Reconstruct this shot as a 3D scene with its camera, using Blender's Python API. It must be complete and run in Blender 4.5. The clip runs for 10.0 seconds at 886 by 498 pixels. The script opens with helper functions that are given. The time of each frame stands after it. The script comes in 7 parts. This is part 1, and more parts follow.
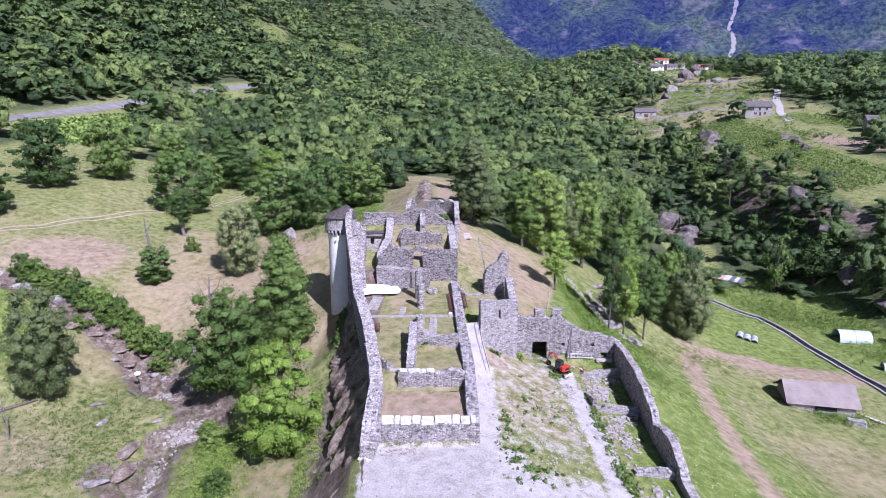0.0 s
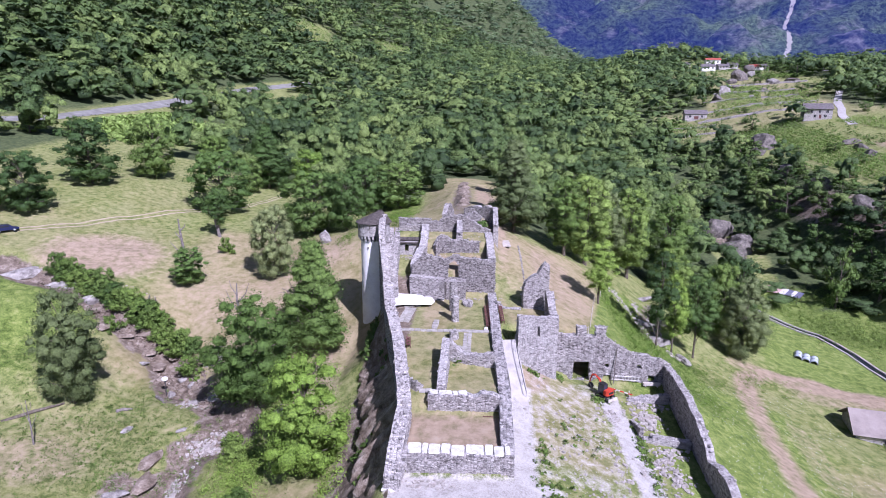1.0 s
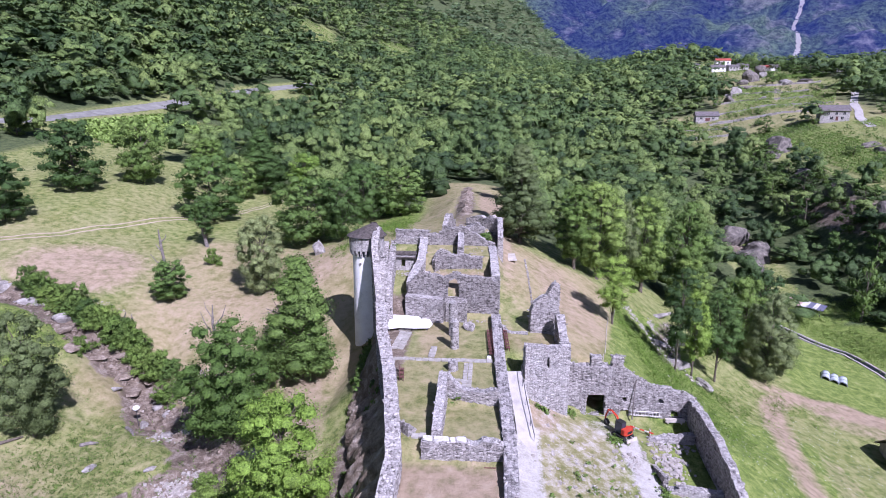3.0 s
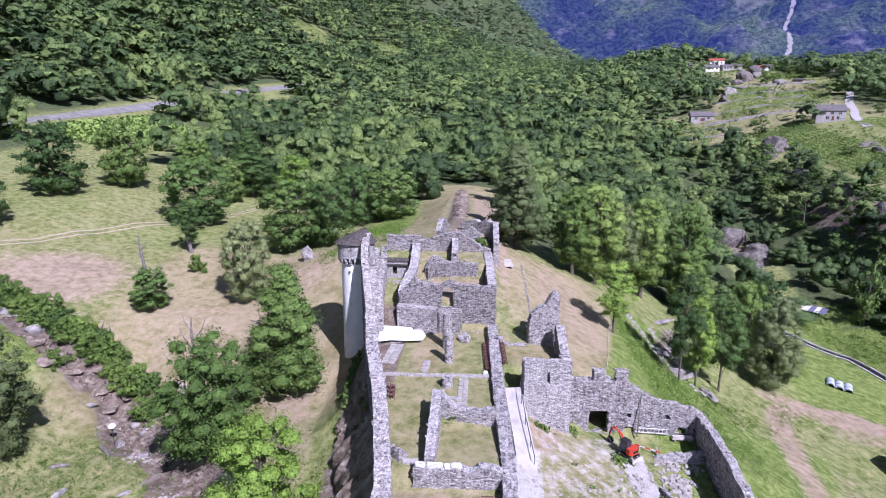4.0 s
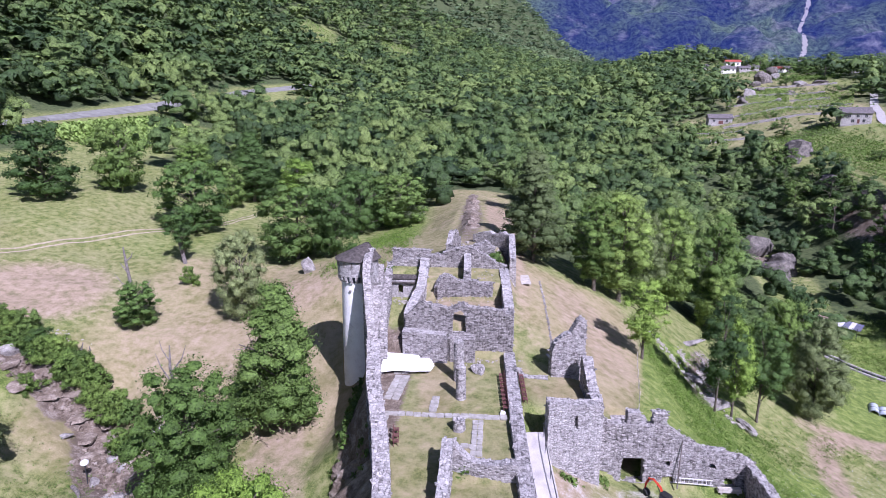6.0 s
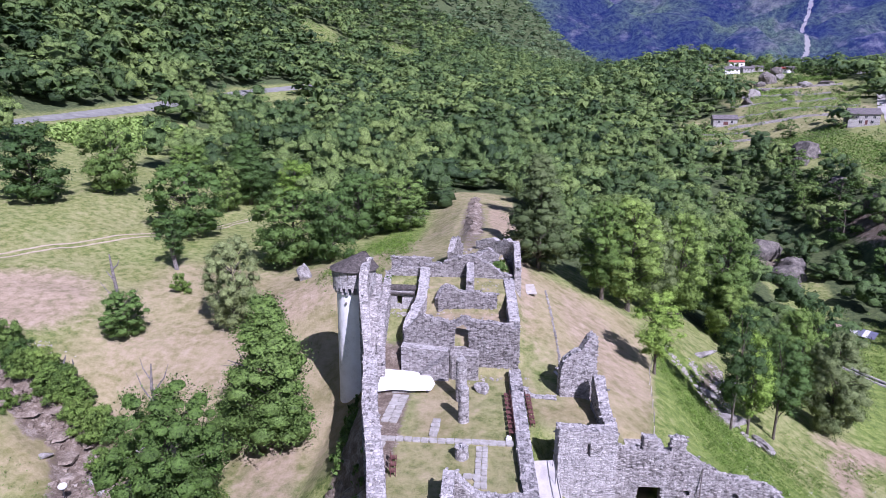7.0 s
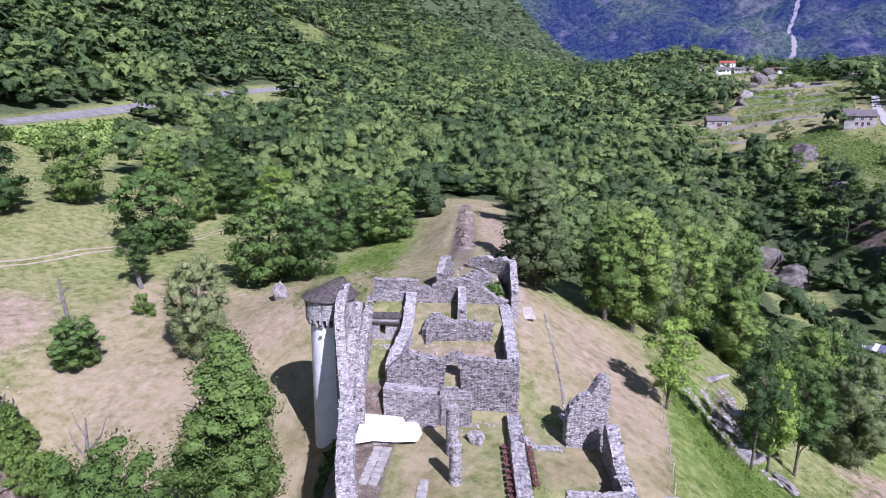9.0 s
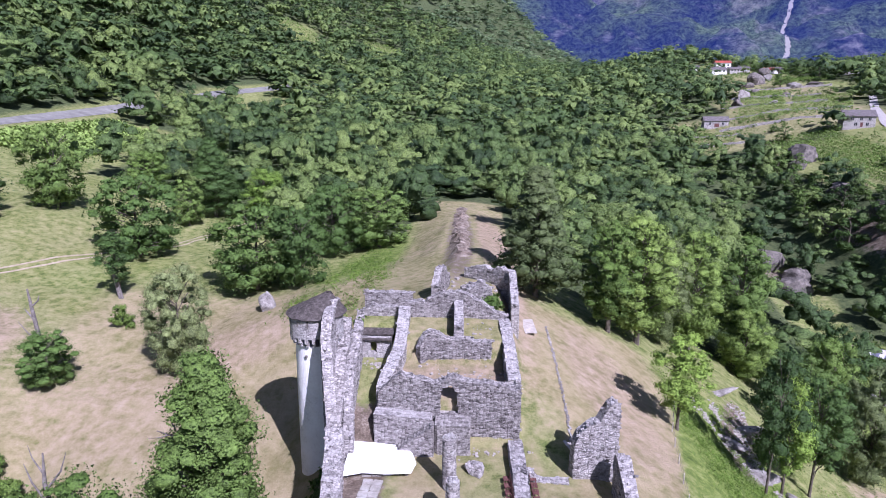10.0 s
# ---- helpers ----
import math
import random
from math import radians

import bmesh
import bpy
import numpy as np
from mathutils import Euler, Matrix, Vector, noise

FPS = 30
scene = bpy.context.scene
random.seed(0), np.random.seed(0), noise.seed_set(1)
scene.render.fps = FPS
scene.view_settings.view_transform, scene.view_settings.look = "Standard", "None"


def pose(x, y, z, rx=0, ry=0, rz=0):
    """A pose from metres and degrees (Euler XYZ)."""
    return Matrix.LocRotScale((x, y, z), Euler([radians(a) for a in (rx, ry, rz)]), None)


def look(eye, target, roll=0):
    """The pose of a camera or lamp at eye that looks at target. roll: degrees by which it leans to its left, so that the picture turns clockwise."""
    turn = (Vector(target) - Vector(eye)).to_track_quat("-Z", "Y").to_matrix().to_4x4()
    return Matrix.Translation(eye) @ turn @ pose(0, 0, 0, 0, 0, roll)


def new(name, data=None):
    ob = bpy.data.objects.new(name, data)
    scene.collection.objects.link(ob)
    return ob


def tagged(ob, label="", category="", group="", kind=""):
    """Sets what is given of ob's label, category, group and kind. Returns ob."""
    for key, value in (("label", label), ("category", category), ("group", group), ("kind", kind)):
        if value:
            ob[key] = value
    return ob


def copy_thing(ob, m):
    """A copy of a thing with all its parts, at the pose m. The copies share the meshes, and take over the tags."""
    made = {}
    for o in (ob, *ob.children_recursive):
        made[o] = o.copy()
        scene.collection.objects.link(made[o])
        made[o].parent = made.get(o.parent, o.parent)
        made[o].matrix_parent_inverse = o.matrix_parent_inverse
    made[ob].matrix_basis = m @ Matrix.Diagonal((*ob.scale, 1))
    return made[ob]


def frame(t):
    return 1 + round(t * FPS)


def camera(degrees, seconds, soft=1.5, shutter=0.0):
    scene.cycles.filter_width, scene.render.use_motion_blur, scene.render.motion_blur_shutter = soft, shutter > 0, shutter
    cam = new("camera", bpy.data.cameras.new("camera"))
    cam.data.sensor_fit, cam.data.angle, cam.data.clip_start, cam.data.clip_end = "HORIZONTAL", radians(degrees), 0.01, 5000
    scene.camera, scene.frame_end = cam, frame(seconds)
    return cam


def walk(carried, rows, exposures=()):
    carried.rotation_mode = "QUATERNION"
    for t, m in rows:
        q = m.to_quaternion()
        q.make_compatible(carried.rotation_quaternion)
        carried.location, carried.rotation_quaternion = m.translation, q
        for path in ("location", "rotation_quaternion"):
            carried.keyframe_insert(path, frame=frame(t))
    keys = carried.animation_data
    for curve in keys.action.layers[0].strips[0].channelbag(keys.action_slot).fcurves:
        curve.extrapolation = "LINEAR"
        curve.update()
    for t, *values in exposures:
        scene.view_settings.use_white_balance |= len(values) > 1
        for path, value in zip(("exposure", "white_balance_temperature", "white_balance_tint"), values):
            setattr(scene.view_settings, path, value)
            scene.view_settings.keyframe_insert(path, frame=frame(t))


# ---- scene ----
cam = camera(74.0, 10.0, soft=0.9)
PATH = [
    (0, (0.321, -0.301, 30.324), (0.301, 1.638, 29.834), -0.3),
    (0.5, (0.423, 2.338, 30.442), (0.306, 4.274, 29.951), -0.1),
    (1, (0.592, 4.839, 30.54), (0.439, 6.772, 30.05), -0.0),
    (1.5, (0.764, 7.122, 30.58), (0.609, 9.055, 30.09), -0.0),
    (2, (0.838, 9.351, 30.593), (0.649, 11.281, 30.105), 0.0),
    (2.5, (0.881, 11.491, 30.612), (0.691, 13.421, 30.125), 0.1),
    (3, (0.812, 13.682, 30.631), (0.64, 15.614, 30.145), 0.0),
    (4.5, (0.293, 20.122, 30.418), (0.142, 22.057, 29.935), -0.1),
    (5, (-0.012, 22.308, 30.429), (-0.177, 24.242, 29.947), -0.0),
    (5.5, (-0.236, 24.524, 30.378), (-0.413, 26.457, 29.898), -0.0),
    (7, (-0.925, 31.163, 30.443), (-1.111, 33.096, 29.965), 0.1),
    (7.5, (-1.091, 33.335, 30.551), (-1.274, 35.269, 30.074), 0.0),
    (8, (-1.262, 35.542, 30.709), (-1.438, 37.477, 30.232), 0.1),
    (8.5, (-1.413, 37.8, 30.877), (-1.578, 39.735, 30.4), 0.0),
    (9, (-1.57, 40.031, 30.975), (-1.722, 41.968, 30.498), 0.1),
    (9.5, (-1.775, 42.366, 31.042), (-1.917, 44.303, 30.565), 0.1),
    (10, (-1.969, 44.717, 31.066), (-2.104, 46.655, 30.589), 0.1),
]
walk(cam, [(t, look(eye, target, roll)) for t, eye, target, roll in PATH], exposures=[(0, 0.64, 5380, 34), (10, 0.64, 5380, 34)])

# ---------- light ----------
SUN_WAY = Vector((0.58, -0.80, 1.0)).normalized()  # towards the sun
world = bpy.data.worlds.new("sky")
scene.world = world
world.use_nodes = True
sky = world.node_tree.nodes.new("ShaderNodeTexSky")
sky.sky_type, sky.sun_disc = "NISHITA", False
sky.sun_elevation = math.asin(SUN_WAY.z)
sky.sun_rotation = math.atan2(SUN_WAY.x, SUN_WAY.y)
world.node_tree.links.new(sky.outputs[0], world.node_tree.nodes["Background"].inputs[0])
world.node_tree.nodes["Background"].inputs[1].default_value = 0.05
sun = new("sun", bpy.data.lights.new("sun", "SUN"))
sun.data.energy, sun.data.angle, sun.data.color = 5.0, radians(0.5), (1.0, 0.96, 0.9)
sun.matrix_world = SUN_WAY.to_track_quat("Z", "Y").to_matrix().to_4x4()


# ---------- shape of the land ----------
def lattice(ix, iy, seed):
    h = np.sin(ix * 127.1 + iy * 311.7 + seed * 74.7) * 43758.5453
    return h - np.floor(h)


def value_noise(x, y, size, seed=0):
    """Smooth noise from -1 to 1 with cells of the given size in metres."""
    x, y = np.asarray(x, float) / size, np.asarray(y, float) / size
    ix, iy = np.floor(x), np.floor(y)
    fx, fy = x - ix, y - iy
    fx, fy = fx * fx * (3 - 2 * fx), fy * fy * (3 - 2 * fy)
    a, b = lattice(ix, iy, seed), lattice(ix + 1, iy, seed)
    c, d = lattice(ix, iy + 1, seed), lattice(ix + 1, iy + 1, seed)
    return 2 * ((a * (1 - fx) + b * fx) * (1 - fy) + (c * (1 - fx) + d * fx) * fy) - 1


def smooth(a, b, v):
    v = np.clip((np.asarray(v, float) - a) / (b - a), 0, 1)
    return v * v * (3 - 2 * v)


# Cross-sections of the valley, one for each y: pairs of x and height.
SECTION = {}
SECTION[-200] = "-900 260 -400 60 -120 0 -60 -14 -40 -16 -20 -14 0 -6 20 -10 40 -15 70 -22 140 -29 300 -20 900 150"
SECTION[35] = "-900 300 -420 120 -200 28 -120 2 -90 -6 -70 -11 -53 -14.5 -40 -17 -30 -16.5 -16 -14 -9 -5.4 4 -5 10 -6.3 20 -9.8 26 -10.8 32 -13.5 50 -19 70 -22 100 -25.5 140 -28 220 -20 400 20 900 190"
SECTION[58] = "-900 310 -420 130 -200 28 -120 0 -90 -7 -70 -11.5 -53 -14 -40 -16 -28 -14.5 -16 -12.5 -12.5 -9 -9 -4.8 4 -4.7 7 -5.4 12 -7 19 -9 25 -9.8 30 -12.8 40 -16.8 52 -20.5 65 -23.5 90 -26.5 130 -28 220 -18 400 25 900 200"
SECTION[74] = "-900 320 -420 140 -200 29 -120 1 -90 -7 -70 -10.5 -61 -12.5 -53 -13.7 -42 -14 -30 -11.8 -19 -10.8 -15 -8.5 -11 -3 2.5 -2.5 5 -3.8 9 -5.6 13 -7 17 -8 20 -8.7 25 -9.3 30 -12.3 40 -16.8 52 -21.5 65 -24.3 90 -27.5 130 -28 200 -15 300 15 900 210"
SECTION[81] = "-900 330 -420 145 -200 29 -120 2 -90 -4 -72 -6.5 -63 -9.5 -53 -13.6 -45 -13 -36 -11.3 -21 -9.9 -17 -8 -13 -1 3 -0.4 4.5 -2.5 9 -5.6 12.5 -7.2 17 -7.6 25 -8 28 -10.5 40 -17 52 -22 65 -25 90 -28 130 -28 200 -14 300 18 900 215"
SECTION[82.6] = "-900 330 -420 145 -200 29 -120 2 -90 -3.5 -74 -6 -65 -9 -54 -13.6 -45 -12.8 -36 -11 -21 -9.8 -18 -7 -13.5 0 3 0 9 -0.4 13 -2 18 -4 25 -7.4 28 -10 40 -17 52 -22.3 65 -25.3 90 -28 130 -28 200 -13 300 18 900 215"
SECTION[92] = "-900 335 -420 150 -200 31 -120 5 -90 0 -75 -2 -67 -5 -59 -9.5 -53 -12.6 -48 -11.5 -40 -10.4 -30 -9.2 -21 -8.6 -17.5 -6 -15 0 3 0.6 8 0 12 -1.3 17 -3.4 21 -5.4 26 -9.2 32 -13.2 40 -17.5 55 -23 70 -26 95 -28.5 130 -27 180 -10 260 15 900 220"
SECTION[110] = "-900 345 -420 160 -200 36 -140 13 -95 3.5 -70 -1.4 -59 -4.6 -44 -5.6 -32 -5.6 -24 -4.2 -19 0 -16 5.5 -8 8.3 0 8.3 2.5 4 7 2.2 13 -1 19 -3.8 23 -6 30 -12 36 -16.5 50 -22 62 -25 80 -27 105 -28.5 140 -25 180 -6 260 15 900 230"
SECTION[130] = "-900 355 -420 170 -200 40 -140 15 -95 6 -77 1.5 -57 -1.2 -44 -2.8 -34 0 -26 2.8 -18 4.5 -9 6.3 -6.5 8 -1 8 3 4.5 10 1.5 18 -2 26 -6.5 36 -12.5 50 -20.5 60 -24 75 -27.5 90 -29 108 -29 130 -22 165 -4 250 15 900 240"
SECTION[165] = "-900 370 -420 182 -240 72 -180 26 -130 14 -95 9.5 -69 1.5 -45 0 -30 0 -18 1.5 -10 5 -3 5.2 4 3 12 0 30 -7.5 50 -17 70 -24 90 -28.5 110 -28 132 -10 160 0 250 16 900 250"
SECTION[215] = "-900 390 -420 198 -250 84 -172 27 -155 24 -130 17 -80 6 -40 2 -14 3.5 -4 3.3 10 1 40 -6 70 -17 90 -23 108 -20 124 -3 160 5 220 12 400 45 900 260"
SECTION[300] = "-900 420 -420 212 -260 105 -180 40 -150 28 -100 15 -40 7 0 6 50 2 80 -4 105 -6 124 3 144 7 180 14 240 22 420 42 900 70"
SECTION[400] = "-900 450 -430 230 -260 120 -160 44 -135 37 -80 25 0 18 60 14 100 12 131 16 170 26 260 36 450 50 900 70"
SECTION[550] = "-900 480 -450 265 -280 155 -160 74 -100 54 0 42 100 40 170 45 300 56 500 58 900 66"
SECTION[750] = "-900 540 -500 330 -250 190 -120 108 0 70 100 64 200 67 300 62 400 58 600 48 1000 60"
SECTION[1000] = "-1500 900 -700 510 -300 305 -140 205 -40 148 40 104 130 66 220 52 400 44 600 36 1000 60"
SECTION[1600] = "-1500 1000 -700 620 -250 440 -50 335 50 262 140 170 260 90 600 30 1000 50 2000 90"
SECTION[3400] = "-2500 1200 -700 600 -200 400 0 300 300 120 600 30 1000 40 2500 100"
SECTION[5200] = "-3000 900 0 300 600 40 1000 40 3000 100"
STATIONS = sorted(SECTION)
PROFILES = [np.array(SECTION[k].split(), float).reshape(-1, 2) for k in STATIONS]

# the castle's long walls: centre line of the west and the east wall, x by y
WEST_Y, WEST_X = (50, 60, 72, 82, 88, 95, 108), (-8.1, -7.8, -10.2, -13.0, -14.2, -15.6, -16.2)
EAST_Y, EAST_X = (50, 56, 65, 78, 93, 108), (2.9, 2.9, 2.75, 1.9, 1.3, 0.5)
FLOOR_Y = (54.8, 55.6, 63.0, 63.8, 72.0, 80, 93.8, 94.6, 100.8, 101.6, 107.2, 108.2)
FLOOR_Z = (-4.6, -3.0, -2.7, -1.2, -0.5, 0, 0.4, 4.4, 5.3, 7.3, 8.0, 8.4)
GULLY = ((-140, 110), (-96, 104), (-82, 102), (-73, 101), (-67, 98.5), (-60, 96), (-55, 94), (-51, 90), (-47, 85.5), (-40.5, 82), (-33.8, 76), (-33.8, 72.8), (-38, 70.5), (-37.6, 64), (-36, 54), (-29, 30), (-18, 0))
ROAD = ((-300, 60), (-215, 140), (-172, 185), (-159, 212), (-157, 247), (-155, 300), (-150, 372), (-133, 434), (-126, 455))


def distance_to(line, x, y):
    best = np.full(np.shape(x), 1e9)
    for (ax, ay), (bx, by) in zip(line, line[1:]):
        dx, dy = bx - ax, by - ay
        f = np.clip(((x - ax) * dx + (y - ay) * dy) / (dx * dx + dy * dy), 0, 1)
        best = np.minimum(best, np.hypot(x - ax - f * dx, y - ay - f * dy))
    return best


def land(x, y):
    """The bare hillside, without the castle's floors."""
    x, y = np.broadcast_arrays(np.asarray(x, float), np.asarray(y, float))
    rows = [np.interp(x, p[:, 0], p[:, 1]) for p in PROFILES]
    step = [b - a for a, b in zip(STATIONS, STATIONS[1:])]
    slope = [(rows[k + 1] - rows[k]) / step[k] for k in range(len(step))]
    tangent = [slope[0]]
    for k in range(1, len(step)):
        a, b = slope[k - 1], slope[k]
        same = a * b > 0
        tangent.append(np.where(same, 2 * a * b / np.where(same, a + b, 1), 0))
    tangent.append(slope[-1])
    z = rows[0].copy()
    for k in range(len(step)):
        h = step[k]
        u = np.clip((y - STATIONS[k]) / h, 0, 1)
        cubic = ((2 * u ** 3 - 3 * u ** 2 + 1) * rows[k] + (u ** 3 - 2 * u ** 2 + u) * h * tangent[k]
                 + (3 * u ** 2 - 2 * u ** 3) * rows[k + 1] + (u ** 3 - u ** 2) * h * tangent[k + 1])
        z = np.where(y > STATIONS[k], cubic, z)
    return z


def ground(x, y):
    """Height of the ground."""
    x, y = np.broadcast_arrays(np.asarray(x, float), np.asarray(y, float))
    z = land(x, y)
    rough = smooth(20, 60, np.abs(x)) + smooth(130, 170, y)
    z = z + np.minimum(rough, 1) * (0.35 * value_noise(x, y, 9, 1) + 0.15 * value_noise(x, y, 3, 2)) + 0.05 * value_noise(x, y, 2, 3)
    far = smooth(500, 1400, y)
    hill = 0.3 + 0.7 * smooth(50, -150, x)
    z = z + far * hill * (34 * value_noise(x, y, 240, 4) + 18 * value_noise(x, y, 90, 5))
    z = z + 17 * np.exp(-((x - 215) / 60) ** 2 - ((y - 735) / 48) ** 2)  # knoll behind the village
    # stream bed
    d = distance_to(GULLY, x, y) + 0.8 * value_noise(x, y, 4, 6)
    z = z - 1.6 * (1 - smooth(1.2, 5.5, d)) - 0.5 * (1 - smooth(0.6, 1.6, d))
    # level bench of the road
    d = distance_to(ROAD, x, y)
    z = z * smooth(4, 10, d) + (1 - smooth(4, 10, d)) * (land(x, y))
    # floors inside the castle
    xw, xe = np.interp(y, WEST_Y, WEST_X), np.interp(y, EAST_Y, EAST_X)
    floor = np.interp(y, FLOOR_Y, FLOOR_Z)
    room = (x > -4.2) & (y > 63.5) & (y < 71.8)
    floor = np.where(room, -1.3, floor)
    corridor = smooth(-11.2, -11.8, x) * smooth(92.6, 93.2, y) * (1 - smooth(103.5, 104.5, y))
    floor = floor * (1 - corridor) + corridor * np.interp(y, (93, 100, 104), (2.2, 4.2, 4.6))
    inside = smooth(xw - 0.5, xw + 0.4, x) * (1 - smooth(xe - 0.4, xe + 0.5, x)) * smooth(54.6, 55.2, y) * (1 - smooth(107.6, 109, y))
    z = z * (1 - inside) + inside * (floor + 0.05 * value_noise(x, y, 3, 7))
    # hollow carved behind the curtain doorway so that it shows dark
    chamber = (x > 11.9) & (x < 15.5) & (y > 81.3) & (y < 86.0)
    return np.where(chamber, -7.3, z)


# ---------- materials ----------
class Nodes:
    """A small hand for wiring one material."""

    def __init__(self, name):
        self.m = bpy.data.materials.new(name)
        self.m.use_nodes = True
        self.t = self.m.node_tree
        self.shader = self.t.nodes["Principled BSDF"]
        self.shader.inputs["Specular IOR Level"].default_value = 0.25
        self.position = self.t.nodes.new("ShaderNodeNewGeometry").outputs["Position"]

    def add(self, kind, ins=(), operation=None, feature=None, attribute=None, clamp=False):
        n = self.t.nodes.new("ShaderNode" + kind)
        if operation:
            n.operation = operation
        if feature:
            n.feature = feature
        if attribute:
            n.attribute_name = attribute
        if clamp:
            n.use_clamp = True
        for k, v in dict(ins).items():
            if isinstance(v, bpy.types.NodeSocket):
                self.t.links.new(v, n.inputs[k])
            else:
                n.inputs[k].default_value = v
        return n

    def scaled(self, vec, s):
        s = s if isinstance(s, tuple) else (s, s, s)
        return self.add("VectorMath", {0: vec, 1: s}, operation="MULTIPLY").outputs[0]

    def noise(self, size, detail=4, rough=0.6, vec=None):
        n = self.add("TexNoise", {"Vector": vec or self.position, "Scale": 1 / size, "Detail": detail, "Roughness": rough})
        return n.outputs["Fac"]

    def ramp(self, fac, *stops):
        n = self.add("ValToRGB", {"Fac": fac})
        e = n.color_ramp.elements
        while len(e) < len(stops):
            e.new(0.5)
        for el, (p, c) in zip(e, stops):
            el.position = p
            el.color = (*c, 1) if isinstance(c, tuple) else (c, c, c, 1)
        return n.outputs["Color"]

    def mix(self, fac, a, b, blend="MIX"):
        n = self.t.nodes.new("ShaderNodeMix")
        n.data_type, n.blend_type = "RGBA", blend
        for k, v in ((0, fac), (6, a), (7, b)):
            if isinstance(v, bpy.types.NodeSocket):
                self.t.links.new(v, n.inputs[k])
            else:
                n.inputs[k].default_value = (*v, 1) if isinstance(v, tuple) else v
        return n.outputs[2]

    def maths(self, op, a, b=0.0, clamp=False):
        n = self.add("Math", {0: a, 1: b}, operation=op, clamp=clamp)
        return n.outputs[0]

    def done(self, colour, rough=0.9, bump=None, strength=0.5, depth=0.05, metal=0.0):
        for k, v in (("Base Color", colour), ("Roughness", rough), ("Metallic", metal)):
            if isinstance(v, bpy.types.NodeSocket):
                self.t.links.new(v, self.shader.inputs[k])
            else:
                self.shader.inputs[k].default_value = (*v, 1) if isinstance(v, tuple) else v
        if bump is not None:
            b = self.add("Bump", {"Height": bump, "Strength": strength, "Distance": depth})
            self.t.links.new(b.outputs[0], self.shader.inputs["Normal"])
        return self.m


def masonry_material(name, dark, pale, lime, lime_share, stone=(0.32, 0.32, 0.16), joints=0.75):
    """Rubble masonry in rough courses: stones of uneven tone, soft joints, lime in patches, dark weathering."""
    n = Nodes(name)
    piece = n.add("NewGeometry").outputs["Random Per Island"]
    wob = n.add("TexNoise", {"Vector": n.position, "Scale": 0.9, "Detail": 2}).outputs["Color"]
    vec = n.add("VectorMath", {0: n.position, 1: n.scaled(wob, (0.12, 0.12, 0.1))}, operation="ADD").outputs[0]
    vec = n.scaled(vec, tuple(1 / s for s in stone))
    cell = n.add("TexVoronoi", {"Vector": vec, "Scale": 1.0, "Randomness": 0.7})
    edge = n.add("TexVoronoi", {"Vector": vec, "Scale": 1.0, "Randomness": 0.7}, feature="DISTANCE_TO_EDGE").outputs["Distance"]
    tone = n.add("SeparateColor", {0: cell.outputs["Color"]}).outputs[0]
    grain = n.noise(0.07, 6, 0.8)
    blotch = n.noise(0.42, 6, 0.75)
    course = n.noise(0.5, 4, 0.65, n.scaled(n.position, (0.5, 0.5, 1.8)))
    f = n.maths("ADD", n.maths("MULTIPLY", tone, 0.68), n.maths("MULTIPLY", n.maths("SUBTRACT", grain, 0.52), 1.6))
    f = n.maths("ADD", f, n.maths("MULTIPLY", n.maths("SUBTRACT", blotch, 0.36), 0.95))
    f = n.maths("ADD", f, n.maths("MULTIPLY", n.maths("SUBTRACT", course, 0.44), 0.55))
    f = n.maths("ADD", f, n.maths("MULTIPLY", n.maths("SUBTRACT", piece, 0.5), 0.5))
    stones = n.ramp(f, (0.04, tuple(c * 0.3 for c in dark)), (0.28, dark), (0.6, tuple((a + b) / 2 for a, b in zip(dark, pale))), (0.9, pale))
    patch = n.noise(1.9, 6, 0.75)
    stained = n.ramp(patch, (0.5 - lime_share * 0.25, 0.0), (0.72 - lime_share * 0.25, 1.0))
    col = n.mix(n.maths("MULTIPLY", stained, 0.22 + 0.6 * lime_share), stones, n.mix(grain, tuple(c * 0.72 for c in lime), lime))
    joint = n.ramp(edge, (0.03, joints), (0.12, 0.0))
    gap = n.mix(n.ramp(blotch, (0.4, 0.0), (0.6, 1.0)), tuple(c * 0.32 for c in dark), tuple(c * 0.8 for c in lime))
    col = n.mix(joint, col, gap)
    soot = n.ramp(n.noise(1.2, 7, 0.8, n.scaled(n.position, (1, 1, 0.6))), (0.5, 0.0), (0.68, 1.0))
    col = n.mix(n.maths("MULTIPLY", soot, max(0.12, 0.66 - 1.0 * lime_share)), col, tuple(c * 0.5 for c in dark))
    moss = n.ramp(n.noise(0.7, 5, 0.7), (0.62, 0.0), (0.74, 1.0))
    col = n.mix(n.maths("MULTIPLY", moss, 0.22), col, (0.14, 0.135, 0.07))
    height = n.maths("ADD", n.maths("MULTIPLY", n.ramp(edge, (0.0, 0.0), (0.2, 1.0)), 0.5), n.maths("ADD", n.maths("MULTIPLY", grain, 0.6), n.maths("MULTIPLY", tone, 0.6)))
    return n.done(col, 0.95, height, 1.0, 0.1)


def patchy(name, tones, size=1.5, grain=0.12, rough=0.9, bump=0.3, depth=0.03):
    """Colour that wanders between some tones at a large and a small scale."""
    n = Nodes(name)
    f = n.maths("ADD", n.maths("MULTIPLY", n.noise(size, 5, 0.6), 0.65), n.maths("MULTIPLY", n.noise(grain, 4, 0.7), 0.35))
    k = len(tones)
    col = n.ramp(f, *[(0.34 + 0.32 * i / max(1, k - 1), c) for i, c in enumerate(tones)])
    return n.done(col, rough, n.noise(grain, 4, 0.7), bump, depth)


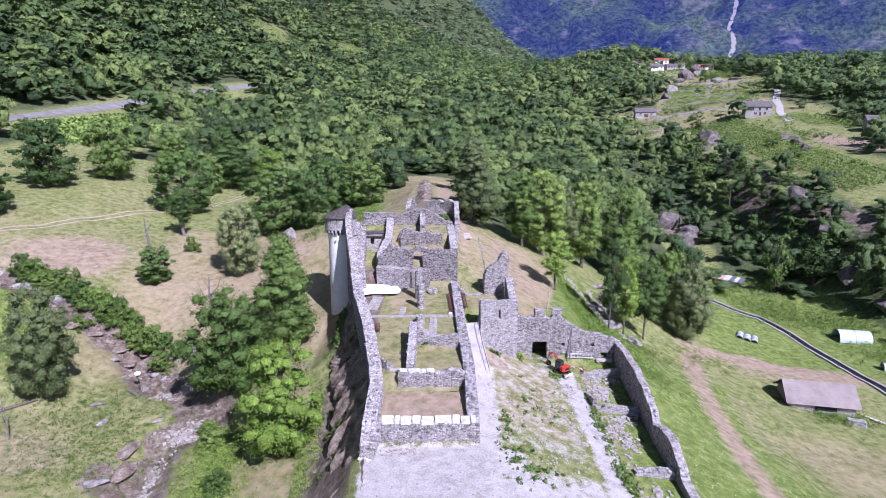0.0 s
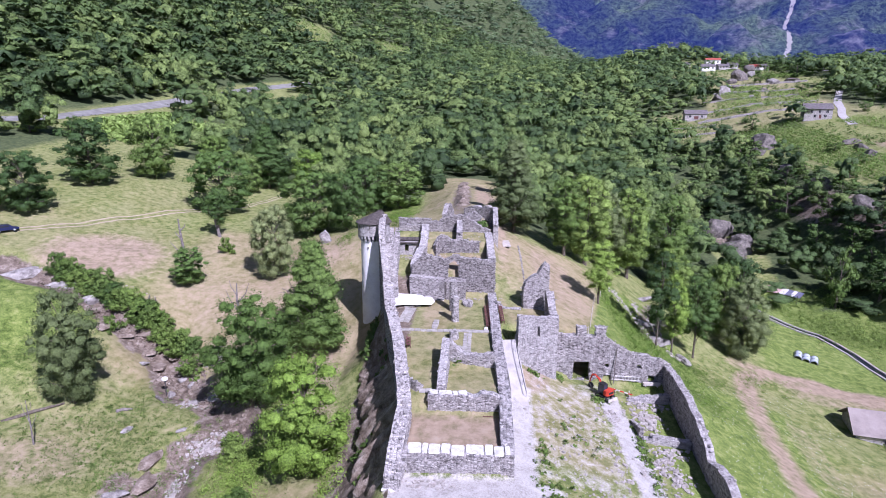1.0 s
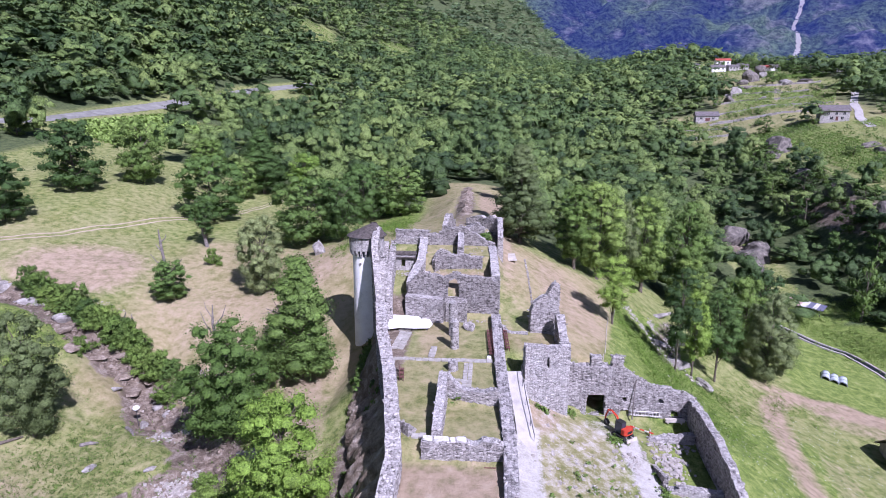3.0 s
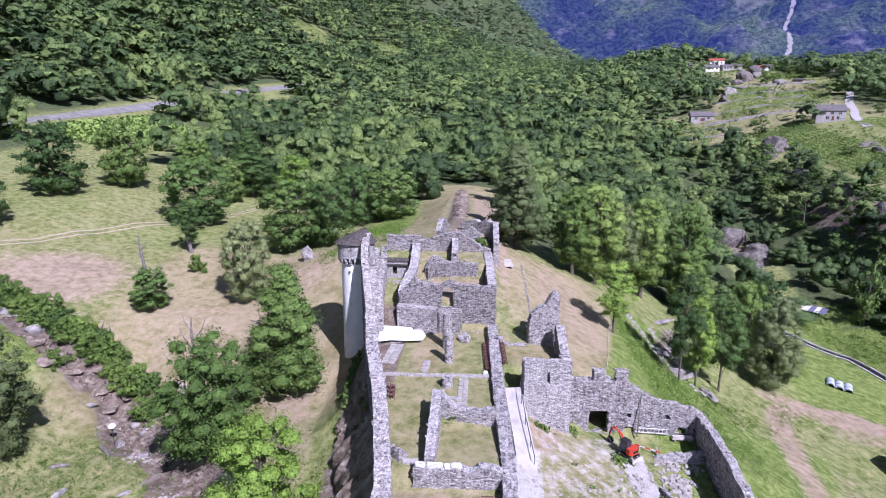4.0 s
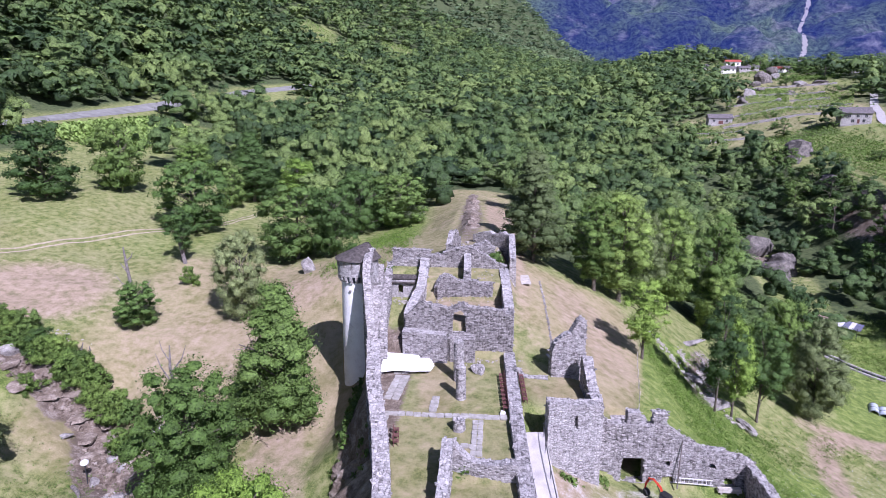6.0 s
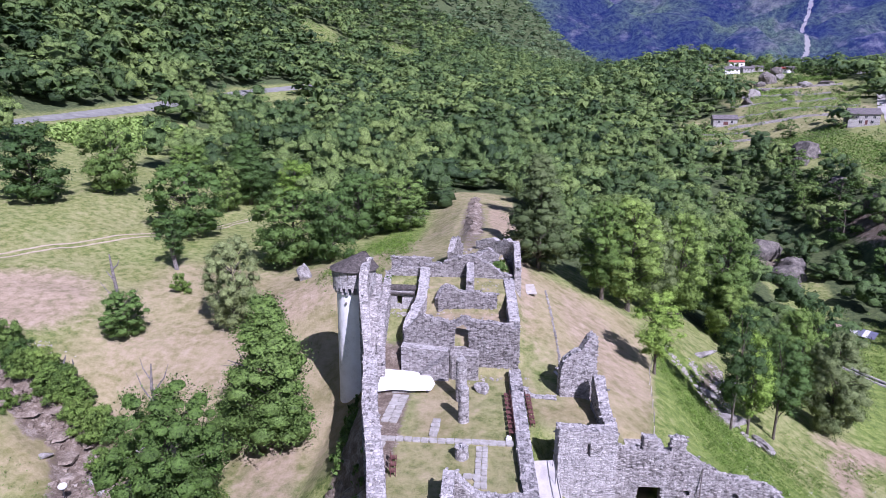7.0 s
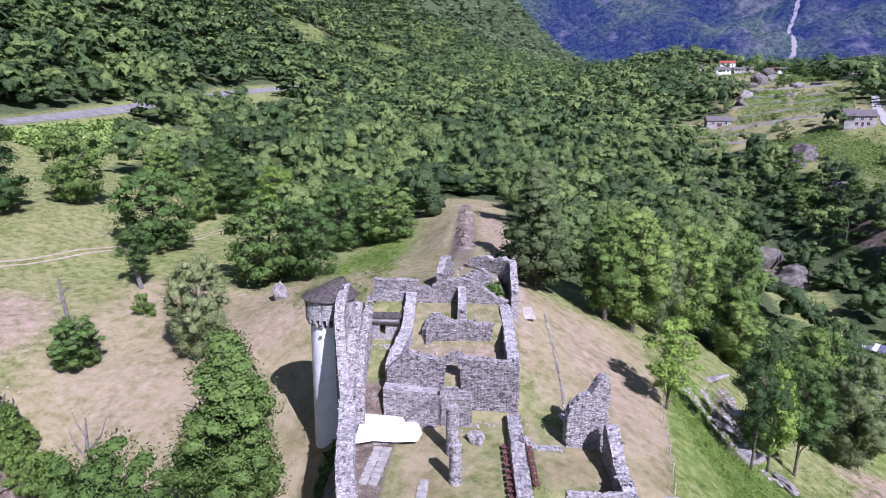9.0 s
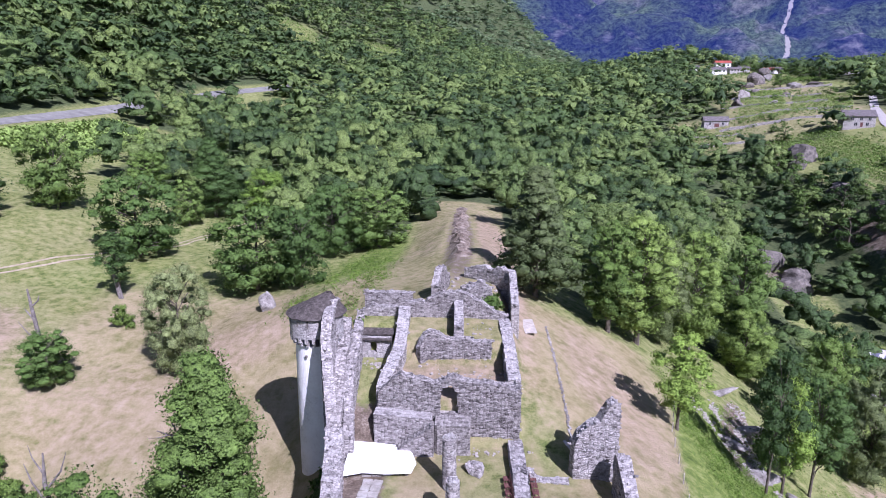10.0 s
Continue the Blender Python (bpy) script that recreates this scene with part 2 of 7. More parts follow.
def leaf_material(name, dark, mid, light, wander=14, leaf=0.2, clump=1.0):
    """Leaves: tone by tuft, hue by tree and by place, leaf and spray relief with shaded gaps put into the colour, some
    light let through.
    """
    n = Nodes(name)
    island = n.add("NewGeometry").outputs["Random Per Island"]
    tree = n.maths("ADD", n.add("ObjectInfo").outputs["Random"], n.add("Attribute", attribute="tint").outputs["Fac"])
    tree = n.maths("FRACT", n.maths("MULTIPLY", tree, 0.999))
    place = n.ramp(n.noise(wander, 2, 0.5), (0.3, 0.0), (0.7, 1.0))
    f = n.maths("ADD", n.maths("MULTIPLY", island, 0.06), n.maths("ADD", n.maths("MULTIPLY", tree, 0.76), n.maths("MULTIPLY", place, 0.2)))
    col = n.ramp(f, (0.12, dark), (0.45, mid), (0.7, tuple((a + b) / 2 for a, b in zip(mid, light))), (0.92, light))
    blade, spray = n.noise(leaf, 3, 0.75), n.noise(clump, 3, 0.65)
    mottle = n.maths("ADD", n.maths("MULTIPLY", blade, 0.6), n.maths("MULTIPLY", spray, 0.4))
    # Shade in leaf gaps put into the colour: dark where the relief is low
    col = n.mix(1.0, col, n.ramp(mottle, (0.36, 0.25), (0.5, 0.9), (0.63, 1.5)), "MULTIPLY")
    m = n.done(col, 0.6, mottle, 1.0, leaf * 1.1)
    n.shader.inputs["Specular IOR Level"].default_value = 0.3
    glow = n.add("BsdfTranslucent", {"Color": n.mix(0.5, col, (0.24, 0.38, 0.04))})
    both = n.add("MixShader", {0: 0.1, 1: n.shader.outputs[0], 2: glow.outputs[0]})
    n.t.links.new(both.outputs[0], n.t.nodes["Material Output"].inputs["Surface"])
    return m


def ground_material():
    """Meadow, parched grass, bare earth, gravel and rock, shared out by the cover layers of the land."""
    n = Nodes("ground")
    cover = n.add("Attribute", attribute="cover")
    sep = n.add("SeparateColor", {0: cover.outputs["Color"]})
    dry, soil, gravel = sep.outputs
    rock = cover.outputs["Alpha"]
    big, mid, fine = n.noise(7, 5, 0.6), n.noise(1.3, 5, 0.65), n.noise(0.2, 6, 0.8)
    ragged = n.maths("MULTIPLY", n.maths("ADD", n.maths("SUBTRACT", mid, 0.5), n.maths("MULTIPLY", n.maths("SUBTRACT", fine, 0.5), 0.6)), 1.1)

    def share(w, soft=0.16):
        s = n.maths("ADD", w, ragged)
        return n.ramp(s, (0.5 - soft, 0.0), (0.5 + soft, 1.0))

    lush = n.ramp(n.maths("ADD", n.maths("MULTIPLY", mid, 0.45), n.maths("MULTIPLY", fine, 0.55)), (0.41, (0.055, 0.088, 0.016)), (0.5, (0.145, 0.2, 0.04)), (0.59, (0.255, 0.295, 0.088)))
    lush = n.mix(n.maths("MULTIPLY", n.ramp(big, (0.45, 0.0), (0.65, 1.0)), 0.35), lush, (0.16, 0.21, 0.055))
    hay = n.ramp(n.maths("ADD", n.maths("MULTIPLY", mid, 0.5), n.maths("MULTIPLY", big, 0.5)), (0.38, (0.19, 0.172, 0.074)), (0.5, (0.315, 0.265, 0.155)), (0.62, (0.405, 0.33, 0.216)))
    hay = n.mix(n.maths("MULTIPLY", n.ramp(fine, (0.35, 0.0), (0.65, 1.0)), 0.55), hay, (0.225, 0.19, 0.095))
    earth = n.ramp(mid, (0.3, (0.23, 0.18, 0.12)), (0.55, (0.33, 0.252, 0.178)), (0.75, (0.41, 0.33, 0.25)))
    stones = n.ramp(n.maths("ADD", n.maths("MULTIPLY", fine, 0.6), n.maths("MULTIPLY", mid, 0.4)), (0.38, (0.27, 0.25, 0.225)), (0.5, (0.415, 0.393, 0.37)), (0.62, (0.52, 0.498, 0.475)))
    crag = n.ramp(n.maths("ADD", n.maths("MULTIPLY", fine, 0.5), n.maths("MULTIPLY", mid, 0.5)), (0.35, (0.05, 0.038, 0.028)), (0.5, (0.155, 0.12, 0.092)), (0.65, (0.36, 0.31, 0.265)))
    col = n.mix(share(dry, 0.42), lush, hay)
    # Ground turns a darker green wherever woods grow
    woods_floor = n.ramp(mid, (0.35, (0.03, 0.046, 0.02)), (0.65, (0.08, 0.105, 0.042)))
    col = n.mix(n.add("Attribute", attribute="woods_floor").outputs["Fac"], col, woods_floor)
    col = n.mix(share(soil, 0.3), col, earth)
    col = n.mix(share(gravel), col, stones)
    col = n.mix(share(rock, 0.12), col, crag)
    height = n.maths("ADD", n.maths("MULTIPLY", fine, 0.5), mid)
    return n.done(col, 0.95, height, 0.8, 0.3)


STONE = masonry_material("rubble_masonry", (0.23, 0.208, 0.2), (0.54, 0.503, 0.487), (0.58, 0.55, 0.54), 0.26)
STONE_DARK = masonry_material("weathered_masonry", (0.19, 0.17, 0.163), (0.46, 0.426, 0.41), (0.5, 0.47, 0.455), 0.16)
STONE_PALE = masonry_material("pale_masonry", (0.3, 0.277, 0.27), (0.54, 0.508, 0.498), (0.62, 0.59, 0.58), 0.5)
STONE_TOP = masonry_material("mortared_sunlit_top", (0.27, 0.248, 0.245), (0.53, 0.5, 0.49), (0.58, 0.55, 0.54), 0.36)
PLASTER = patchy("lime_plaster", [(0.55, 0.53, 0.53), (0.76, 0.745, 0.74), (0.82, 0.81, 0.81), (0.85, 0.84, 0.84)], 2.2, 0.25, 0.9, 0.35, 0.04)
COPING = patchy("coping_lime", [(0.36, 0.345, 0.335), (0.58, 0.565, 0.555), (0.74, 0.725, 0.715)], 0.5, 0.08)
ROCK = patchy("gneiss_rock", [(0.035, 0.032, 0.03), (0.10, 0.09, 0.083), (0.17, 0.15, 0.135), (0.27, 0.245, 0.23)], 1.6, 0.2, 0.85, 0.9, 0.15)
PALE_ROCK = patchy("pale_boulder", [(0.08, 0.072, 0.066), (0.2, 0.182, 0.17), (0.32, 0.297, 0.28), (0.46, 0.435, 0.415)], 1.1, 0.15, 0.85, 0.9, 0.12)
STREAM_ROCK = patchy("wet_stream_rock", [(0.05, 0.038, 0.028), (0.14, 0.108, 0.082), (0.27, 0.22, 0.178), (0.43, 0.38, 0.335)], 1.4, 0.2, 0.6, 0.9, 0.12)
RUBBLE = patchy("pale_rubble", [(0.2, 0.175, 0.155), (0.34, 0.31, 0.285), (0.5, 0.475, 0.45)], 0.5, 0.1, 0.9, 0.5, 0.05)
SLAB = patchy("roof_slab", [(0.03, 0.025, 0.023), (0.075, 0.064, 0.06), (0.16, 0.14, 0.13)], 0.35, 0.08, 0.8, 0.6, 0.03)
BARK = patchy("bark", [(0.05, 0.04, 0.032), (0.12, 0.1, 0.08), (0.2, 0.17, 0.14)], 0.5, 0.08, 0.95, 0.8, 0.05)
DEADWOOD = patchy("dead_wood", [(0.08, 0.068, 0.062), (0.16, 0.14, 0.13), (0.27, 0.245, 0.23)], 0.4, 0.06)
PLANK = patchy("red_brown_wood", [(0.075, 0.03, 0.03), (0.13, 0.055, 0.05), (0.2, 0.1, 0.09)], 0.5, 0.05, 0.6)
TIMBER = patchy("weathered_timber", [(0.3, 0.26, 0.23), (0.45, 0.41, 0.37), (0.6, 0.56, 0.52)], 0.6, 0.06)
CONCRETE = patchy("concrete", [(0.27, 0.25, 0.24), (0.38, 0.355, 0.345), (0.46, 0.435, 0.42)], 1.5, 0.1)
PAVING = patchy("path_slabs", [(0.22, 0.205, 0.18), (0.33, 0.31, 0.285), (0.44, 0.42, 0.4)], 0.6, 0.08)
ASPHALT = patchy("asphalt", [(0.14, 0.136, 0.128), (0.2, 0.195, 0.184), (0.27, 0.263, 0.25)], 3, 0.15)
TRACK = patchy("trodden_track", [(0.25, 0.21, 0.13), (0.36, 0.3, 0.215), (0.45, 0.385, 0.3)], 0.8, 0.1)
WHITE_SHEET = patchy("white_sheet", [(0.78, 0.78, 0.78), (0.84, 0.84, 0.84)], 1.0, 0.1, 0.7, 0.2)
GROUND = ground_material()
LEAF = leaf_material("broad_leaves", (0.042, 0.084, 0.02), (0.085, 0.152, 0.032), (0.15, 0.228, 0.048))
LEAF_BRIGHT = leaf_material("young_leaves", (0.12, 0.205, 0.028), (0.185, 0.295, 0.042), (0.265, 0.385, 0.068))
LEAF_GREY = leaf_material("grey_green_leaves", (0.085, 0.12, 0.04), (0.15, 0.19, 0.07), (0.225, 0.27, 0.105))
LEAF_MID = leaf_material("light_leaves", (0.078, 0.138, 0.026), (0.128, 0.206, 0.038), (0.198, 0.285, 0.058))
LEAF_VINE = leaf_material("vine_leaves", (0.16, 0.26, 0.05), (0.2, 0.31, 0.065), (0.26, 0.37, 0.09))
# Distance haze put into the leaf colour: bluish and greyed, fainter in LEAF_FAR
LEAF_HIGH = leaf_material("haze_tinted_leaves", (0.06, 0.098, 0.046), (0.112, 0.17, 0.075), (0.185, 0.25, 0.105), 60, 1.2, 4.0)
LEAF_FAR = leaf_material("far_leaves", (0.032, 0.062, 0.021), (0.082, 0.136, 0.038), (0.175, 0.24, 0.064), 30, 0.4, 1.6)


# ---------- mesh helpers ----------
def mesh_of(name, verts, faces, material, smooth_shade=False, normals=None):
    me = bpy.data.meshes.new(name)
    v = np.asarray(verts, np.float32)
    f = np.asarray(faces, np.int32)
    k = f.shape[1]
    me.vertices.add(len(v))
    me.vertices.foreach_set("co", v.ravel())
    me.loops.add(f.size)
    me.loops.foreach_set("vertex_index", f.ravel())
    me.polygons.add(len(f))
    me.polygons.foreach_set("loop_start", np.arange(0, f.size, k, dtype=np.int32))
    me.update(calc_edges=True)
    me.validate()
    if smooth_shade:
        me.shade_smooth()
    me.materials.append(material)
    if normals is not None:
        me.shade_smooth()
        me.normals_split_custom_set_from_vertices(normals)
    return me


def loose_mesh(name, verts, faces, material):
    """Faces of any size."""
    me = bpy.data.meshes.new(name)
    me.from_pydata([tuple(map(float, v)) for v in verts], [], [tuple(int(i) for i in f) for f in faces])
    me.validate()
    me.materials.append(material)
    return me


def attach(name, me, parent, label=""):
    ob = new(name, me)
    ob.parent = parent
    return tagged(ob, label)


def empty(name, place=(0, 0, 0), **tags):
    ob = new(name)
    ob.location = place
    return tagged(ob, **tags)


class Shape:
    """Collects boxes, tubes and stones into one mesh."""

    def __init__(self):
        self.v, self.f = [], []

    def put(self, verts, faces):
        k = len(self.v)
        self.v += [tuple(v) for v in verts]
        self.f += [tuple(i + k for i in f) for f in faces]
        return self

    def box(self, size, m=None, chamfer=0.0, taper=1.0):
        x, y, z = (s / 2 for s in size)
        c = min(chamfer, x * 0.9, y * 0.9)
        ring = [(-x + c, -y), (x - c, -y), (x, -y + c), (x, y - c), (x - c, y), (-x + c, y), (-x, y - c), (-x, -y + c)] if c else [(-x, -y), (x, -y), (x, y), (-x, y)]
        n = len(ring)
        pts = [Vector((a, b, -z)) for a, b in ring] + [Vector((a * taper, b * taper, z)) for a, b in ring]
        m = m or Matrix()
        faces = [tuple(reversed(range(n))), tuple(range(n, 2 * n))] + [(i, (i + 1) % n, n + (i + 1) % n, n + i) for i in range(n)]
        return self.put([m @ p for p in pts], faces)

    def tube(self, pts, radii, sides=8, caps=True):
        pts = [Vector(p) for p in pts]
        rings = []
        for i, p in enumerate(pts):
            d = (pts[min(i + 1, len(pts) - 1)] - pts[max(i - 1, 0)]).normalized()
            a = d.orthogonal().normalized() if abs(d.z) < 0.99 else Vector((1, 0, 0))
            a = (Vector((1, 0, 0)) - d * d.x).normalized() if abs(d.x) < 0.9 else (Vector((0, 1, 0)) - d * d.y).normalized()
            b = d.cross(a)
            rings += [p + (a * math.cos(6.28319 * k / sides) + b * math.sin(6.28319 * k / sides)) * radii[i] for k in range(sides)]
        faces = []
        for i in range(len(pts) - 1):
            for k in range(sides):
                a, b = i * sides + k, i * sides + (k + 1) % sides
                faces.append((a, b, b + sides, a + sides))
        if caps:
            faces += [tuple(reversed(range(sides))), tuple(range((len(pts) - 1) * sides, len(pts) * sides))]
        return self.put(rings, faces)

    def stone(self, place, size, rnd, flat=0.7):
        """A rough angular stone."""
        q = Euler((rnd.uniform(-0.3, 0.3), rnd.uniform(-0.3, 0.3), rnd.uniform(0, 6.28))).to_matrix()
        pts = []
        for i in range(8):
            p = Vector(((i & 1) * 2 - 1, (i >> 1 & 1) * 2 - 1, (i >> 2 & 1) * 2 - 1)) * 0.5
            p = Vector((p.x * rnd.uniform(0.7, 1.15), p.y * rnd.uniform(0.5, 0.95), p.z * rnd.uniform(0.6, 1.1) * flat)) * size
            pts.append(q @ p + Vector(place))
        return self.put(pts, [(0, 2, 3, 1), (4, 5, 7, 6), (0, 1, 5, 4), (2, 6, 7, 3), (0, 4, 6, 2), (1, 3, 7, 5)])

    def mesh(self, name, material):
        return loose_mesh(name, self.v, self.f, material)


def along(line, spacing, extra=()):
    """Stations along a polyline: distance, place and left-hand normal."""
    pts = [Vector((*p[:2], 0)) for p in line]
    cum = [0.0]
    for a, b in zip(pts, pts[1:]):
        cum.append(cum[-1] + (b - a).length)
    n = max(2, round(cum[-1] / spacing) + 1)
    marks = sorted(set([round(cum[-1] * i / (n - 1), 4) for i in range(n)] + [round(e, 4) for e in extra if 0 < e < cum[-1]]))
    kept = []
    for s in marks:
        if kept and s - kept[-1] < 0.06 and s not in [round(e, 4) for e in extra]:
            continue
        kept.append(s)
    out = []
    for s in kept:
        k = max(i for i in range(len(pts) - 1) if cum[i] <= s + 1e-6)
        f = min(1, (s - cum[k]) / (cum[k + 1] - cum[k]))
        p = pts[k].lerp(pts[k + 1], f)
        d = (pts[k + 1] - pts[k]).normalized()
        if f < 0.02 and k > 0:
            d = (d + (pts[k] - pts[k - 1]).normalized()).normalized()
        out.append((s, p, Vector((-d.y, d.x, 0))))
    return out, cum[-1]


def stone_wall(name, line, thick, base, top, material, label, openings=(), ragged=0.22, cell=0.5, seed=1, crest=True, crest_material=None, batter=0.0, kind="structure", parent=None, category="wall"):
    """A ruined rubble wall along a line. base: height or a function of x, y; top: pairs of share along the wall and height;
    openings: (from, to, sill, head, arched) in metres along the wall and heights."""
    rnd = random.Random(seed)
    extra, levels = [], []
    for a, b, z0, z1, arched in openings:
        extra += [a, b] + ([a + (b - a) * i / 10 for i in range(1, 10)] if arched else [])
        levels += [z0, z1] + ([z1 - (b - a) / 2 * i / 5 for i in range(1, 6)] if arched else [])
    marks, length = along(line, cell, extra)
    shares, heights = [t[0] * length for t in top], [t[1] for t in top]
    crown = []
    step = 0.0
    for i, (s, p, q) in enumerate(marks):
        if rnd.random() < 0.6:
            step = rnd.uniform(-ragged, ragged)
        crown.append(float(np.interp(s, shares, heights)) + step + 0.5 * ragged * float(value_noise(s, seed * 7.3, 2.5, seed)))
    foot = [(base(p.x, p.y) if callable(base) else base) for s, p, q in marks]
    low, high = min(foot), max(crown)
    z = low
    while z < high:
        levels.append(z)
        z += cell * 0.85
    levels.append(high + 0.01)
    levels = sorted(set(round(v, 3) for v in levels))
    verts, faces, index = [], [], {}

    def vert(i, j, side):
        zz = min(max(levels[j], foot[i]), crown[i])
        key = (i, round(zz, 3), side)
        if key not in index:
            s, p, q = marks[i]
            wide = thick / 2 + batter * max(0.0, crown[i] - zz)
            c = p + q * (wide * side)
            d = noise.noise_vector(Vector((c.x * 1.7, c.y * 1.7, zz * 2.3 + seed))) * 0.07
            index[key] = len(verts)
            verts.append((c.x + d.x, c.y + d.y, zz + d.z * 0.6))
        return index[key]

    def solid(i, j):
        if i < 0 or j < 0 or i >= len(marks) - 1 or j >= len(levels) - 1:
            return False
        if min(crown[i], crown[i + 1]) <= levels[j] + 1e-4 and max(crown[i], crown[i + 1]) <= levels[j] + 1e-4:
            return False
        if max(foot[i], foot[i + 1]) >= levels[j + 1] and min(foot[i], foot[i + 1]) >= levels[j + 1]:
            return False
        s, zc = (marks[i][0] + marks[i + 1][0]) / 2, (levels[j] + levels[j + 1]) / 2
        for a, b, z0, z1, arched in openings:
            if a < s < b and z0 < zc < z1:
                if not arched:
                    return False
                r = (b - a) / 2
                if zc < z1 - r or math.hypot(s - (a + b) / 2, zc - (z1 - r)) < r:
                    return False
        return True

    def face(*ids):
        ids = [k for n, k in enumerate(ids) if k != ids[n - 1]]
        if len(set(ids)) >= 3:
            faces.append(tuple(ids))

    knobs = Shape()

    def proud(i, j):
        """Some stones that stand out of both faces."""
        for side in (-1, 1):
            for k in range(rnd.choice((1, 1, 2))):
                s, p, q = marks[i]
                c = p.lerp(marks[i + 1][1], rnd.random())
                z = levels[j] + rnd.random() * (levels[j + 1] - levels[j])
                if z > min(crown[i], crown[i + 1]) - 0.08:
                    continue
                c = c + q * (side * (thick / 2 + batter * max(0.0, crown[i] - z)))
                wide, tall, deep = rnd.uniform(0.14, 0.46), rnd.uniform(0.09, 0.22), rnd.uniform(0.02, 0.075)
                t = Vector((q.y, -q.x, 0))
                ids = [c + t * (a * wide / 2 * rnd.uniform(0.75, 1.1)) + q * side * o + Vector((0, 0, z + b * tall / 2 * rnd.uniform(0.7, 1.1))) for o in (-0.05, deep) for a, b in ((-1, -1), (1, -1), (1, 1), (-1, 1))]
                knobs.put(ids, [(4, 5, 6, 7), (0, 1, 5, 4), (1, 2, 6, 5), (2, 3, 7, 6), (3, 0, 4, 7)])

    for i in range(len(marks) - 1):
        for j in range(len(levels) - 1):
            if not solid(i, j):
                continue
            face(vert(i, j, -1), vert(i + 1, j, -1), vert(i + 1, j + 1, -1), vert(i, j + 1, -1))
            face(vert(i + 1, j, 1), vert(i, j, 1), vert(i, j + 1, 1), vert(i + 1, j + 1, 1))
            if cell < 1:
                proud(i, j)
            if not solid(i, j + 1):
                face(vert(i, j + 1, -1), vert(i + 1, j + 1, -1), vert(i + 1, j + 1, 1), vert(i, j + 1, 1))
            if not solid(i, j - 1):
                face(vert(i + 1, j, -1), vert(i, j, -1), vert(i, j, 1), vert(i + 1, j, 1))
            if not solid(i - 1, j):
                face(vert(i, j, 1), vert(i, j, -1), vert(i, j + 1, -1), vert(i, j + 1, 1))
            if not solid(i + 1, j):
                face(vert(i + 1, j, -1), vert(i + 1, j, 1), vert(i + 1, j + 1, 1), vert(i + 1, j + 1, -1))
    me = loose_mesh(name, verts, faces, material)
    me.materials.append(crest_material or STONE_TOP)
    # Upward faces paler than the sides: lime mortar, with sunlit tone in the colour
    for poly in me.polygons:
        if poly.normal.z > 0.6:
            poly.material_index = 1
    ob = new(name, me)
    if parent:
        ob.parent = parent
        tagged(ob, label)
    else:
        tagged(ob, label, category, kind=kind)
    if knobs.v and not parent:
        tagged(attach("face_stones", knobs.mesh("face_stones", material), ob), "rough stones standing out of the wall face", kind="stuff")
    if crest:
        heap = Shape()
        for i, (s, p, q) in enumerate(marks):
            for k in range(max(2, round(thick / 0.3))):
                if rnd.random() < 0.8:
                    c = p + q * (rnd.uniform(-0.5, 0.5) * (thick - 0.15))
                    heap.stone((c.x + rnd.uniform(-0.2, 0.2), c.y + rnd.uniform(-0.2, 0.2), crown[i] + rnd.uniform(-0.08, 0.05)), rnd.uniform(0.14, 0.36), rnd, 0.55)
        tagged(attach("crest_stones", heap.mesh("crest_stones", crest_material or STONE_TOP), ob), "loose rough stones bedded along the wall top", kind="stuff" if not parent else "")
    return ob


# ---------- the land ----------
def spread(fine, reach, growth, start):
    """Grid lines: a list of (from, to, step), then wider and wider steps out to reach."""
    line = []
    for a, b, step in fine:
        line += list(np.arange(a, b, step))
    line.append(fine[-1][1])
    step = start
    while line[-1] < reach[1]:
        line.append(line[-1] + step)
        step *= growth
    step = start
    while line[0] > reach[0]:
        line.insert(0, line[0] - step)
        step *= growth
    return np.array(line)


def near(x, y, cx, cy, rx, ry, turn=0.0):
    """1 inside an ellipse, falling to 0 outside it."""
    c, s = math.cos(radians(turn)), math.sin(radians(turn))
    u, v = ((x - cx) * c + (y - cy) * s) / rx, (-(x - cx) * s + (y - cy) * c) / ry
    return 1 - smooth(0.6, 1.35, np.hypot(u, v))


def within(x, y, x0, x1, y0, y1, soft=3.0):
    return smooth(x0 - soft, x0 + soft, x) * (1 - smooth(x1 - soft, x1 + soft, x)) * smooth(y0 - soft, y0 + soft, y) * (1 - smooth(y1 - soft, y1 + soft, y))


HAIRPIN = ((75, 116), (69, 120.5), (60, 121), (51, 114), (47, 103), (44.5, 92), (41.5, 78), (40, 67), (40, 50))
QUARRY_TRACK = ((16.8, 77), (17.5, 69), (18, 61.5), (18, 52), (17, 35))
FOOT_TRACK = ((-112, 106), (-93.5, 119), (-86.5, 130.3), (-76.3, 148.7), (-68, 165), (-60, 185))


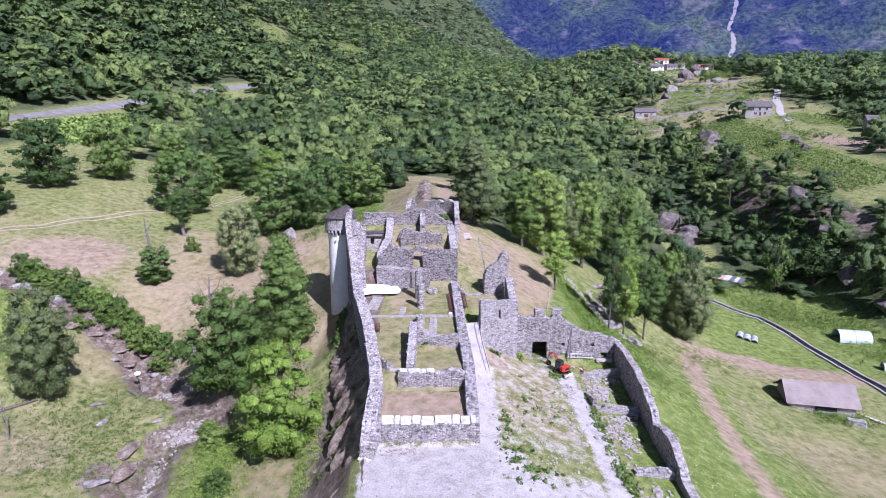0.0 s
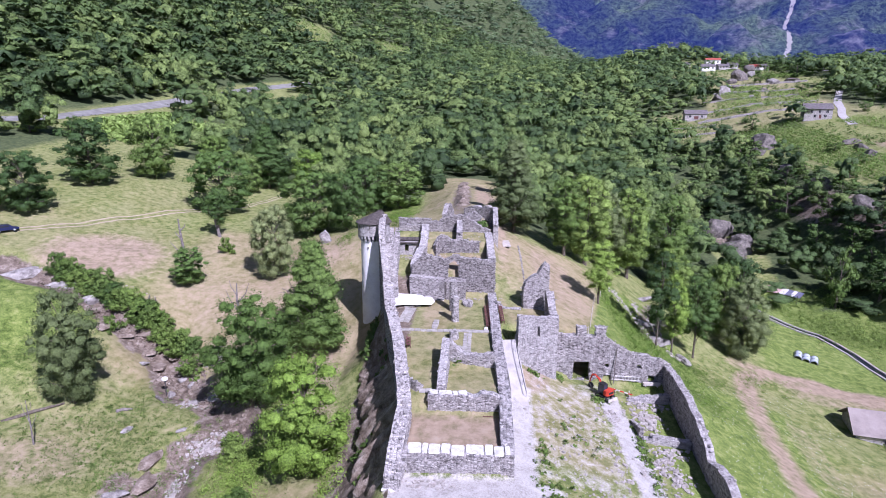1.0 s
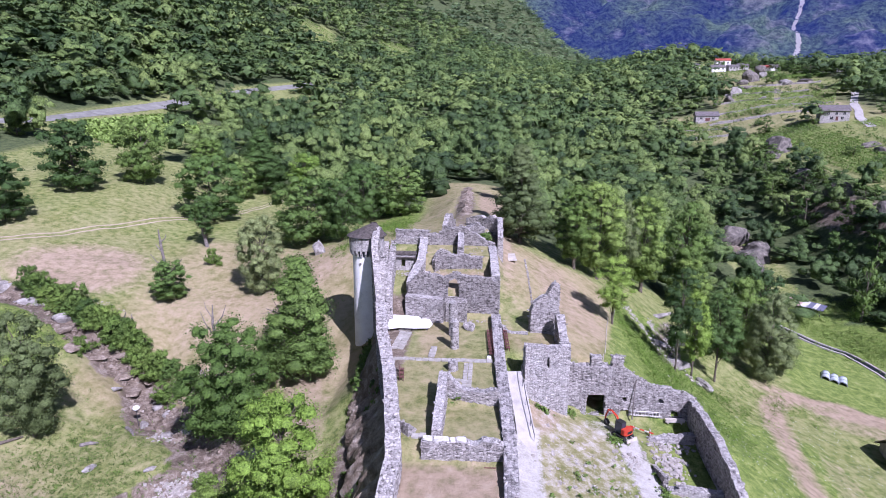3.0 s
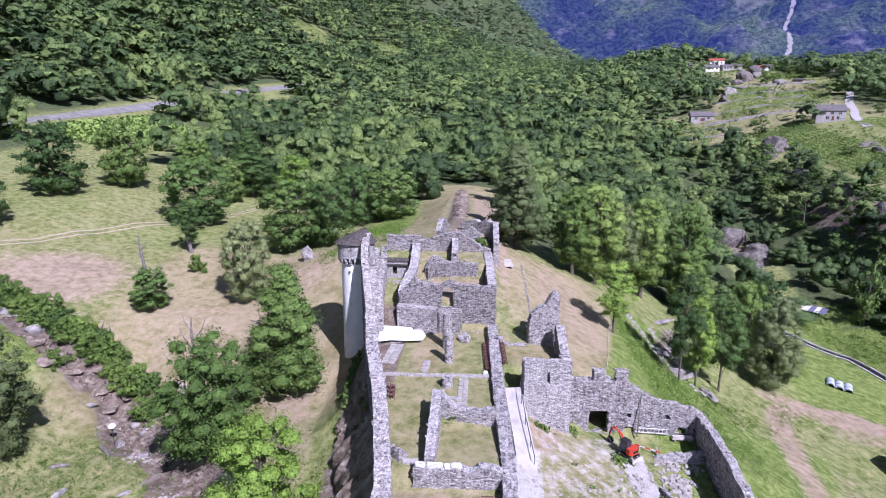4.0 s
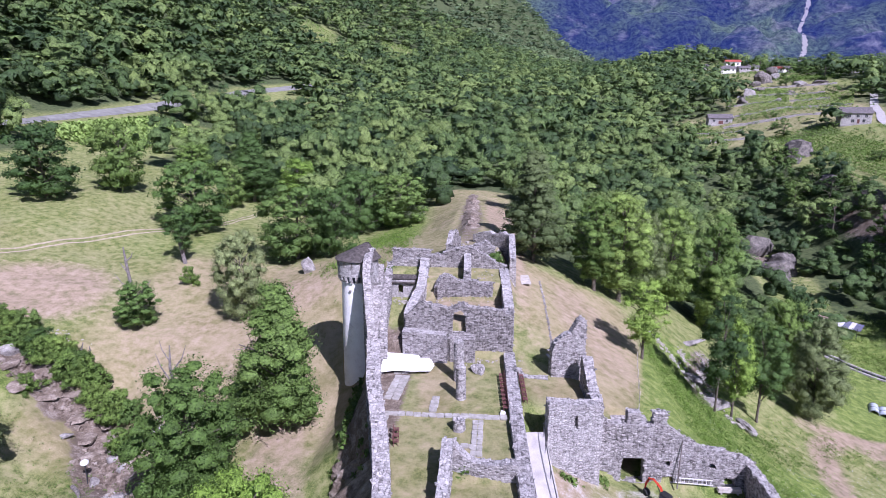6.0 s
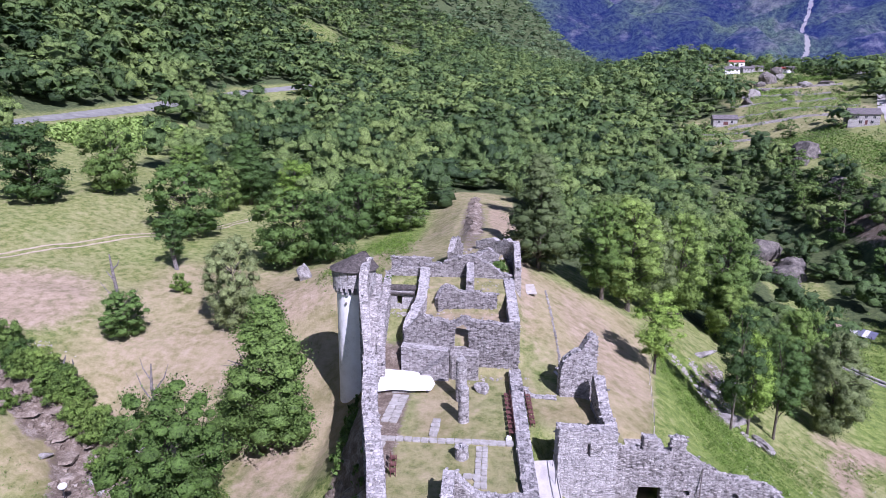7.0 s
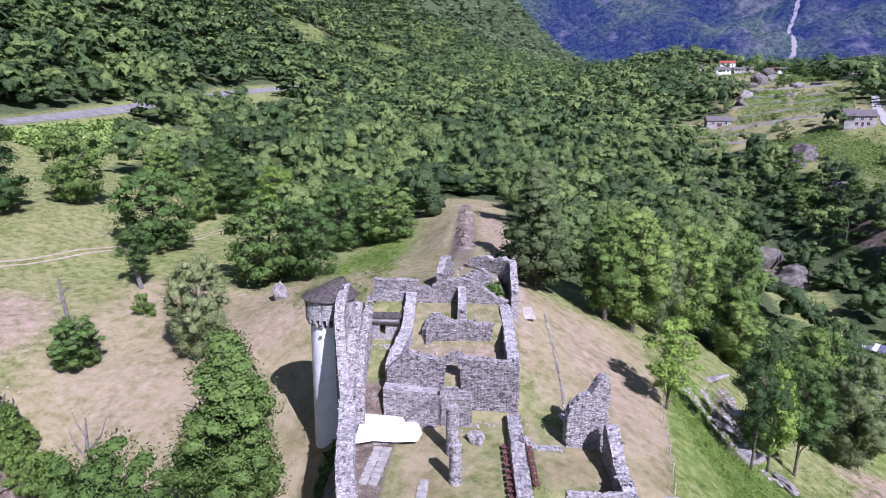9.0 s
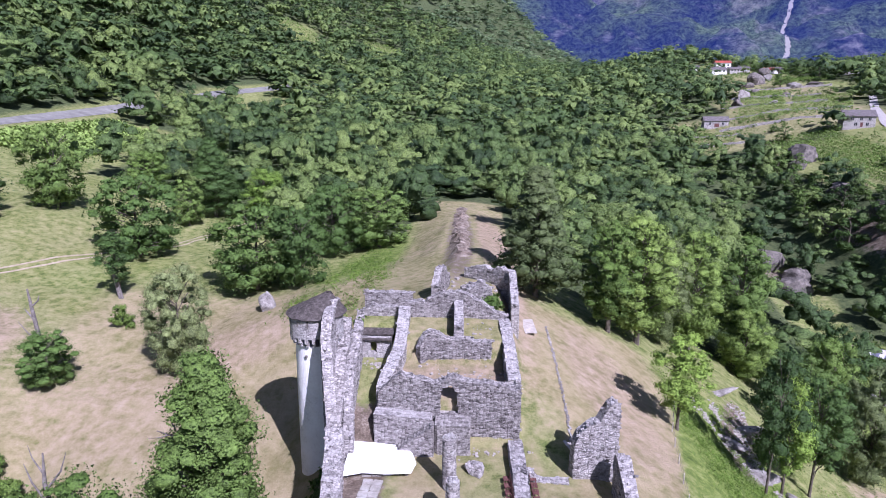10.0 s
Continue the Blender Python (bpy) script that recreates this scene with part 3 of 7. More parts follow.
def cover_of(x, y):
    """Shares of parched grass, bare earth, gravel and rock."""
    dry = 0.35 + 0.0 * x
    dry = np.maximum(dry, 0.95 * within(x, y, -66, -15, 84, 140, 7))
    dry = np.maximum(dry, 0.46 * within(x, y, -130, -58, 103, 138, 8))
    dry = np.maximum(dry, 0.38 * within(x, y, -135, -70, 135, 210, 6)) + 0.12 * value_noise(x, y, 14, 15) * within(x, y, -130, -16, 85, 160, 5)
    dry = np.maximum(dry, 0.95 * within(x, y, 2, 22, 83, 126, 3))
    dry = np.maximum(dry, 0.6 * within(x, y, 112, 235, 352, 600, 6))
    dry = np.maximum(dry, 0.75 * within(x, y, -20, 8, 107, 220, 5))
    dry = np.maximum(dry, 0.72 * within(x, y, 4, 16, 58, 80, 3))
    dry = np.maximum(dry, (0.5 + 0.2 * value_noise(x, y, 8, 41)) * within(x, y, -78, -38, 40, 90, 8))
    dry = np.maximum(dry, 0.8 * within(x, y, -29, -16, 48, 64, 3))
    dry = np.maximum(dry, 0.7 * near(x, y, 62, 72, 22, 18))
    xw, xe = np.interp(y, WEST_Y, WEST_X), np.interp(y, EAST_Y, EAST_X)
    inside = smooth(xw, xw + 0.6, x) * (1 - smooth(xe - 0.6, xe, x)) * smooth(55, 56, y) * (1 - smooth(107, 108, y))
    lawn = 0.64 + 0.3 * near(x, y, -6.5, 86, 2.2, 6) - 0.12 * near(x, y, -10.5, 84, 2, 5) - 0.12 * near(x, y, -0.8, 86, 1.6, 6)
    lawn = np.where(y > 94, 0.7, lawn)
    lawn = np.where((x < -11.4) & (y > 92), 0.45, lawn)
    dry = dry * (1 - inside) + inside * lawn
    rim = np.interp(y, (80, 88, 101, 115, 125), (14, 15.6, 18.9, 22.5, 26))
    dry = dry - 0.8 * smooth(rim - 0.6, rim + 0.6, x) * within(x, y, 0, 36, 83, 123, 2) - 0.55 * near(x, y, 30, 96, 6, 14, -20) - 0.5 * within(x, y, 22, 52, 45, 100, 3)
    dry = dry - 0.45 * within(x, y, 62, 120, 118, 185, 6) - 0.4 * near(x, y, -24, 150, 5, 26, -12) - 0.4 * near(x, y, -95, 84, 26, 12, 15)
    dry = dry - 0.35 * near(x, y, 5, 91, 1.8, 4) - 0.4 * near(x, y, -80, 88, 18, 14) - 0.3 * near(x, y, 4.5, 96, 2, 5)
    soil = 0.0 * x
    soil = np.maximum(soil, 0.78 * near(x, y, -77, 114, 12, 11, 30))
    soil = np.maximum(soil, 0.62 * near(x, y, -25, 83, 4, 12, 14))
    soil = np.maximum(soil, 0.6 * near(x, y, -36, 121, 9, 6, 20))
    soil = np.maximum(soil, 0.42 * near(x, y, -45, 108, 14, 9))
    soil = np.maximum(soil, 0.6 * near(x, y, 13, 108, 5, 16, 8))
    soil = np.maximum(soil, 0.75 * near(x, y, 6.8, 75.5, 2.0, 4.5, -20))
    soil = np.maximum(soil, 0.85 * (1 - smooth(0.6, 3.4, distance_to(HAIRPIN, x, y) + 0.5 * value_noise(x, y, 4, 19))))
    soil = np.maximum(soil, 0.72 * near(x, y, 62, 119, 13, 3.6, -6) + 0.5 * near(x, y, 68, 112, 10, 4, -10) + 0.8 * near(x, y, 80, 116, 12, 4, -10) + 0.42 * near(x, y, 50, 86, 3, 14, -10))
    soil = np.maximum(soil, 0.5 * near(x, y, -56, 66, 7, 5))
    soil = np.maximum(soil, 0.9 * near(x, y, 181, 270, 9, 24, 4) + 0.6 * near(x, y, 196, 402, 14, 8) + 0.6 * near(x, y, 215, 480, 12, 10))
    soil = np.maximum(soil, inside * 0.72 * smooth(-11.2, -10.4, x) * smooth(94, 95, y) * (1 - smooth(98, 104, y)))
    soil = np.maximum(soil, inside * 0.8 * (1 - smooth(61, 64, y)))
    gravel = within(x, y, -8.5, 8.5, 0, 54.6, 1.0)
    gravel = np.maximum(gravel, 0.62 * within(x, y, 4, 17, 0, 53, 2.5) + 0.25 * value_noise(x, y, 4, 11) * within(x, y, 5, 17, 0, 55, 2))
    gravel = np.maximum(gravel, 0.95 * within(x, y, 3.2, 6.0, 50, 73, 0.8))
    gravel = np.maximum(gravel, 0.9 * (1 - smooth(0.9, 2.0, distance_to(QUARRY_TRACK, x, y))))
    gravel = np.maximum(gravel, 0.5 * near(x, y, 14.5, 78.5, 3, 2))
    gravel = np.maximum(gravel, 0.4 * within(x, y, 5, 16.5, 55, 79, 2))
    d = distance_to(GULLY, x, y) + 1.2 * value_noise(x, y, 3, 12)
    rock = 0.9 * (1 - smooth(2.0, 4.6, d)) * smooth(20, 40, y)
    rock = np.maximum(rock, 0.85 * smooth(-9, -10.5, x) * smooth(-18.5, -16, x) * within(x, y, -25, 0, 30, 96, 3))
    rock = np.maximum(rock, 0.8 * near(x, y, 33, 118, 2.5, 12, -18) + 0.75 * near(x, y, 88, 222, 5, 16))
    rock = np.maximum(rock, 0.6 * near(x, y, -6.5, 160, 3.0, 50, 2))
    soil = np.maximum(soil, 0.75 * near(x, y, 0.5, 150, 3.5, 50, 3))
    rock = np.maximum(rock, 0.75 * near(x, y, -37.5, 66, 2, 9, 15) + 0.7 * near(x, y, -43, 63, 2.5, 4, 40))
    rock = np.maximum(rock, 0.8 * near(x, y, 123, 215, 7, 45, 12))
    return np.clip(np.stack([dry, soil, gravel, rock], -1), 0, 1)


def open_ground(x, y):
    """1 where no wood grows: meadows, castle, road, vineyards, village."""
    o = within(x, y, -135, 24, -300, 126, 1) + within(x, y, -92, -18, 80, 170, 1) + within(x, y, -104, -50, 165, 196, 2) + within(x, y, -140, -88, 80, 200, 2)
    o = o + within(x, y, -20, 3, 120, 216, 1) + within(x, y, -24, 10, 100, 150, 1) + within(x, y, 6, 24, 120, 140, 1) + near(x, y, -26, 160, 5, 16, -12)
    o = o + within(x, y, 20, 50, -300, 148, 1) + within(x, y, 48, 62, -300, 140, 1) + within(x, y, 58, 112, -300, 172, 1)
    o = o + within(x, y, -152, -112, 200, 275, 2) + near(x, y, -124, 372, 16, 28) + near(x, y, -127, 342, 14, 22) + (1 - smooth(6, 10, distance_to(ROAD, x, y)))
    o = o + within(x, y, 134, 172, 190, 268, 3) + within(x, y, 128, 200, 268, 345, 3) + within(x, y, 112, 215, 355, 428, 4) + within(x, y, 150, 232, 428, 470, 4) + within(x, y, 170, 225, 330, 372, 3)
    o = o + near(x, y, 235, 640, 45, 55) + within(x, y, 172, 262, 470, 600, 6) * 0.8
    o = o + near(x, y, -170, 592, 18, 32) + near(x, y, -106, 664, 20, 42, 8)
    o = o + 1.0 * near(x, y, 87, 216, 10, 24) + near(x, y, 84, 192, 8, 12) + near(x, y, 90, 180, 10, 8)
    return o


gx = spread([(-110, -26, 1.3), (-26, 30, 0.6), (30, 112, 1.5)], (-3200, 3200), 1.085, 1.6)
gy = spread([(28, 46, 1.5), (46, 126, 0.6), (126, 250, 1.8)], (-300, 5100), 1.07, 2.0)
X, Y = np.meshgrid(gx, gy)
Z = ground(X, Y)
k = np.arange(X.size).reshape(X.shape)
quads = np.stack([k[:-1, :-1], k[:-1, 1:], k[1:, 1:], k[1:, :-1]], -1).reshape(-1, 4)
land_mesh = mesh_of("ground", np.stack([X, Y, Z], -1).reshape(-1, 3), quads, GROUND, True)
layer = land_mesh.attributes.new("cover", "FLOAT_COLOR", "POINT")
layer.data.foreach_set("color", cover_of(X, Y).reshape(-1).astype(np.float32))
land_mesh.attributes.new("woods_floor", "FLOAT", "POINT").data.foreach_set("value", (0.92 * (1 - smooth(0.15, 0.6, open_ground(X, Y)))).ravel().astype(np.float32))
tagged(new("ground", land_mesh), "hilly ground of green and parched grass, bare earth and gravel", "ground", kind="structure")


def ribbon(name, line, width, material, label, category, lift=0.04, step=2.0):
    """A path laid on the ground."""
    marks, length = along(line, step)
    verts, faces = [], []
    for s, p, q in marks:
        w = width * (1 + 0.12 * float(value_noise(s, 3.3, 5, 9)))
        for side in (-1, -0.5, 0, 0.5, 1):
            c = p + q * side * w / 2
            verts.append((c.x, c.y, float(ground(c.x, c.y)) + lift))
    for i in range(len(marks) - 1):
        for j in range(4):
            a = i * 5 + j
            faces.append((a + 5, a + 6, a + 1, a))
    ob = new(name, loose_mesh(name, verts, faces, material))
    return tagged(ob, label, category, kind="structure")


ribbon("road", ROAD, 7.0, ASPHALT, "grey asphalt country road along the wooded hillside", "road", 0.12, 6.0)
for shift in (-0.75, 0.75):
    ribbon("footpath", [(x + shift, y - 0.5 * shift) for x, y in FOOT_TRACK], 0.55, TRACK, "pale wheel rut across the dry meadow", "path", 0.06, 1.0)


# ---------- far mountainside ----------
def mountain():
    n = Nodes("far_mountainside")
    scree = n.add("Attribute", attribute="scree").outputs["Fac"]
    rockness = n.noise(150, 6, 0.65, n.scaled(n.position, (1, 1, 1.6)))
    fine = n.noise(17, 7, 0.8)
    big = n.noise(380, 5, 0.6)
    # Large noise patches put shaded and sunlit slopes into the woods' colour
    woods = n.mix(n.ramp(big, (0.42, 0.0), (0.58, 1.0)), n.ramp(fine, (0.42, (0.001, 0.002, 0.004)), (0.62, (0.05, 0.07, 0.05))), n.ramp(fine, (0.42, (0.003, 0.006, 0.006)), (0.6, (0.12, 0.165, 0.1))))
    crags = n.ramp(n.noise(34, 6, 0.75), (0.4, (0.03, 0.03, 0.035)), (0.64, (0.22, 0.21, 0.2)))
    col = n.mix(n.ramp(rockness, (0.53, 0.0), (0.63, 1.0)), woods, crags)
    col = n.mix(n.ramp(n.maths("ADD", scree, n.maths("MULTIPLY", n.maths("SUBTRACT", fine, 0.5), 1.2)), (0.45, 0.0), (0.6, 1.0)), col, (0.42, 0.38, 0.36))
    mat = n.done(col, 1.0, fine, 1.0, 22.0)
    # Blue distance haze put in as a glow; the slope gives no light itself
    haze_glow = n.ramp(n.noise(380, 5, 0.6), (0.42, (0.006, 0.018, 0.125)), (0.6, (0.03, 0.055, 0.085)))
    n.t.links.new(haze_glow, n.shader.inputs["Emission Color"])
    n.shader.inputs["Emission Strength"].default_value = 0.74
    xs, ys = np.linspace(-700, 2900, 260), np.linspace(2000, 3500, 110)
    mx, my = np.meshgrid(xs, ys)
    h = 40 + (my - 2000) * 0.62 + 0.06 * np.abs(mx - 500)
    h = h + 120 * value_noise(mx + 0.4 * my, my, 420, 21) + 60 * value_noise(mx, my, 170, 22) + 26 * value_noise(mx, my, 70, 23) + 12 * value_noise(mx, my, 30, 24)
    chute = np.abs(mx - 0.452 * my + 14 * np.sin(my / 60)) / (9 + 5 * value_noise(my, my, 90, 25))
    h = h - 10 * np.exp(-chute ** 2 / 4)
    kk = np.arange(mx.size).reshape(mx.shape)
    q = np.stack([kk[:-1, :-1], kk[:-1, 1:], kk[1:, 1:], kk[1:, :-1]], -1).reshape(-1, 4)
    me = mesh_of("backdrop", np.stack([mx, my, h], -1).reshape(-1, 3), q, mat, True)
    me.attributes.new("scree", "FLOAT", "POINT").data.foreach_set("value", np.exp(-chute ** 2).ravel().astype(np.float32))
    return tagged(new("backdrop", me), "distant wooded mountainside with grey crags, its blue haze a painted glow", "mountain", kind="structure")


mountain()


# ---------- the castle ----------
def below(depth):
    return lambda x, y: float(ground(x, y)) - depth


def west_line(y0, y1, step=4.0, shift=0.0):
    n = max(2, int((y1 - y0) / step) + 1)
    return [(float(np.interp(y, WEST_Y, WEST_X)) + shift, float(y)) for y in np.linspace(y0, y1, n)]


def east_line(y0, y1, step=4.0):
    n = max(2, int((y1 - y0) / step) + 1)
    return [(float(np.interp(y, EAST_Y, EAST_X)), float(y)) for y in np.linspace(y0, y1, n)]


# long west wall, rising towards the round tower
stone_wall("wall_west", west_line(52.2, 90.2), 1.45, lambda x, y: float(np.interp(y, (52, 60, 75, 90), (-6, -6.5, -8.5, -9))),
           [(0, -3.4), (0.06, -1.6), (0.2, -0.6), (0.28, 0.6), (0.5, 1.5), (0.75, 2.8), (0.9, 3.0), (1, 3.6)], STONE, "long ruined grey rubble wall on a rock edge", crest_material=STONE, seed=3, cell=0.55, ragged=0.14)
stone_wall("wall_west_high", [(-14.8, 90.0), (-16.2, 94.2), (-16.9, 100.8)], 0.95, -9.0,
           [(0, 3.4), (0.1, 5.2), (0.25, 7.8), (0.42, 10.8), (0.55, 12.2), (1, 12.3)], STONE, "tall broken curtain wall beside the round tower", crest_material=STONE, seed=4, cell=0.5, ragged=0.5)
stone_wall("wall_west_inner", [(-13.6, 90.6), (-14.3, 94.5), (-14.9, 101), (-15.6, 107)], 0.9, below(1.0),
           [(0, 2.6), (0.15, 3.4), (0.3, 6.6), (0.6, 7.4), (0.85, 7.8), (1, 8.3)], STONE, "low ragged inner wall with grass growing along its top", crest_material=STONE, seed=5, cell=0.5, ragged=0.35)
stone_wall("wall_west_core", [(-15.0, 91.2), (-15.5, 95.5), (-16.0, 101.2)], 1.3, below(2.0),
           [(0, 2.6), (0.25, 4.6), (0.45, 6.6), (0.75, 8.2), (1, 9.0)], STONE, "rubble core of the broken double wall", ragged=0.6, crest_material=STONE, seed=36)
# front and cross walls
stone_wall("wall_front", [(-7.0, 55.3), (3.5, 55.5)], 1.25, -5.4, [(0, -2.5), (0.5, -2.4), (1, -2.4)], STONE, "low front wall of rubble stone below pale coping", ragged=0.06, seed=6, crest=False)
stone_wall("wall_east_low", east_line(56.2, 93.2), 1.3, below(2.0), [(0, -2.4), (0.25, -0.9), (0.58, 0.55), (0.8, 0.9), (1, 1.3)], STONE_PALE, "long low east wall with a pale mortared top", ragged=0.1, seed=7)
stone_wall("wall_cross", [(-5.7, 63.4), (2.2, 63.5)], 0.95, -3.8, [(0, -0.75), (0.55, -0.5), (0.58, -0.95), (0.68, -0.95), (0.7, -0.35), (0.93, -0.5), (1, -0.9)], STONE, "cross wall of rubble with a notched pale top", ragged=0.08, seed=8, crest_material=STONE_PALE)
stone_wall("wall_room_west", [(-4.3, 64.0), (-4.35, 72.4)], 0.95, -1.8, [(0, 0.0), (0.3, 0.9), (0.7, 1.6), (1, 2.2)], STONE, "ruined partition wall of pale rubble", ragged=0.18, seed=9, crest_material=STONE_PALE)
stone_wall("wall_room_north", [(-3.9, 72.2), (-2.4, 72.0), (1.8, 71.7)], 0.9, -1.8, [(0, 2.0), (0.12, 1.3), (0.3, 0.5), (0.45, 0.3), (1, 0.55)], STONE, "low room wall overgrown with grass", ragged=0.15, seed=10)
stone_wall("wall_stub_west", [(-7.6, 64.8), (-6.9, 65.6)], 1.2, -2.0, [(0, 0.2), (1, -0.6)], STONE, "short stump of rubble wall", ragged=0.2, seed=11)
# hall block
stone_wall("wall_hall_front", [(-11.4, 94.3), (1.75, 94.3)], 1.0, 0.0, [(0, 4.9), (0.08, 6.4), (0.16, 7.3), (0.28, 6.6), (0.4, 6.3), (0.5, 7.0), (0.62, 6.7), (0.8, 6.4), (1, 6.1)],
           STONE_DARK, "dark hall wall of rubble stone with an arched doorway", openings=[(5.75, 7.45, 3.3, 6.15, True)], crest_material=STONE, seed=12, cell=0.42)
stone_wall("wall_hall_east", [(1.2, 94.9), (0.9, 101), (0.5, 106.6)], 1.2, below(2.5), [(0, 6.3), (0.3, 6.9), (0.7, 7.4), (1, 8.2)], STONE, "east hall wall with broken pale top", seed=13, crest_material=STONE_PALE)
stone_wall("wall_hall_west", [(-11.2, 94.9), (-10.6, 97.5), (-10.3, 101), (-10.5, 106.4)], 1.25, 2.0, [(0, 5.0), (0.15, 6.4), (0.4, 6.9), (0.6, 7.4), (1, 9.2)], STONE, "west hall wall stepping up the hill", seed=14, crest_material=STONE_PALE)
stone_wall("wall_hall_middle", [(-8.4, 100.6), (-7.6, 101.2), (-0.9, 101.3)], 0.9, 4.6, [(0, 6.9), (0.06, 7.6), (0.18, 8.5), (0.35, 8.0), (0.45, 7.9), (1, 7.5)], STONE_DARK, "middle hall wall of grey rubble", crest_material=STONE, seed=15, cell=0.42)
stone_wall("wall_hall_divider", [(-4.3, 101.9), (-4.5, 106.4)], 0.95, 6.6, [(0, 9.0), (0.5, 9.3), (1, 10.0)], STONE, "dividing wall between the upper rooms", seed=16)
stone_wall("wall_hall_back", [(-10.4, 107.0), (-4.6, 107.2), (0.8, 107.0)], 1.0, 6.6, [(0, 9.4), (0.2, 9.8), (0.35, 10.6), (0.55, 10.9), (0.68, 10.4), (0.8, 9.3), (0.92, 8.6), (1, 8.2)], STONE_DARK, "back hall wall with an uneven top", crest_material=STONE, seed=17, cell=0.42)
stone_wall("wall_north_west", [(-15.9, 111.0), (-10.2, 111.2)], 0.9, below(1.2), [(0, 9.5), (0.5, 9.4), (1, 9.3)], STONE_DARK, "north-west wall remnant", crest_material=STONE, seed=18, ragged=0.1)
stone_wall("wall_corridor_back", [(-15.7, 106.9), (-11.0, 107.2)], 0.8, 4.0, [(0, 8.4), (0.4, 9.2), (1, 9.0)], STONE, "rubble wall behind the little vault", crest_material=STONE, seed=19)
stone_wall("wall_upper_ruin_west", [(-7.6, 112.0), (-7.2, 114.5), (-6.6, 118)], 0.9, below(1.2), [(0, 10.2), (0.3, 11.6), (0.7, 11.0), (1, 9.8)], STONE_DARK, "upper ruin wall among weeds", crest_material=STONE, seed=20, ragged=0.4)
stone_wall("wall_upper_ruin_east", [(1.9, 109.5), (1.8, 117.5), (-1.8, 120.5), (-4.2, 122.0)], 0.9, 3.0, [(0, 8.6), (0.25, 9.6), (0.5, 10.8), (0.75, 10.3), (1, 9.4)], STONE, "upper ruin wall over the cliff path", seed=21, ragged=0.25)
stone_wall("wall_upper_ruin_inner", [(-4.2, 111.4), (-2.8, 112.6), (-0.8, 112.8)], 1.3, below(1.0), [(0, 9.8), (0.4, 10.6), (1, 9.4)], STONE_DARK, "heap of fallen wall in the upper ruin", crest_material=STONE, seed=22, ragged=0.45)
# gate tower and curtain walls
stone_wall("wall_gate_front", [(4.7, 78.4), (9.9, 79.2)], 1.3, -8.0, [(0, 3.0), (0.15, 2.9), (0.85, 2.6), (1, 2.4)], STONE_PALE, "pale front wall of the ruined gate tower", openings=[(2.55, 2.85, 0.2, 1.6, False)], seed=23, batter=0.012, ragged=0.1, crest_material=STONE)
stone_wall("wall_gate_side", [(9.7, 80.0), (10.0, 84.2), (9.7, 88.6)], 1.1, -7.0, [(0, 2.3), (0.2, 1.6), (0.45, 0.9), (0.6, 1.5), (0.78, 3.0), (1, 3.4)], STONE, "broken side wall of the gate tower", seed=24, ragged=0.4)
stone_wall("wall_gate_back", [(5.9, 89.8), (9.7, 90.6)], 1.0, -1.0, [(0, 3.0), (0.08, 4.0), (0.3, 4.7), (0.5, 5.1), (0.62, 5.6), (0.72, 6.5), (0.9, 6.9), (1, 6.5)], STONE, "jagged back wall of the gate tower", seed=25, ragged=0.25, cell=0.42)
stone_wall("wall_gate_low", [(2.0, 88.6), (5.6, 88.9)], 0.8, -1.0, [(0, 1.4), (0.25, 1.2), (0.3, 0.35), (1, 0.3)], STONE, "low gate threshold wall", seed=26, ragged=0.08)
curtain_openings = [(2.7, 5.05, -7.3, -4.5, False), (7.05, 7.75, -5.3, -4.7, False), (6.9, 7.95, -7.3, -6.4, False), (11.5, 12.2, -5.5, -4.85, False), (13.1, 14.2, -7.3, -6.4, False)]
stone_wall("wall_curtain_north", [(9.9, 81.5), (25.8, 82.1)], 0.95, -9.2, [(0, -0.6), (0.2, -0.7), (0.44, -0.85), (0.48, -1.3), (0.58, -2.4), (0.66, -3.3), (0.8, -3.5), (0.95, -4.3), (1, -4.7)],
           STONE, "outer curtain wall with two merlons, a doorway and small windows", openings=curtain_openings, crest_material=STONE, seed=27, ragged=0.1, cell=0.42)
stone_wall("wall_curtain_east", [(25.5, 81.6), (25.6, 74), (25.4, 66), (25.3, 63.2)], 0.9, below(2.2), [(0, -4.7), (0.5, -4.8), (0.75, -5.6), (0.92, -6.6), (1, -7.6)], STONE, "outer curtain wall running down the slope", seed=28, ragged=0.15)
stone_wall("wall_curtain_stub", [(25.2, 63.2), (25.3, 59), (25.4, 54), (25.5, 46)], 0.95, below(2.0), [(0, -7.4), (0.15, -6.6), (0.3, -6.5), (0.48, -7.9), (0.52, -9.0), (1, -9.4)], STONE, "broken end of the outer curtain wall", seed=29, ragged=0.2)
stone_wall("wall_yard_north", [(19.6, 77.8), (24.9, 78.2)], 0.7, below(0.6), [(0, -8.0), (0.5, -7.7), (1, -7.6)], STONE_PALE, "low excavated foundation wall", seed=30, ragged=0.12)
stone_wall("wall_yard_middle", [(19.1, 69.0), (24.9, 68.7)], 0.8, below(0.6), [(0, -8.6), (0.3, -8.2), (1, -8.4)], STONE_PALE, "low excavated foundation wall with rubble", seed=31, ragged=0.15)
stone_wall("wall_yard_south", [(20.6, 56.1), (24.9, 56.1)], 0.8, below(0.6), [(0, -8.8), (1, -8.7)], STONE_PALE, "low foundation wall of pale blocks", seed=32, ragged=0.06)
stone_wall("wall_yard_west", [(19.3, 69.3), (19.0, 72.5)], 0.45, below(0.6), [(0, -7.4), (0.5, -7.8), (1, -8.2)], STONE_DARK, "short yard wall beside the gravel track", seed=33, ragged=0.2)

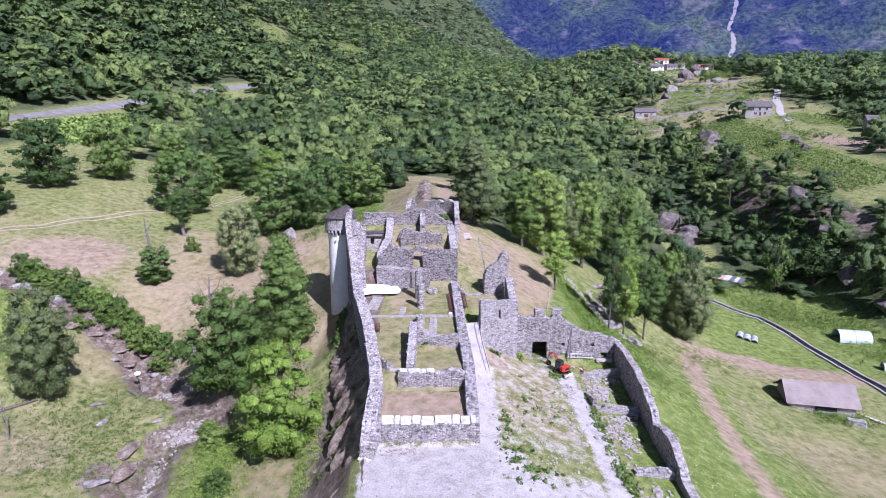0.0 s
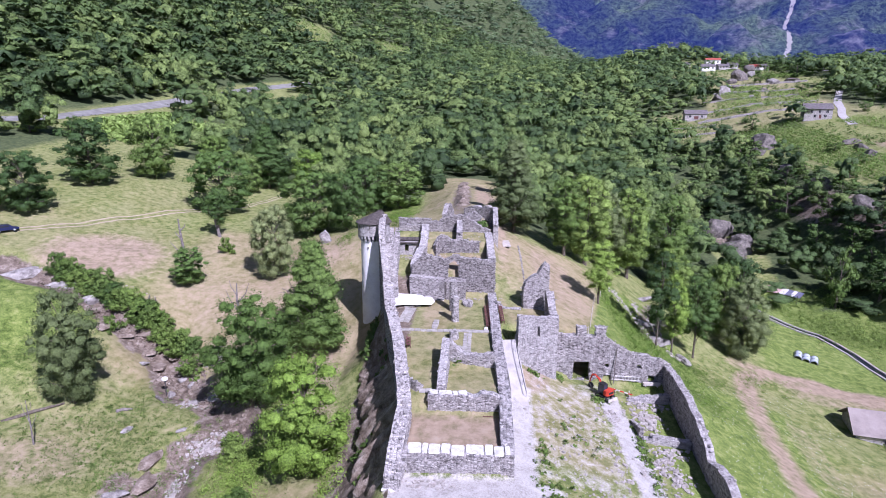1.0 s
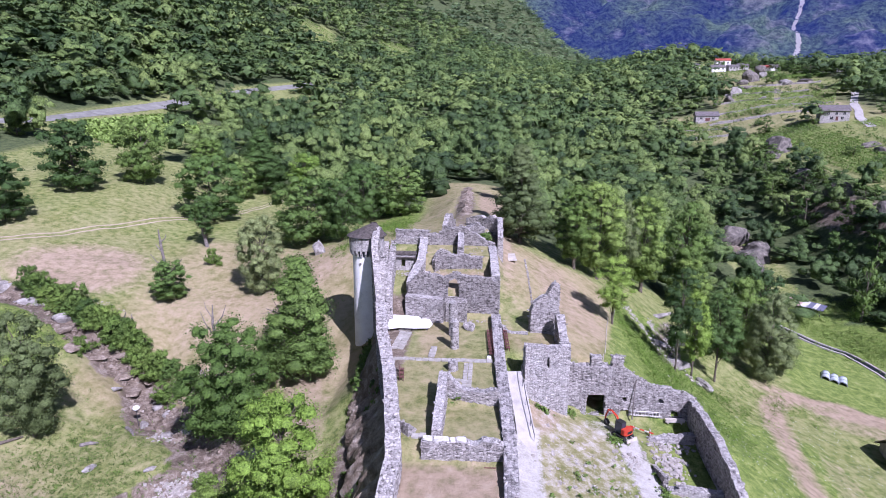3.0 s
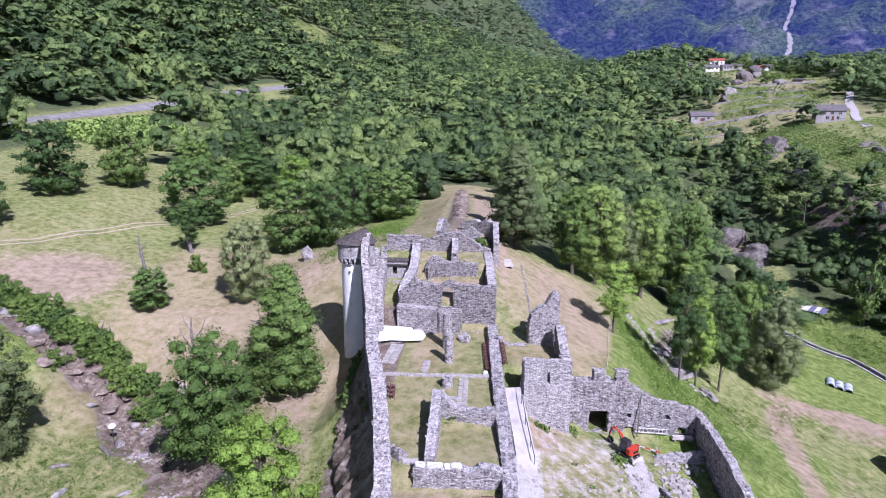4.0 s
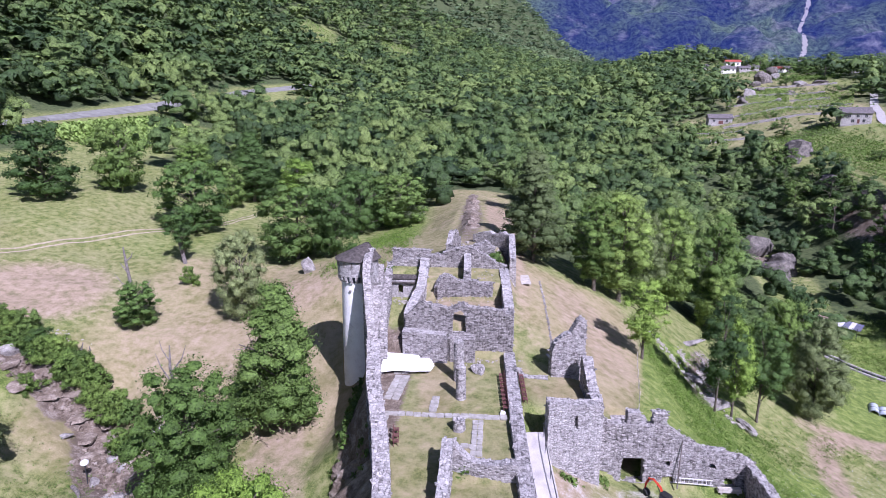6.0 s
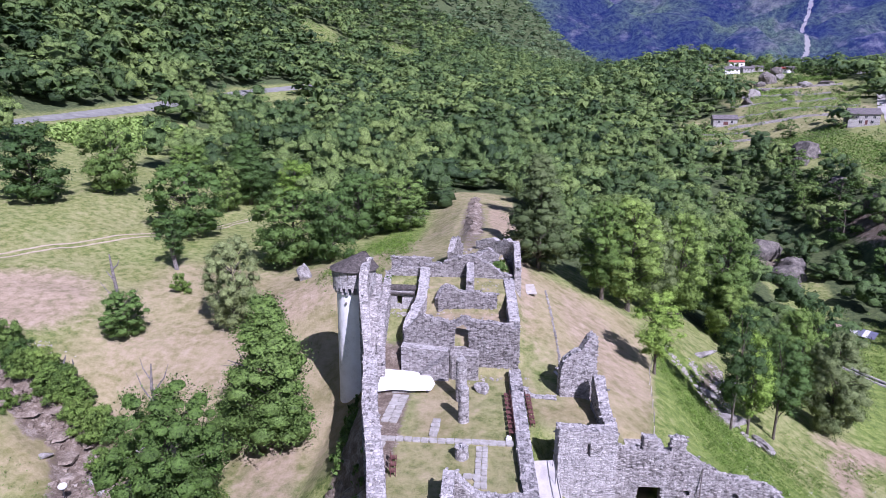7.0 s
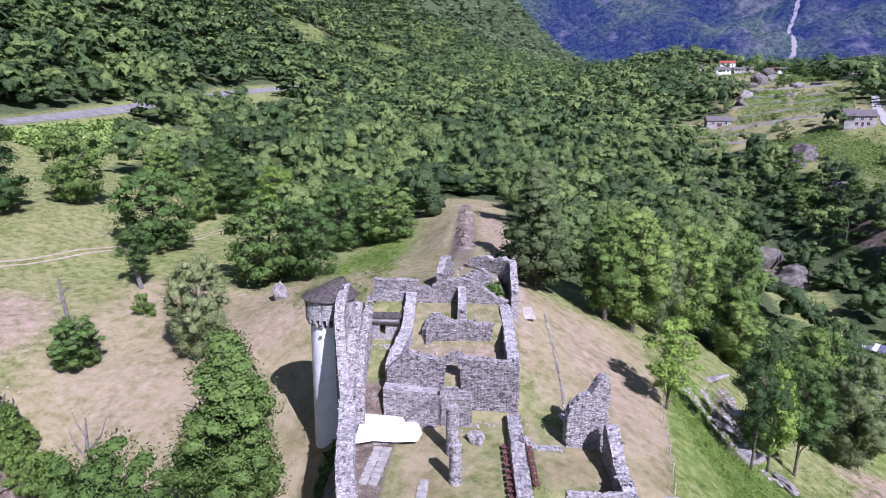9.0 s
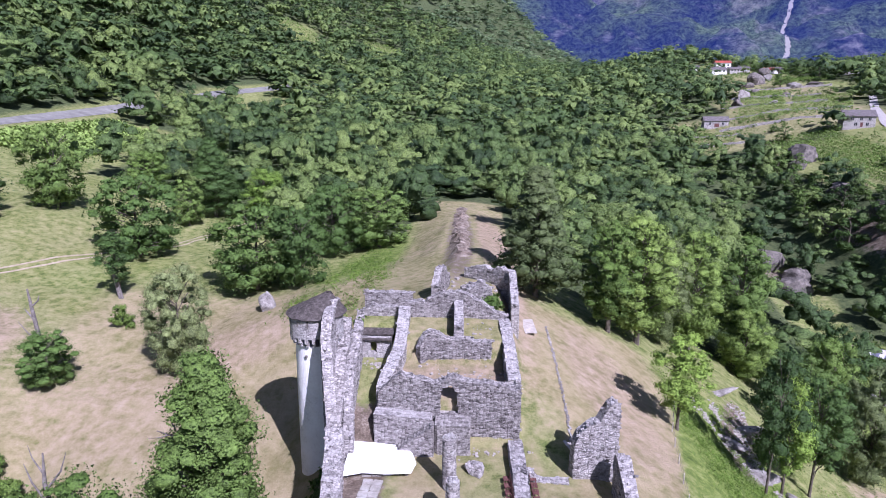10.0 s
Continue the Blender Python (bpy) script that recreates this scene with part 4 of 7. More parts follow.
for x in (13.6, 16.2):
    stone_wall("merlon", [(x - 0.65, 81.62 + (x - 9.9) * 0.035), (x + 0.65, 81.67 + (x - 9.9) * 0.035)], 0.85, -1.0, [(0, 0.5), (1, 0.45)], STONE, "square stone merlon on the curtain wall", ragged=0.04, cell=0.35, seed=int(x * 3))
# Unseen block roofing a carved hollow, added so the curtain doorway shows dark
tagged(new("chamber_roof", Shape().box((4.6, 4.4, 2.3), pose(13.7, 84.3, -3.65), 0.1).mesh("chamber_roof", STONE)), "unseen stone block added to darken the hollow behind the doorway", "vault", kind="structure")
# stair block with steps up to the arched door
stair = empty("stair", (-8.0, 92.6, 0.2), label="stone stair block with steps climbing to the arched doorway", category="stair")
stone_wall("stair_block", [(-11.6, 93.15), (-6.3, 93.15)], 1.35, 0.0, [(0, 3.7), (0.5, 3.6), (1, 3.4)], STONE_DARK, "rubble block under a pale top", seed=34, ragged=0.05, crest=False, parent=stair)
bpy.data.objects["stair_block"].matrix_parent_inverse = Matrix.Translation((8.0, -92.6, -0.2))
for i in range(12):
    h = 0.9 + i * 0.22
    s = Shape().box((0.32, 1.15, h), pose(-9.4 + i * 0.29, 91.85, h / 2), 0.03)
    ob = attach("step", s.mesh("step", STONE_DARK), stair)
    ob.matrix_parent_inverse = Matrix.Translation((8.0, -92.6, -0.2))
land_block = Shape().box((3.2, 2.1, 3.1), pose(-4.4, 92.75, 1.7), 0.25)
ob = attach("landing", land_block.mesh("landing", STONE_DARK), stair, "worn stone landing before the door")
ob.matrix_parent_inverse = Matrix.Translation((8.0, -92.6, -0.2))

# pale coping blocks on the front wall and the cross wall
def coping(parent, line, z, wide, high, rnd):
    x = line[0]
    while x < line[1] - 0.4:
        w = min(rnd.uniform(0.6, 1.9), line[1] - x)
        s = Shape().box((w - 0.05, wide, high), pose(x + w / 2, line[2] + (x - line[0]) * line[3] + rnd.uniform(-0.07, 0.07), z + rnd.uniform(-0.07, 0.05), rnd.uniform(-2, 2), rnd.uniform(-2, 2), rnd.uniform(-4, 4)), 0.13, 0.93)
        attach("coping_stone", s.mesh("coping_stone", COPING), parent)
        x += w


rnd = random.Random(5)
coping(bpy.data.objects["wall_front"], (-6.9, 3.5, 55.3, 0.02), -2.3, 1.3, 0.32, rnd)
coping(bpy.data.objects["wall_cross"], (-5.6, -1.4, 63.4, 0.012), -0.5, 0.6, 0.24, rnd)


# ---------- round tower ----------
def round_tower():
    cx, cy, r = -18.35, 98.9, 2.15
    tower = empty("round_tower", (cx, cy, -8), label="whitewashed round corner tower with a stone-slab roof", category="tower")
    back = Matrix.Translation((-cx, -cy, 8))

    def ring(radius_of, levels, name, material, label, sides=56):
        verts, faces = [], []
        for z in levels:
            for i in range(sides):
                a = 6.28319 * i / sides
                rr = radius_of(z) + 0.035 * noise.noise(Vector((math.cos(a) * 3, math.sin(a) * 3, z * 1.3)))
                verts.append((cx + rr * math.cos(a), cy + rr * math.sin(a), z))
        for j in range(len(levels) - 1):
            for i in range(sides):
                a, b = j * sides + i, j * sides + (i + 1) % sides
                faces.append((a, b, b + sides, a + sides))
        faces.append(tuple(range((len(levels) - 1) * sides, len(levels) * sides)))
        ob = attach(name, loose_mesh(name, verts, faces, material), tower, label)
        ob.matrix_parent_inverse = back
        return ob

    shaft = ring(lambda z: r + 0.012 * (8.5 - z), [-9.0 + 0.75 * i for i in range(24)], "shaft", PLASTER, "smooth whitewashed shaft")
    # Dark block puts the shade inside a putlog hole into colour
    hole = Shape().box((0.22, 0.3, 0.25), pose(cx - 0.55, cy - 2.13, 7.2, 0, 0, -14))
    attach("putlog_hole", hole.mesh("putlog_hole", ROCK), shaft)
    head = ring(lambda z: 2.62, [9.15, 9.6, 10.1, 10.6, 11.15], "parapet", STONE_PALE, "projecting parapet of pale masonry")
    for i in range(22):
        a = 6.28319 * i / 22
        m = pose(cx + 2.38 * math.cos(a), cy + 2.38 * math.sin(a), 8.95, 0, 0, math.degrees(a))
        s = Shape().box((0.5, 0.34, 0.55), m, 0.04, 1.0)
        m2 = pose(cx + 2.28 * math.cos(a), cy + 2.28 * math.sin(a), 8.5, 0, 0, math.degrees(a))
        s.box((0.3, 0.32, 0.4), m2, 0.04)
        ob = attach("corbel", s.mesh("corbel", STONE_PALE), tower)
        ob.matrix_parent_inverse = back
    # Dark blocks put the shade inside the slits into colour
    for i in range(6):
        a = radians(195 + i * 24)
        s = Shape().box((0.12, 0.16, 0.62), pose(cx + 2.6 * math.cos(a), cy + 2.6 * math.sin(a), 10.65, 0, 0, math.degrees(a)))
        attach("arrow_slit", s.mesh("arrow_slit", ROCK), head, "dark block for the shade in a narrow slit")
    # roof of overlapping slabs rising towards the curtain wall
    rnd = random.Random(8)
    peak = Vector((cx + 1.1, cy + 0.9, 12.9))
    roof = Shape()
    pts = [(cx + 2.6 * math.cos(6.28319 * i / 32), cy + 2.6 * math.sin(6.28319 * i / 32), 11.0) for i in range(32)]
    roof.put(pts + [(peak.x, peak.y, peak.z - 0.16)], [(i, (i + 1) % 32, 32) for i in range(32)] + [tuple(reversed(range(32)))])
    ob = attach("roof", roof.mesh("roof", SLAB), tower, "grey stone-slab roof")
    ob.matrix_parent_inverse = back
    for ringno in range(7):
        f = ringno / 7.5
        n = max(6, round(30 * (1 - f)))
        for i in range(n):
            a = 6.28319 * (i + 0.5 * (ringno % 2)) / n
            edge = Vector((cx + 2.85 * math.cos(a), cy + 2.85 * math.sin(a), 11.14))
            c = edge.lerp(peak, f + 0.06) + Vector((0, 0, 0.05))
            d = (peak - edge).normalized()
            side = Vector((-math.sin(a), math.cos(a), 0))
            up = side.cross(d) if side.cross(d).z > 0 else d.cross(side)
            m = Matrix((side, d, up)).transposed().to_4x4()
            m.translation = c
            w = 2 * 3.14159 * 2.85 * (1 - f) / n
            s = Shape().box((w * rnd.uniform(0.85, 1.1), 0.62, 0.07), m @ pose(0, 0, rnd.uniform(0, 0.04), rnd.uniform(-3, 3), rnd.uniform(-3, 3), rnd.uniform(-6, 6)))
            attach("slab", s.mesh("slab", SLAB), ob)
    return tower


round_tower()


# ---------- rock under the west wall ----------
def crag(name, top, foot, label, seed, rough=0.9, material=None, step=0.6, lean=0.0):
    """A face of slabby rock between an upper and a lower line."""
    a, la = along(top, step)
    verts, faces = [], []
    rows = 16
    n = len(a)
    fx = np.linspace(0, 1, len(foot))
    for i, (s, p, q) in enumerate(a):
        f = i / (n - 1)
        t = Vector((p.x, p.y, float(np.interp(f, np.linspace(0, 1, len(top)), [v[2] for v in top]))))
        b = Vector([float(np.interp(f, fx, [v[j] for v in foot])) for j in range(3)])
        for j in range(rows):
            u = j / (rows - 1)
            c = t.lerp(b, u)
            bulge = math.sin(u * 3.14159) * 0.6
            ridge = abs(noise.noise(Vector((s * 0.5 + u * 1.2, seed, u * 0.8)))) * 2.2 + noise.noise(Vector((s * 1.6, u * 3, seed))) * 0.5
            step_out = round(ridge * 3) / 3 * 0.6 + ridge * 0.4
            c += q * (bulge + step_out * rough * (0.3 + math.sin(u * 3.14159)))
            c.z += 0.25 * noise.noise(Vector((s, u * 4, seed + 5)))
            verts.append(c)
    for i in range(n - 1):
        for j in range(rows - 1):
            k = i * rows + j
            faces.append((k, k + 1, k + rows + 1, k + rows))
    ob = new(name, loose_mesh(name, verts, faces, material or ROCK))
    return tagged(ob, label, "rock", kind="structure")


crag("cliff", [(-7.6, 44, -5.4), (-8.2, 52, -4.6), (-8.4, 60, -3.0), (-10.6, 71, -2.4), (-13.2, 80, -3.5), (-15.2, 88, -5.5), (-17.2, 95, -6.5)],
     [(-13, 40, -14.8), (-13.3, 52, -13.4), (-13.8, 62, -12.2), (-15.3, 72, -10.8), (-16.8, 80, -10.2), (-17.2, 88, -9.4), (-18.0, 95, -8.6)], "dark slabby gneiss cliff below the castle wall", 3, material=STREAM_ROCK)



# ---------- trees ----------
def icosphere():
    bm = bmesh.new()
    bmesh.ops.create_icosphere(bm, subdivisions=1, radius=1)
    v = np.array([p.co[:] for p in bm.verts])
    f = np.array([[q.index for q in p.verts] for p in bm.faces])
    bm.free()
    return v, f


BALL_V, BALL_F = icosphere()


def unit(v):
    return v / np.linalg.norm(v, axis=1)[:, None]


def leaves(rng, lobes, count, size, centre=None, rough=0.55, hem=-0.75, whole=0.45):
    """Leaf sprays, small pointed blades, over the skin of some lobes (rows of x, y, z, radius, flatness)."""
    lobes = np.asarray(lobes, float)
    weight = lobes[:, 3] ** 2
    pick = rng.choice(len(lobes), count, p=weight / weight.sum())
    d = unit(rng.normal(size=(count, 3)))
    d[:, 2] = np.where(d[:, 2] < hem, -d[:, 2], d[:, 2])
    reach = lobes[pick, 3] * (0.6 + 0.66 * rng.random(count))
    c = lobes[pick, :3] + d * reach[:, None] * np.stack([np.ones(count), np.ones(count), lobes[pick, 4]], -1)
    c = c + rng.normal(size=(count, 3)) * (lobes[pick, 3] * 0.22)[:, None]
    nrm = unit(d + rng.normal(scale=rough, size=(count, 3)) + np.array([0, 0, 0.22]))
    a = unit(np.cross(nrm, rng.normal(size=(count, 3))))
    b = np.cross(nrm, a)
    s = size * rng.uniform(0.55, 1.45, count)[:, None]
    v = np.stack([c + a * s, c - a * s * 0.6 + b * s * 0.72, c - a * s * 0.6 - b * s * 0.72], 1).reshape(-1, 3)
    if centre is not None:
        d = unit(0.6 * d + whole * unit(c - np.asarray(centre, float)))
    soft = unit(0.8 * d + np.array([0, 0, 0.15]) + rough * nrm + rng.normal(scale=0.3 * rough, size=(count, 3)))
    soft = np.where((soft * nrm).sum(1)[:, None] > 0.15, soft, nrm)
    return v, np.arange(3 * count).reshape(-1, 3), np.repeat(soft, 3, 0)


def cores(rng, lobes, shrink, hem, centre, whole):
    """The inner mass of each lobe, a lumpy ball of leaves; faces below the hem, which look down, are left away."""
    kept = BALL_F[unit(BALL_V[BALL_F].mean(1))[:, 2] > hem]
    vs, fs, ns = [], [], []
    for k, (x, y, z, r, flat) in enumerate(lobes):
        v = BALL_V * (r * shrink * rng.uniform(0.78, 1.18, (len(BALL_V), 1))) * np.array([1, 1, flat])
        face = np.cross(v[BALL_F[:, 1]] - v[BALL_F[:, 0]], v[BALL_F[:, 2]] - v[BALL_F[:, 0]])
        nv = np.zeros_like(v)
        for j in range(3):
            np.add.at(nv, BALL_F[:, j], face)
        vs.append(v + np.array([x, y, z]))
        fs.append(kept + k * len(BALL_V))
        ns.append(unit(0.6 * unit(nv) + whole * unit(vs[-1] - np.asarray(centre, float))))
    return np.concatenate(vs), np.concatenate(fs), np.concatenate(ns)


def crown_lobes(rng, style, n):
    """Lobes of a crown for a tree 1 high and 1 wide: a few limbs, each with a cluster of sprays."""
    def girth_at(h):
        if style == "cone":
            return 0.42 * max(0.0, 1 - h) ** 0.95 * min(1, 0.6 + 2.0 * h) + 0.02
        if style == "tall":
            return 0.36 * math.sin(math.pi * min(1, max(0.02, (h - 0.06) / 0.96))) ** 0.6
        if style == "slim":
            return 0.4 * math.sin(math.pi * min(1, max(0.02, (h - 0.18) / 0.85))) ** 0.7
        if style == "bush":
            return 0.44 * math.sqrt(max(0.03, 1 - h * h))
        return 0.43 * math.sqrt(max(0.03, 1 - ((h - 0.5) / 0.52) ** 2))

    low = {"cone": 0.08, "tall": 0.16, "slim": 0.28, "bush": 0.08}.get(style, 0.1)
    out = []
    limbs = min(n, max(5, n // 5))
    for i in range(limbs):
        h = low + (0.94 - low) * (i + rng.uniform(0, 1)) / limbs
        a = 2.4 * i + rng.uniform(-0.6, 0.6)
        rad = girth_at(h) * rng.uniform(0.45, 0.95)
        for k in range(max(1, n // limbs)):
            s = 0.11 if style != "cone" else 0.07 + 0.05 * (1 - h)
            x, y = rad * math.cos(a) + rng.normal(0, s), rad * math.sin(a) + rng.normal(0, s)
            z = min(0.95, max(low, h + rng.normal(0, 0.055)))
            g = girth_at(z) * 1.12
            q = math.hypot(x, y)
            if q > g:
                x, y = x * g / q, y * g / q
            r = rng.uniform(0.04, 0.115) * (1.2 if style in ("bush", "round") else 1.0) * (1.1 - 0.4 * z)
            out.append((x, y, z, r, rng.uniform(0.6, 0.95)))
    return out


def tree_model(name, style, seed, leaf, tufts, size, lobes, trunk_to=0.78, wide=10.0, high=15.0, girth=0.3):
    """One tree of standard size, 10 m wide and 15 m high, with trunk and crown, as a pattern for copies."""
    rng = np.random.default_rng(seed)
    shape = [(x * wide, y * wide, z * high, r * (wide + high) / 2, f) for x, y, z, r, f in crown_lobes(rng, style, lobes)]
    lv, lf, ln = leaves(rng, shape, tufts, size, (0, 0, high * 0.45))
    cv, cf, cn = cores(rng, shape, 0.7, -0.75, (0, 0, high * 0.45), 0.4)
    crown = mesh_of(name + "_leaves", np.concatenate([lv, cv]), np.concatenate([lf, cf + len(lv)]), leaf, False, np.concatenate([ln, cn]))
    trunk = Shape()
    lean = rng.uniform(-0.5, 0.5, 2)
    path = [(lean[0] * f * f, lean[1] * f * f, f * high * trunk_to) for f in (-0.08, 0.0, 0.15, 0.4, 0.7, 1.0)]
    trunk.tube(path, [girth * 1.5, girth * 1.25, girth, girth * 0.8, girth * 0.5, girth * 0.18], 9)
    order = sorted(shape, key=lambda q: q[2])
    for x, y, z, r, f in order[::4]:
        s = max(0.12, min(0.85, z / (high * trunk_to) - 0.22))
        base = Vector((lean[0] * s * s, lean[1] * s * s, s * high * trunk_to))
        tip = Vector((x, y, z))
        trunk.tube([base, base.lerp(tip, 0.5) + Vector((0, 0, 0.3)), tip], [girth * 0.42 * (1 - s * 0.6), girth * 0.24, 0.04], 6, False)
    return crown, trunk.mesh(name + "_wood", BARK), wide, high


MODELS = {}
for key, style, seed, leaf, tufts, size, lobes, w0, h0 in (
        ("oak", "round", 1, LEAF, 15000, 0.125, 170, 10, 15), ("oak2", "round", 2, LEAF_GREY, 22000, 0.12, 160, 10, 15), ("chestnut", "round", 3, LEAF, 15000, 0.13, 170, 11, 15),
        ("cone", "cone", 4, LEAF, 26000, 0.125, 190, 11, 18), ("tall", "tall", 5, LEAF_MID, 14000, 0.13, 150, 9, 19), ("tall2", "tall", 6, LEAF_MID, 14000, 0.13, 140, 9, 19),
        ("grey", "cone", 7, LEAF_GREY, 15000, 0.13, 190, 12, 19), ("young", "slim", 8, LEAF_BRIGHT, 8000, 0.12, 75, 6, 13), ("slim", "slim", 11, LEAF, 8000, 0.12, 75, 7, 17), ("lime", "round", 12, LEAF_MID, 25000, 0.12, 170, 10, 15),
        ("bright", "round", 13, LEAF_BRIGHT, 27000, 0.115, 170, 10, 15), ("bush", "bush", 9, LEAF_MID, 8000, 0.125, 70, 7, 5), ("darkbush", "bush", 10, LEAF, 8000, 0.125, 70, 7, 5),
        ("mid_oak", "round", 24, LEAF, 8500, 0.19, 130, 12, 15), ("mid_round", "round", 25, LEAF, 8500, 0.19, 140, 12, 15),
        ("far_oak", "round", 21, LEAF, 1800, 0.27, 44, 10, 11), ("far_round", "round", 22, LEAF, 1800, 0.27, 42, 10, 11), ("far_tall", "tall", 23, LEAF, 1800, 0.27, 42, 9, 16)):
    MODELS[key] = tree_model(key, style, seed, leaf, tufts, size, lobes, wide=w0, high=h0, girth=0.16 if style == "slim" else 0.3)


def plant(x, y, high, wide, model="oak", turn=0.0, label="", name="tree", category="tree", group="", sink=0.0):
    """Stand one tree on the ground."""
    crown, wood, w0, h0 = MODELS[model]
    wide = wide * {"cone": 1.22, "grey": 1.25, "tall": 1.18, "tall2": 1.18, "far_tall": 1.18, "young": 1.0, "slim": 1.0}.get(model, 0.92)
    ob = empty(name, (x, y, float(ground(x, y)) - sink), label=label or "broad leafy green tree standing in dry grass", category=category, group=group)
    m = Matrix.Diagonal((wide / w0, wide / w0, high / h0, 1)) @ pose(0, 0, 0, 0, 0, turn)
    for part_name, me in (("trunk", wood), ("crown", crown)):
        if part_name == "trunk" and name == "bush":
            continue
        p = attach(part_name, me, ob)
        p.matrix_basis = m
    return ob


GREEN = "leafy green tree with a full rounded crown"
MEADOW = "trees on the meadow"
plant(-27.2, 91.8, 18.9, 11.6, "cone", 200, "tall dark green tree with a pointed uneven crown beside the tower", group=MEADOW)
plant(-32.7, 79.2, 16.2, 11.6, "lime", 75, "spreading green tree over the rocky stream bank", group=MEADOW)
plant(-20.2, 64.3, 15.4, 10.2, "bright", 130, "bright green leafy tree close below the cliff", group=MEADOW)
plant(-58.7, 77.6, 17.0, 9.5, "oak2", 15, "grey-green tree alone on the weedy slope", group=MEADOW)
plant(-57.7, 110.9, 7.6, 7.4, "oak", 210, "stunted green tree round a dead trunk", group=MEADOW)
plant(-61.8, 133.7, 11.4, 6.0, "slim", 0, "slender tree with a leaning dark trunk", group=MEADOW)
plant(-42.4, 116.0, 15.0, 8.6, "oak2", 260, "ragged green tree in dry pasture", group=MEADOW)
plant(-56.2, 124.9, 3.4, 3.8, "bush", 0, "low bright green bush at the foot of a tree", "bush", "bush")
plant(-70.1, 154.1, 16.5, 16.5, "mid_round", 10, "wide dark green tree casting deep shade", group=MEADOW)
plant(-102.8, 150.6, 16.8, 16.0, "mid_round", 80, GREEN, group=MEADOW)
plant(-100.5, 124.9, 13.7, 11.5, "chestnut", 140, GREEN, group=MEADOW)
plant(-108.0, 121.0, 14.0, 11.5, "oak", 50, GREEN, group=MEADOW)
plant(-93.9, 164.8, 18.0, 14.3, "mid_oak", 300, GREEN, group=MEADOW)
plant(-72.0, 178.0, 11.0, 8.0, "mid_round", 200, GREEN, group=MEADOW)
plant(-88.0, 190.0, 12.0, 11.0, "lime", 120, "light green tree at the edge of the meadow", group=MEADOW)
for x, y in ((-150, 190), (-141, 196), (-146, 205)):
    plant(x, y, 5.0, 8.0, "far_round", 9 * x, "low round green tree beside the country road", group=MEADOW)
plant(-56.0, 186.0, 14.0, 11.0, "bright", 40, "bright green tree at the edge of the wood", group=MEADOW)
plant(-41.9, 142.6, 15.3, 16.0, "mid_round", 190, "broad dark tree behind the round tower", group=MEADOW)
plant(-33.3, 140.6, 14.6, 11.0, "mid_oak", 220, GREEN, group=MEADOW)
plant(-24.5, 168.3, 13.5, 16.0, "mid_oak", 250, "dense dark tree beside the ridge path", group=MEADOW)
plant(-33.0, 163.0, 15.0, 13.0, "mid_round", 20, GREEN, group=MEADOW)
plant(-69.9, 188.0, 20.0, 13.0, "cone", 60, "tall dark conifer-like tree at the wood's edge", group=MEADOW)
SLOPE = "trees on the slope"
plant(6.0, 129.4, 19.9, 12.0, "grey", 30, "tall grey-green conical tree beside the ruin", group=SLOPE)
plant(16.6, 127.5, 16.9, 8.0, "tall", 80, "tall airy green tree above the path", group=SLOPE)
plant(21.4, 129.5, 20.0, 10.0, "tall2", 160, "tall airy green tree above the path", group=SLOPE)
plant(33.2, 140.7, 22.0, 9.5, "tall", 220, "tall airy green tree on the steep slope", group=SLOPE)
plant(27.0, 137.0, 18.0, 9.0, "oak2", 300, GREEN, group=SLOPE)
plant(45.5, 150.4, 25.0, 10.0, "tall2", 10, GREEN, group=SLOPE)
plant(45.0, 146.0, 13.0, 9.5, "lime", 200, "light green spreading tree on the slope", group=SLOPE)
plant(20.4, 106.4, 11.6, 6.6, "young", 0, "young yellow-green tree on a thin trunk beside the path", group=SLOPE)
plant(31.2, 106.5, 18.6, 6.2, "slim", 120, "thin-trunked tree on the rocky slope", group=SLOPE)
plant(35.5, 111.0, 16.0, 6.0, "young", 60, "thin-trunked light green tree on the rocky slope", group=SLOPE)
plant(40.6, 113.9, 17.0, 7.6, "slim", 30, "slender tree over the green slope", group=SLOPE)
plant(53.7, 123.4, 17.6, 10.0, "oak2", 250, "dark green tree at the foot of the slope", group=SLOPE)
plant(53.3, 134.2, 17.0, 9.4, "lime", 200, GREEN, group=SLOPE)
plant(47.0, 128.0, 14.0, 7.5, "slim", 290, "slender tree over the green slope", group=SLOPE)
plant(62.0, 146.0, 17.0, 11.0, "mid_oak", 140, GREEN, group=SLOPE)
BRUSH = "dense green bramble thicket on the stream bank"
rnd = random.Random(61)
for i in range(21):
    f = i / 20
    bx, by = -79 + 29.5 * f + rnd.uniform(-0.6, 0.6), float(np.interp(f, (0, 0.35, 0.7, 1), (104.2, 101.6, 98.8, 94.4))) + rnd.uniform(-0.9, 0.9)
    plant(bx, by, rnd.uniform(3.0, 5.0), rnd.uniform(4.5, 7.0), "darkbush" if rnd.random() < 0.15 else "bush", 40 * i, BRUSH, "bush", "bush", "brambles along the stream", 0.35)
for bx, by, bh, bw in ((-63.5, 94.0, 3.0, 3.6), (-47.5, 89.5, 3.6, 5.0), (-45.0, 91.0, 3.0, 4.0), (-30.5, 67.5, 2.6, 4.5), (-27.0, 59.5, 2.8, 4.5), (-33.0, 72.5, 2.4, 4.0)):
    plant(bx, by, bh, bw, "bush", 31 * bx, BRUSH, "bush", "bush", "brambles along the stream", 0.3)


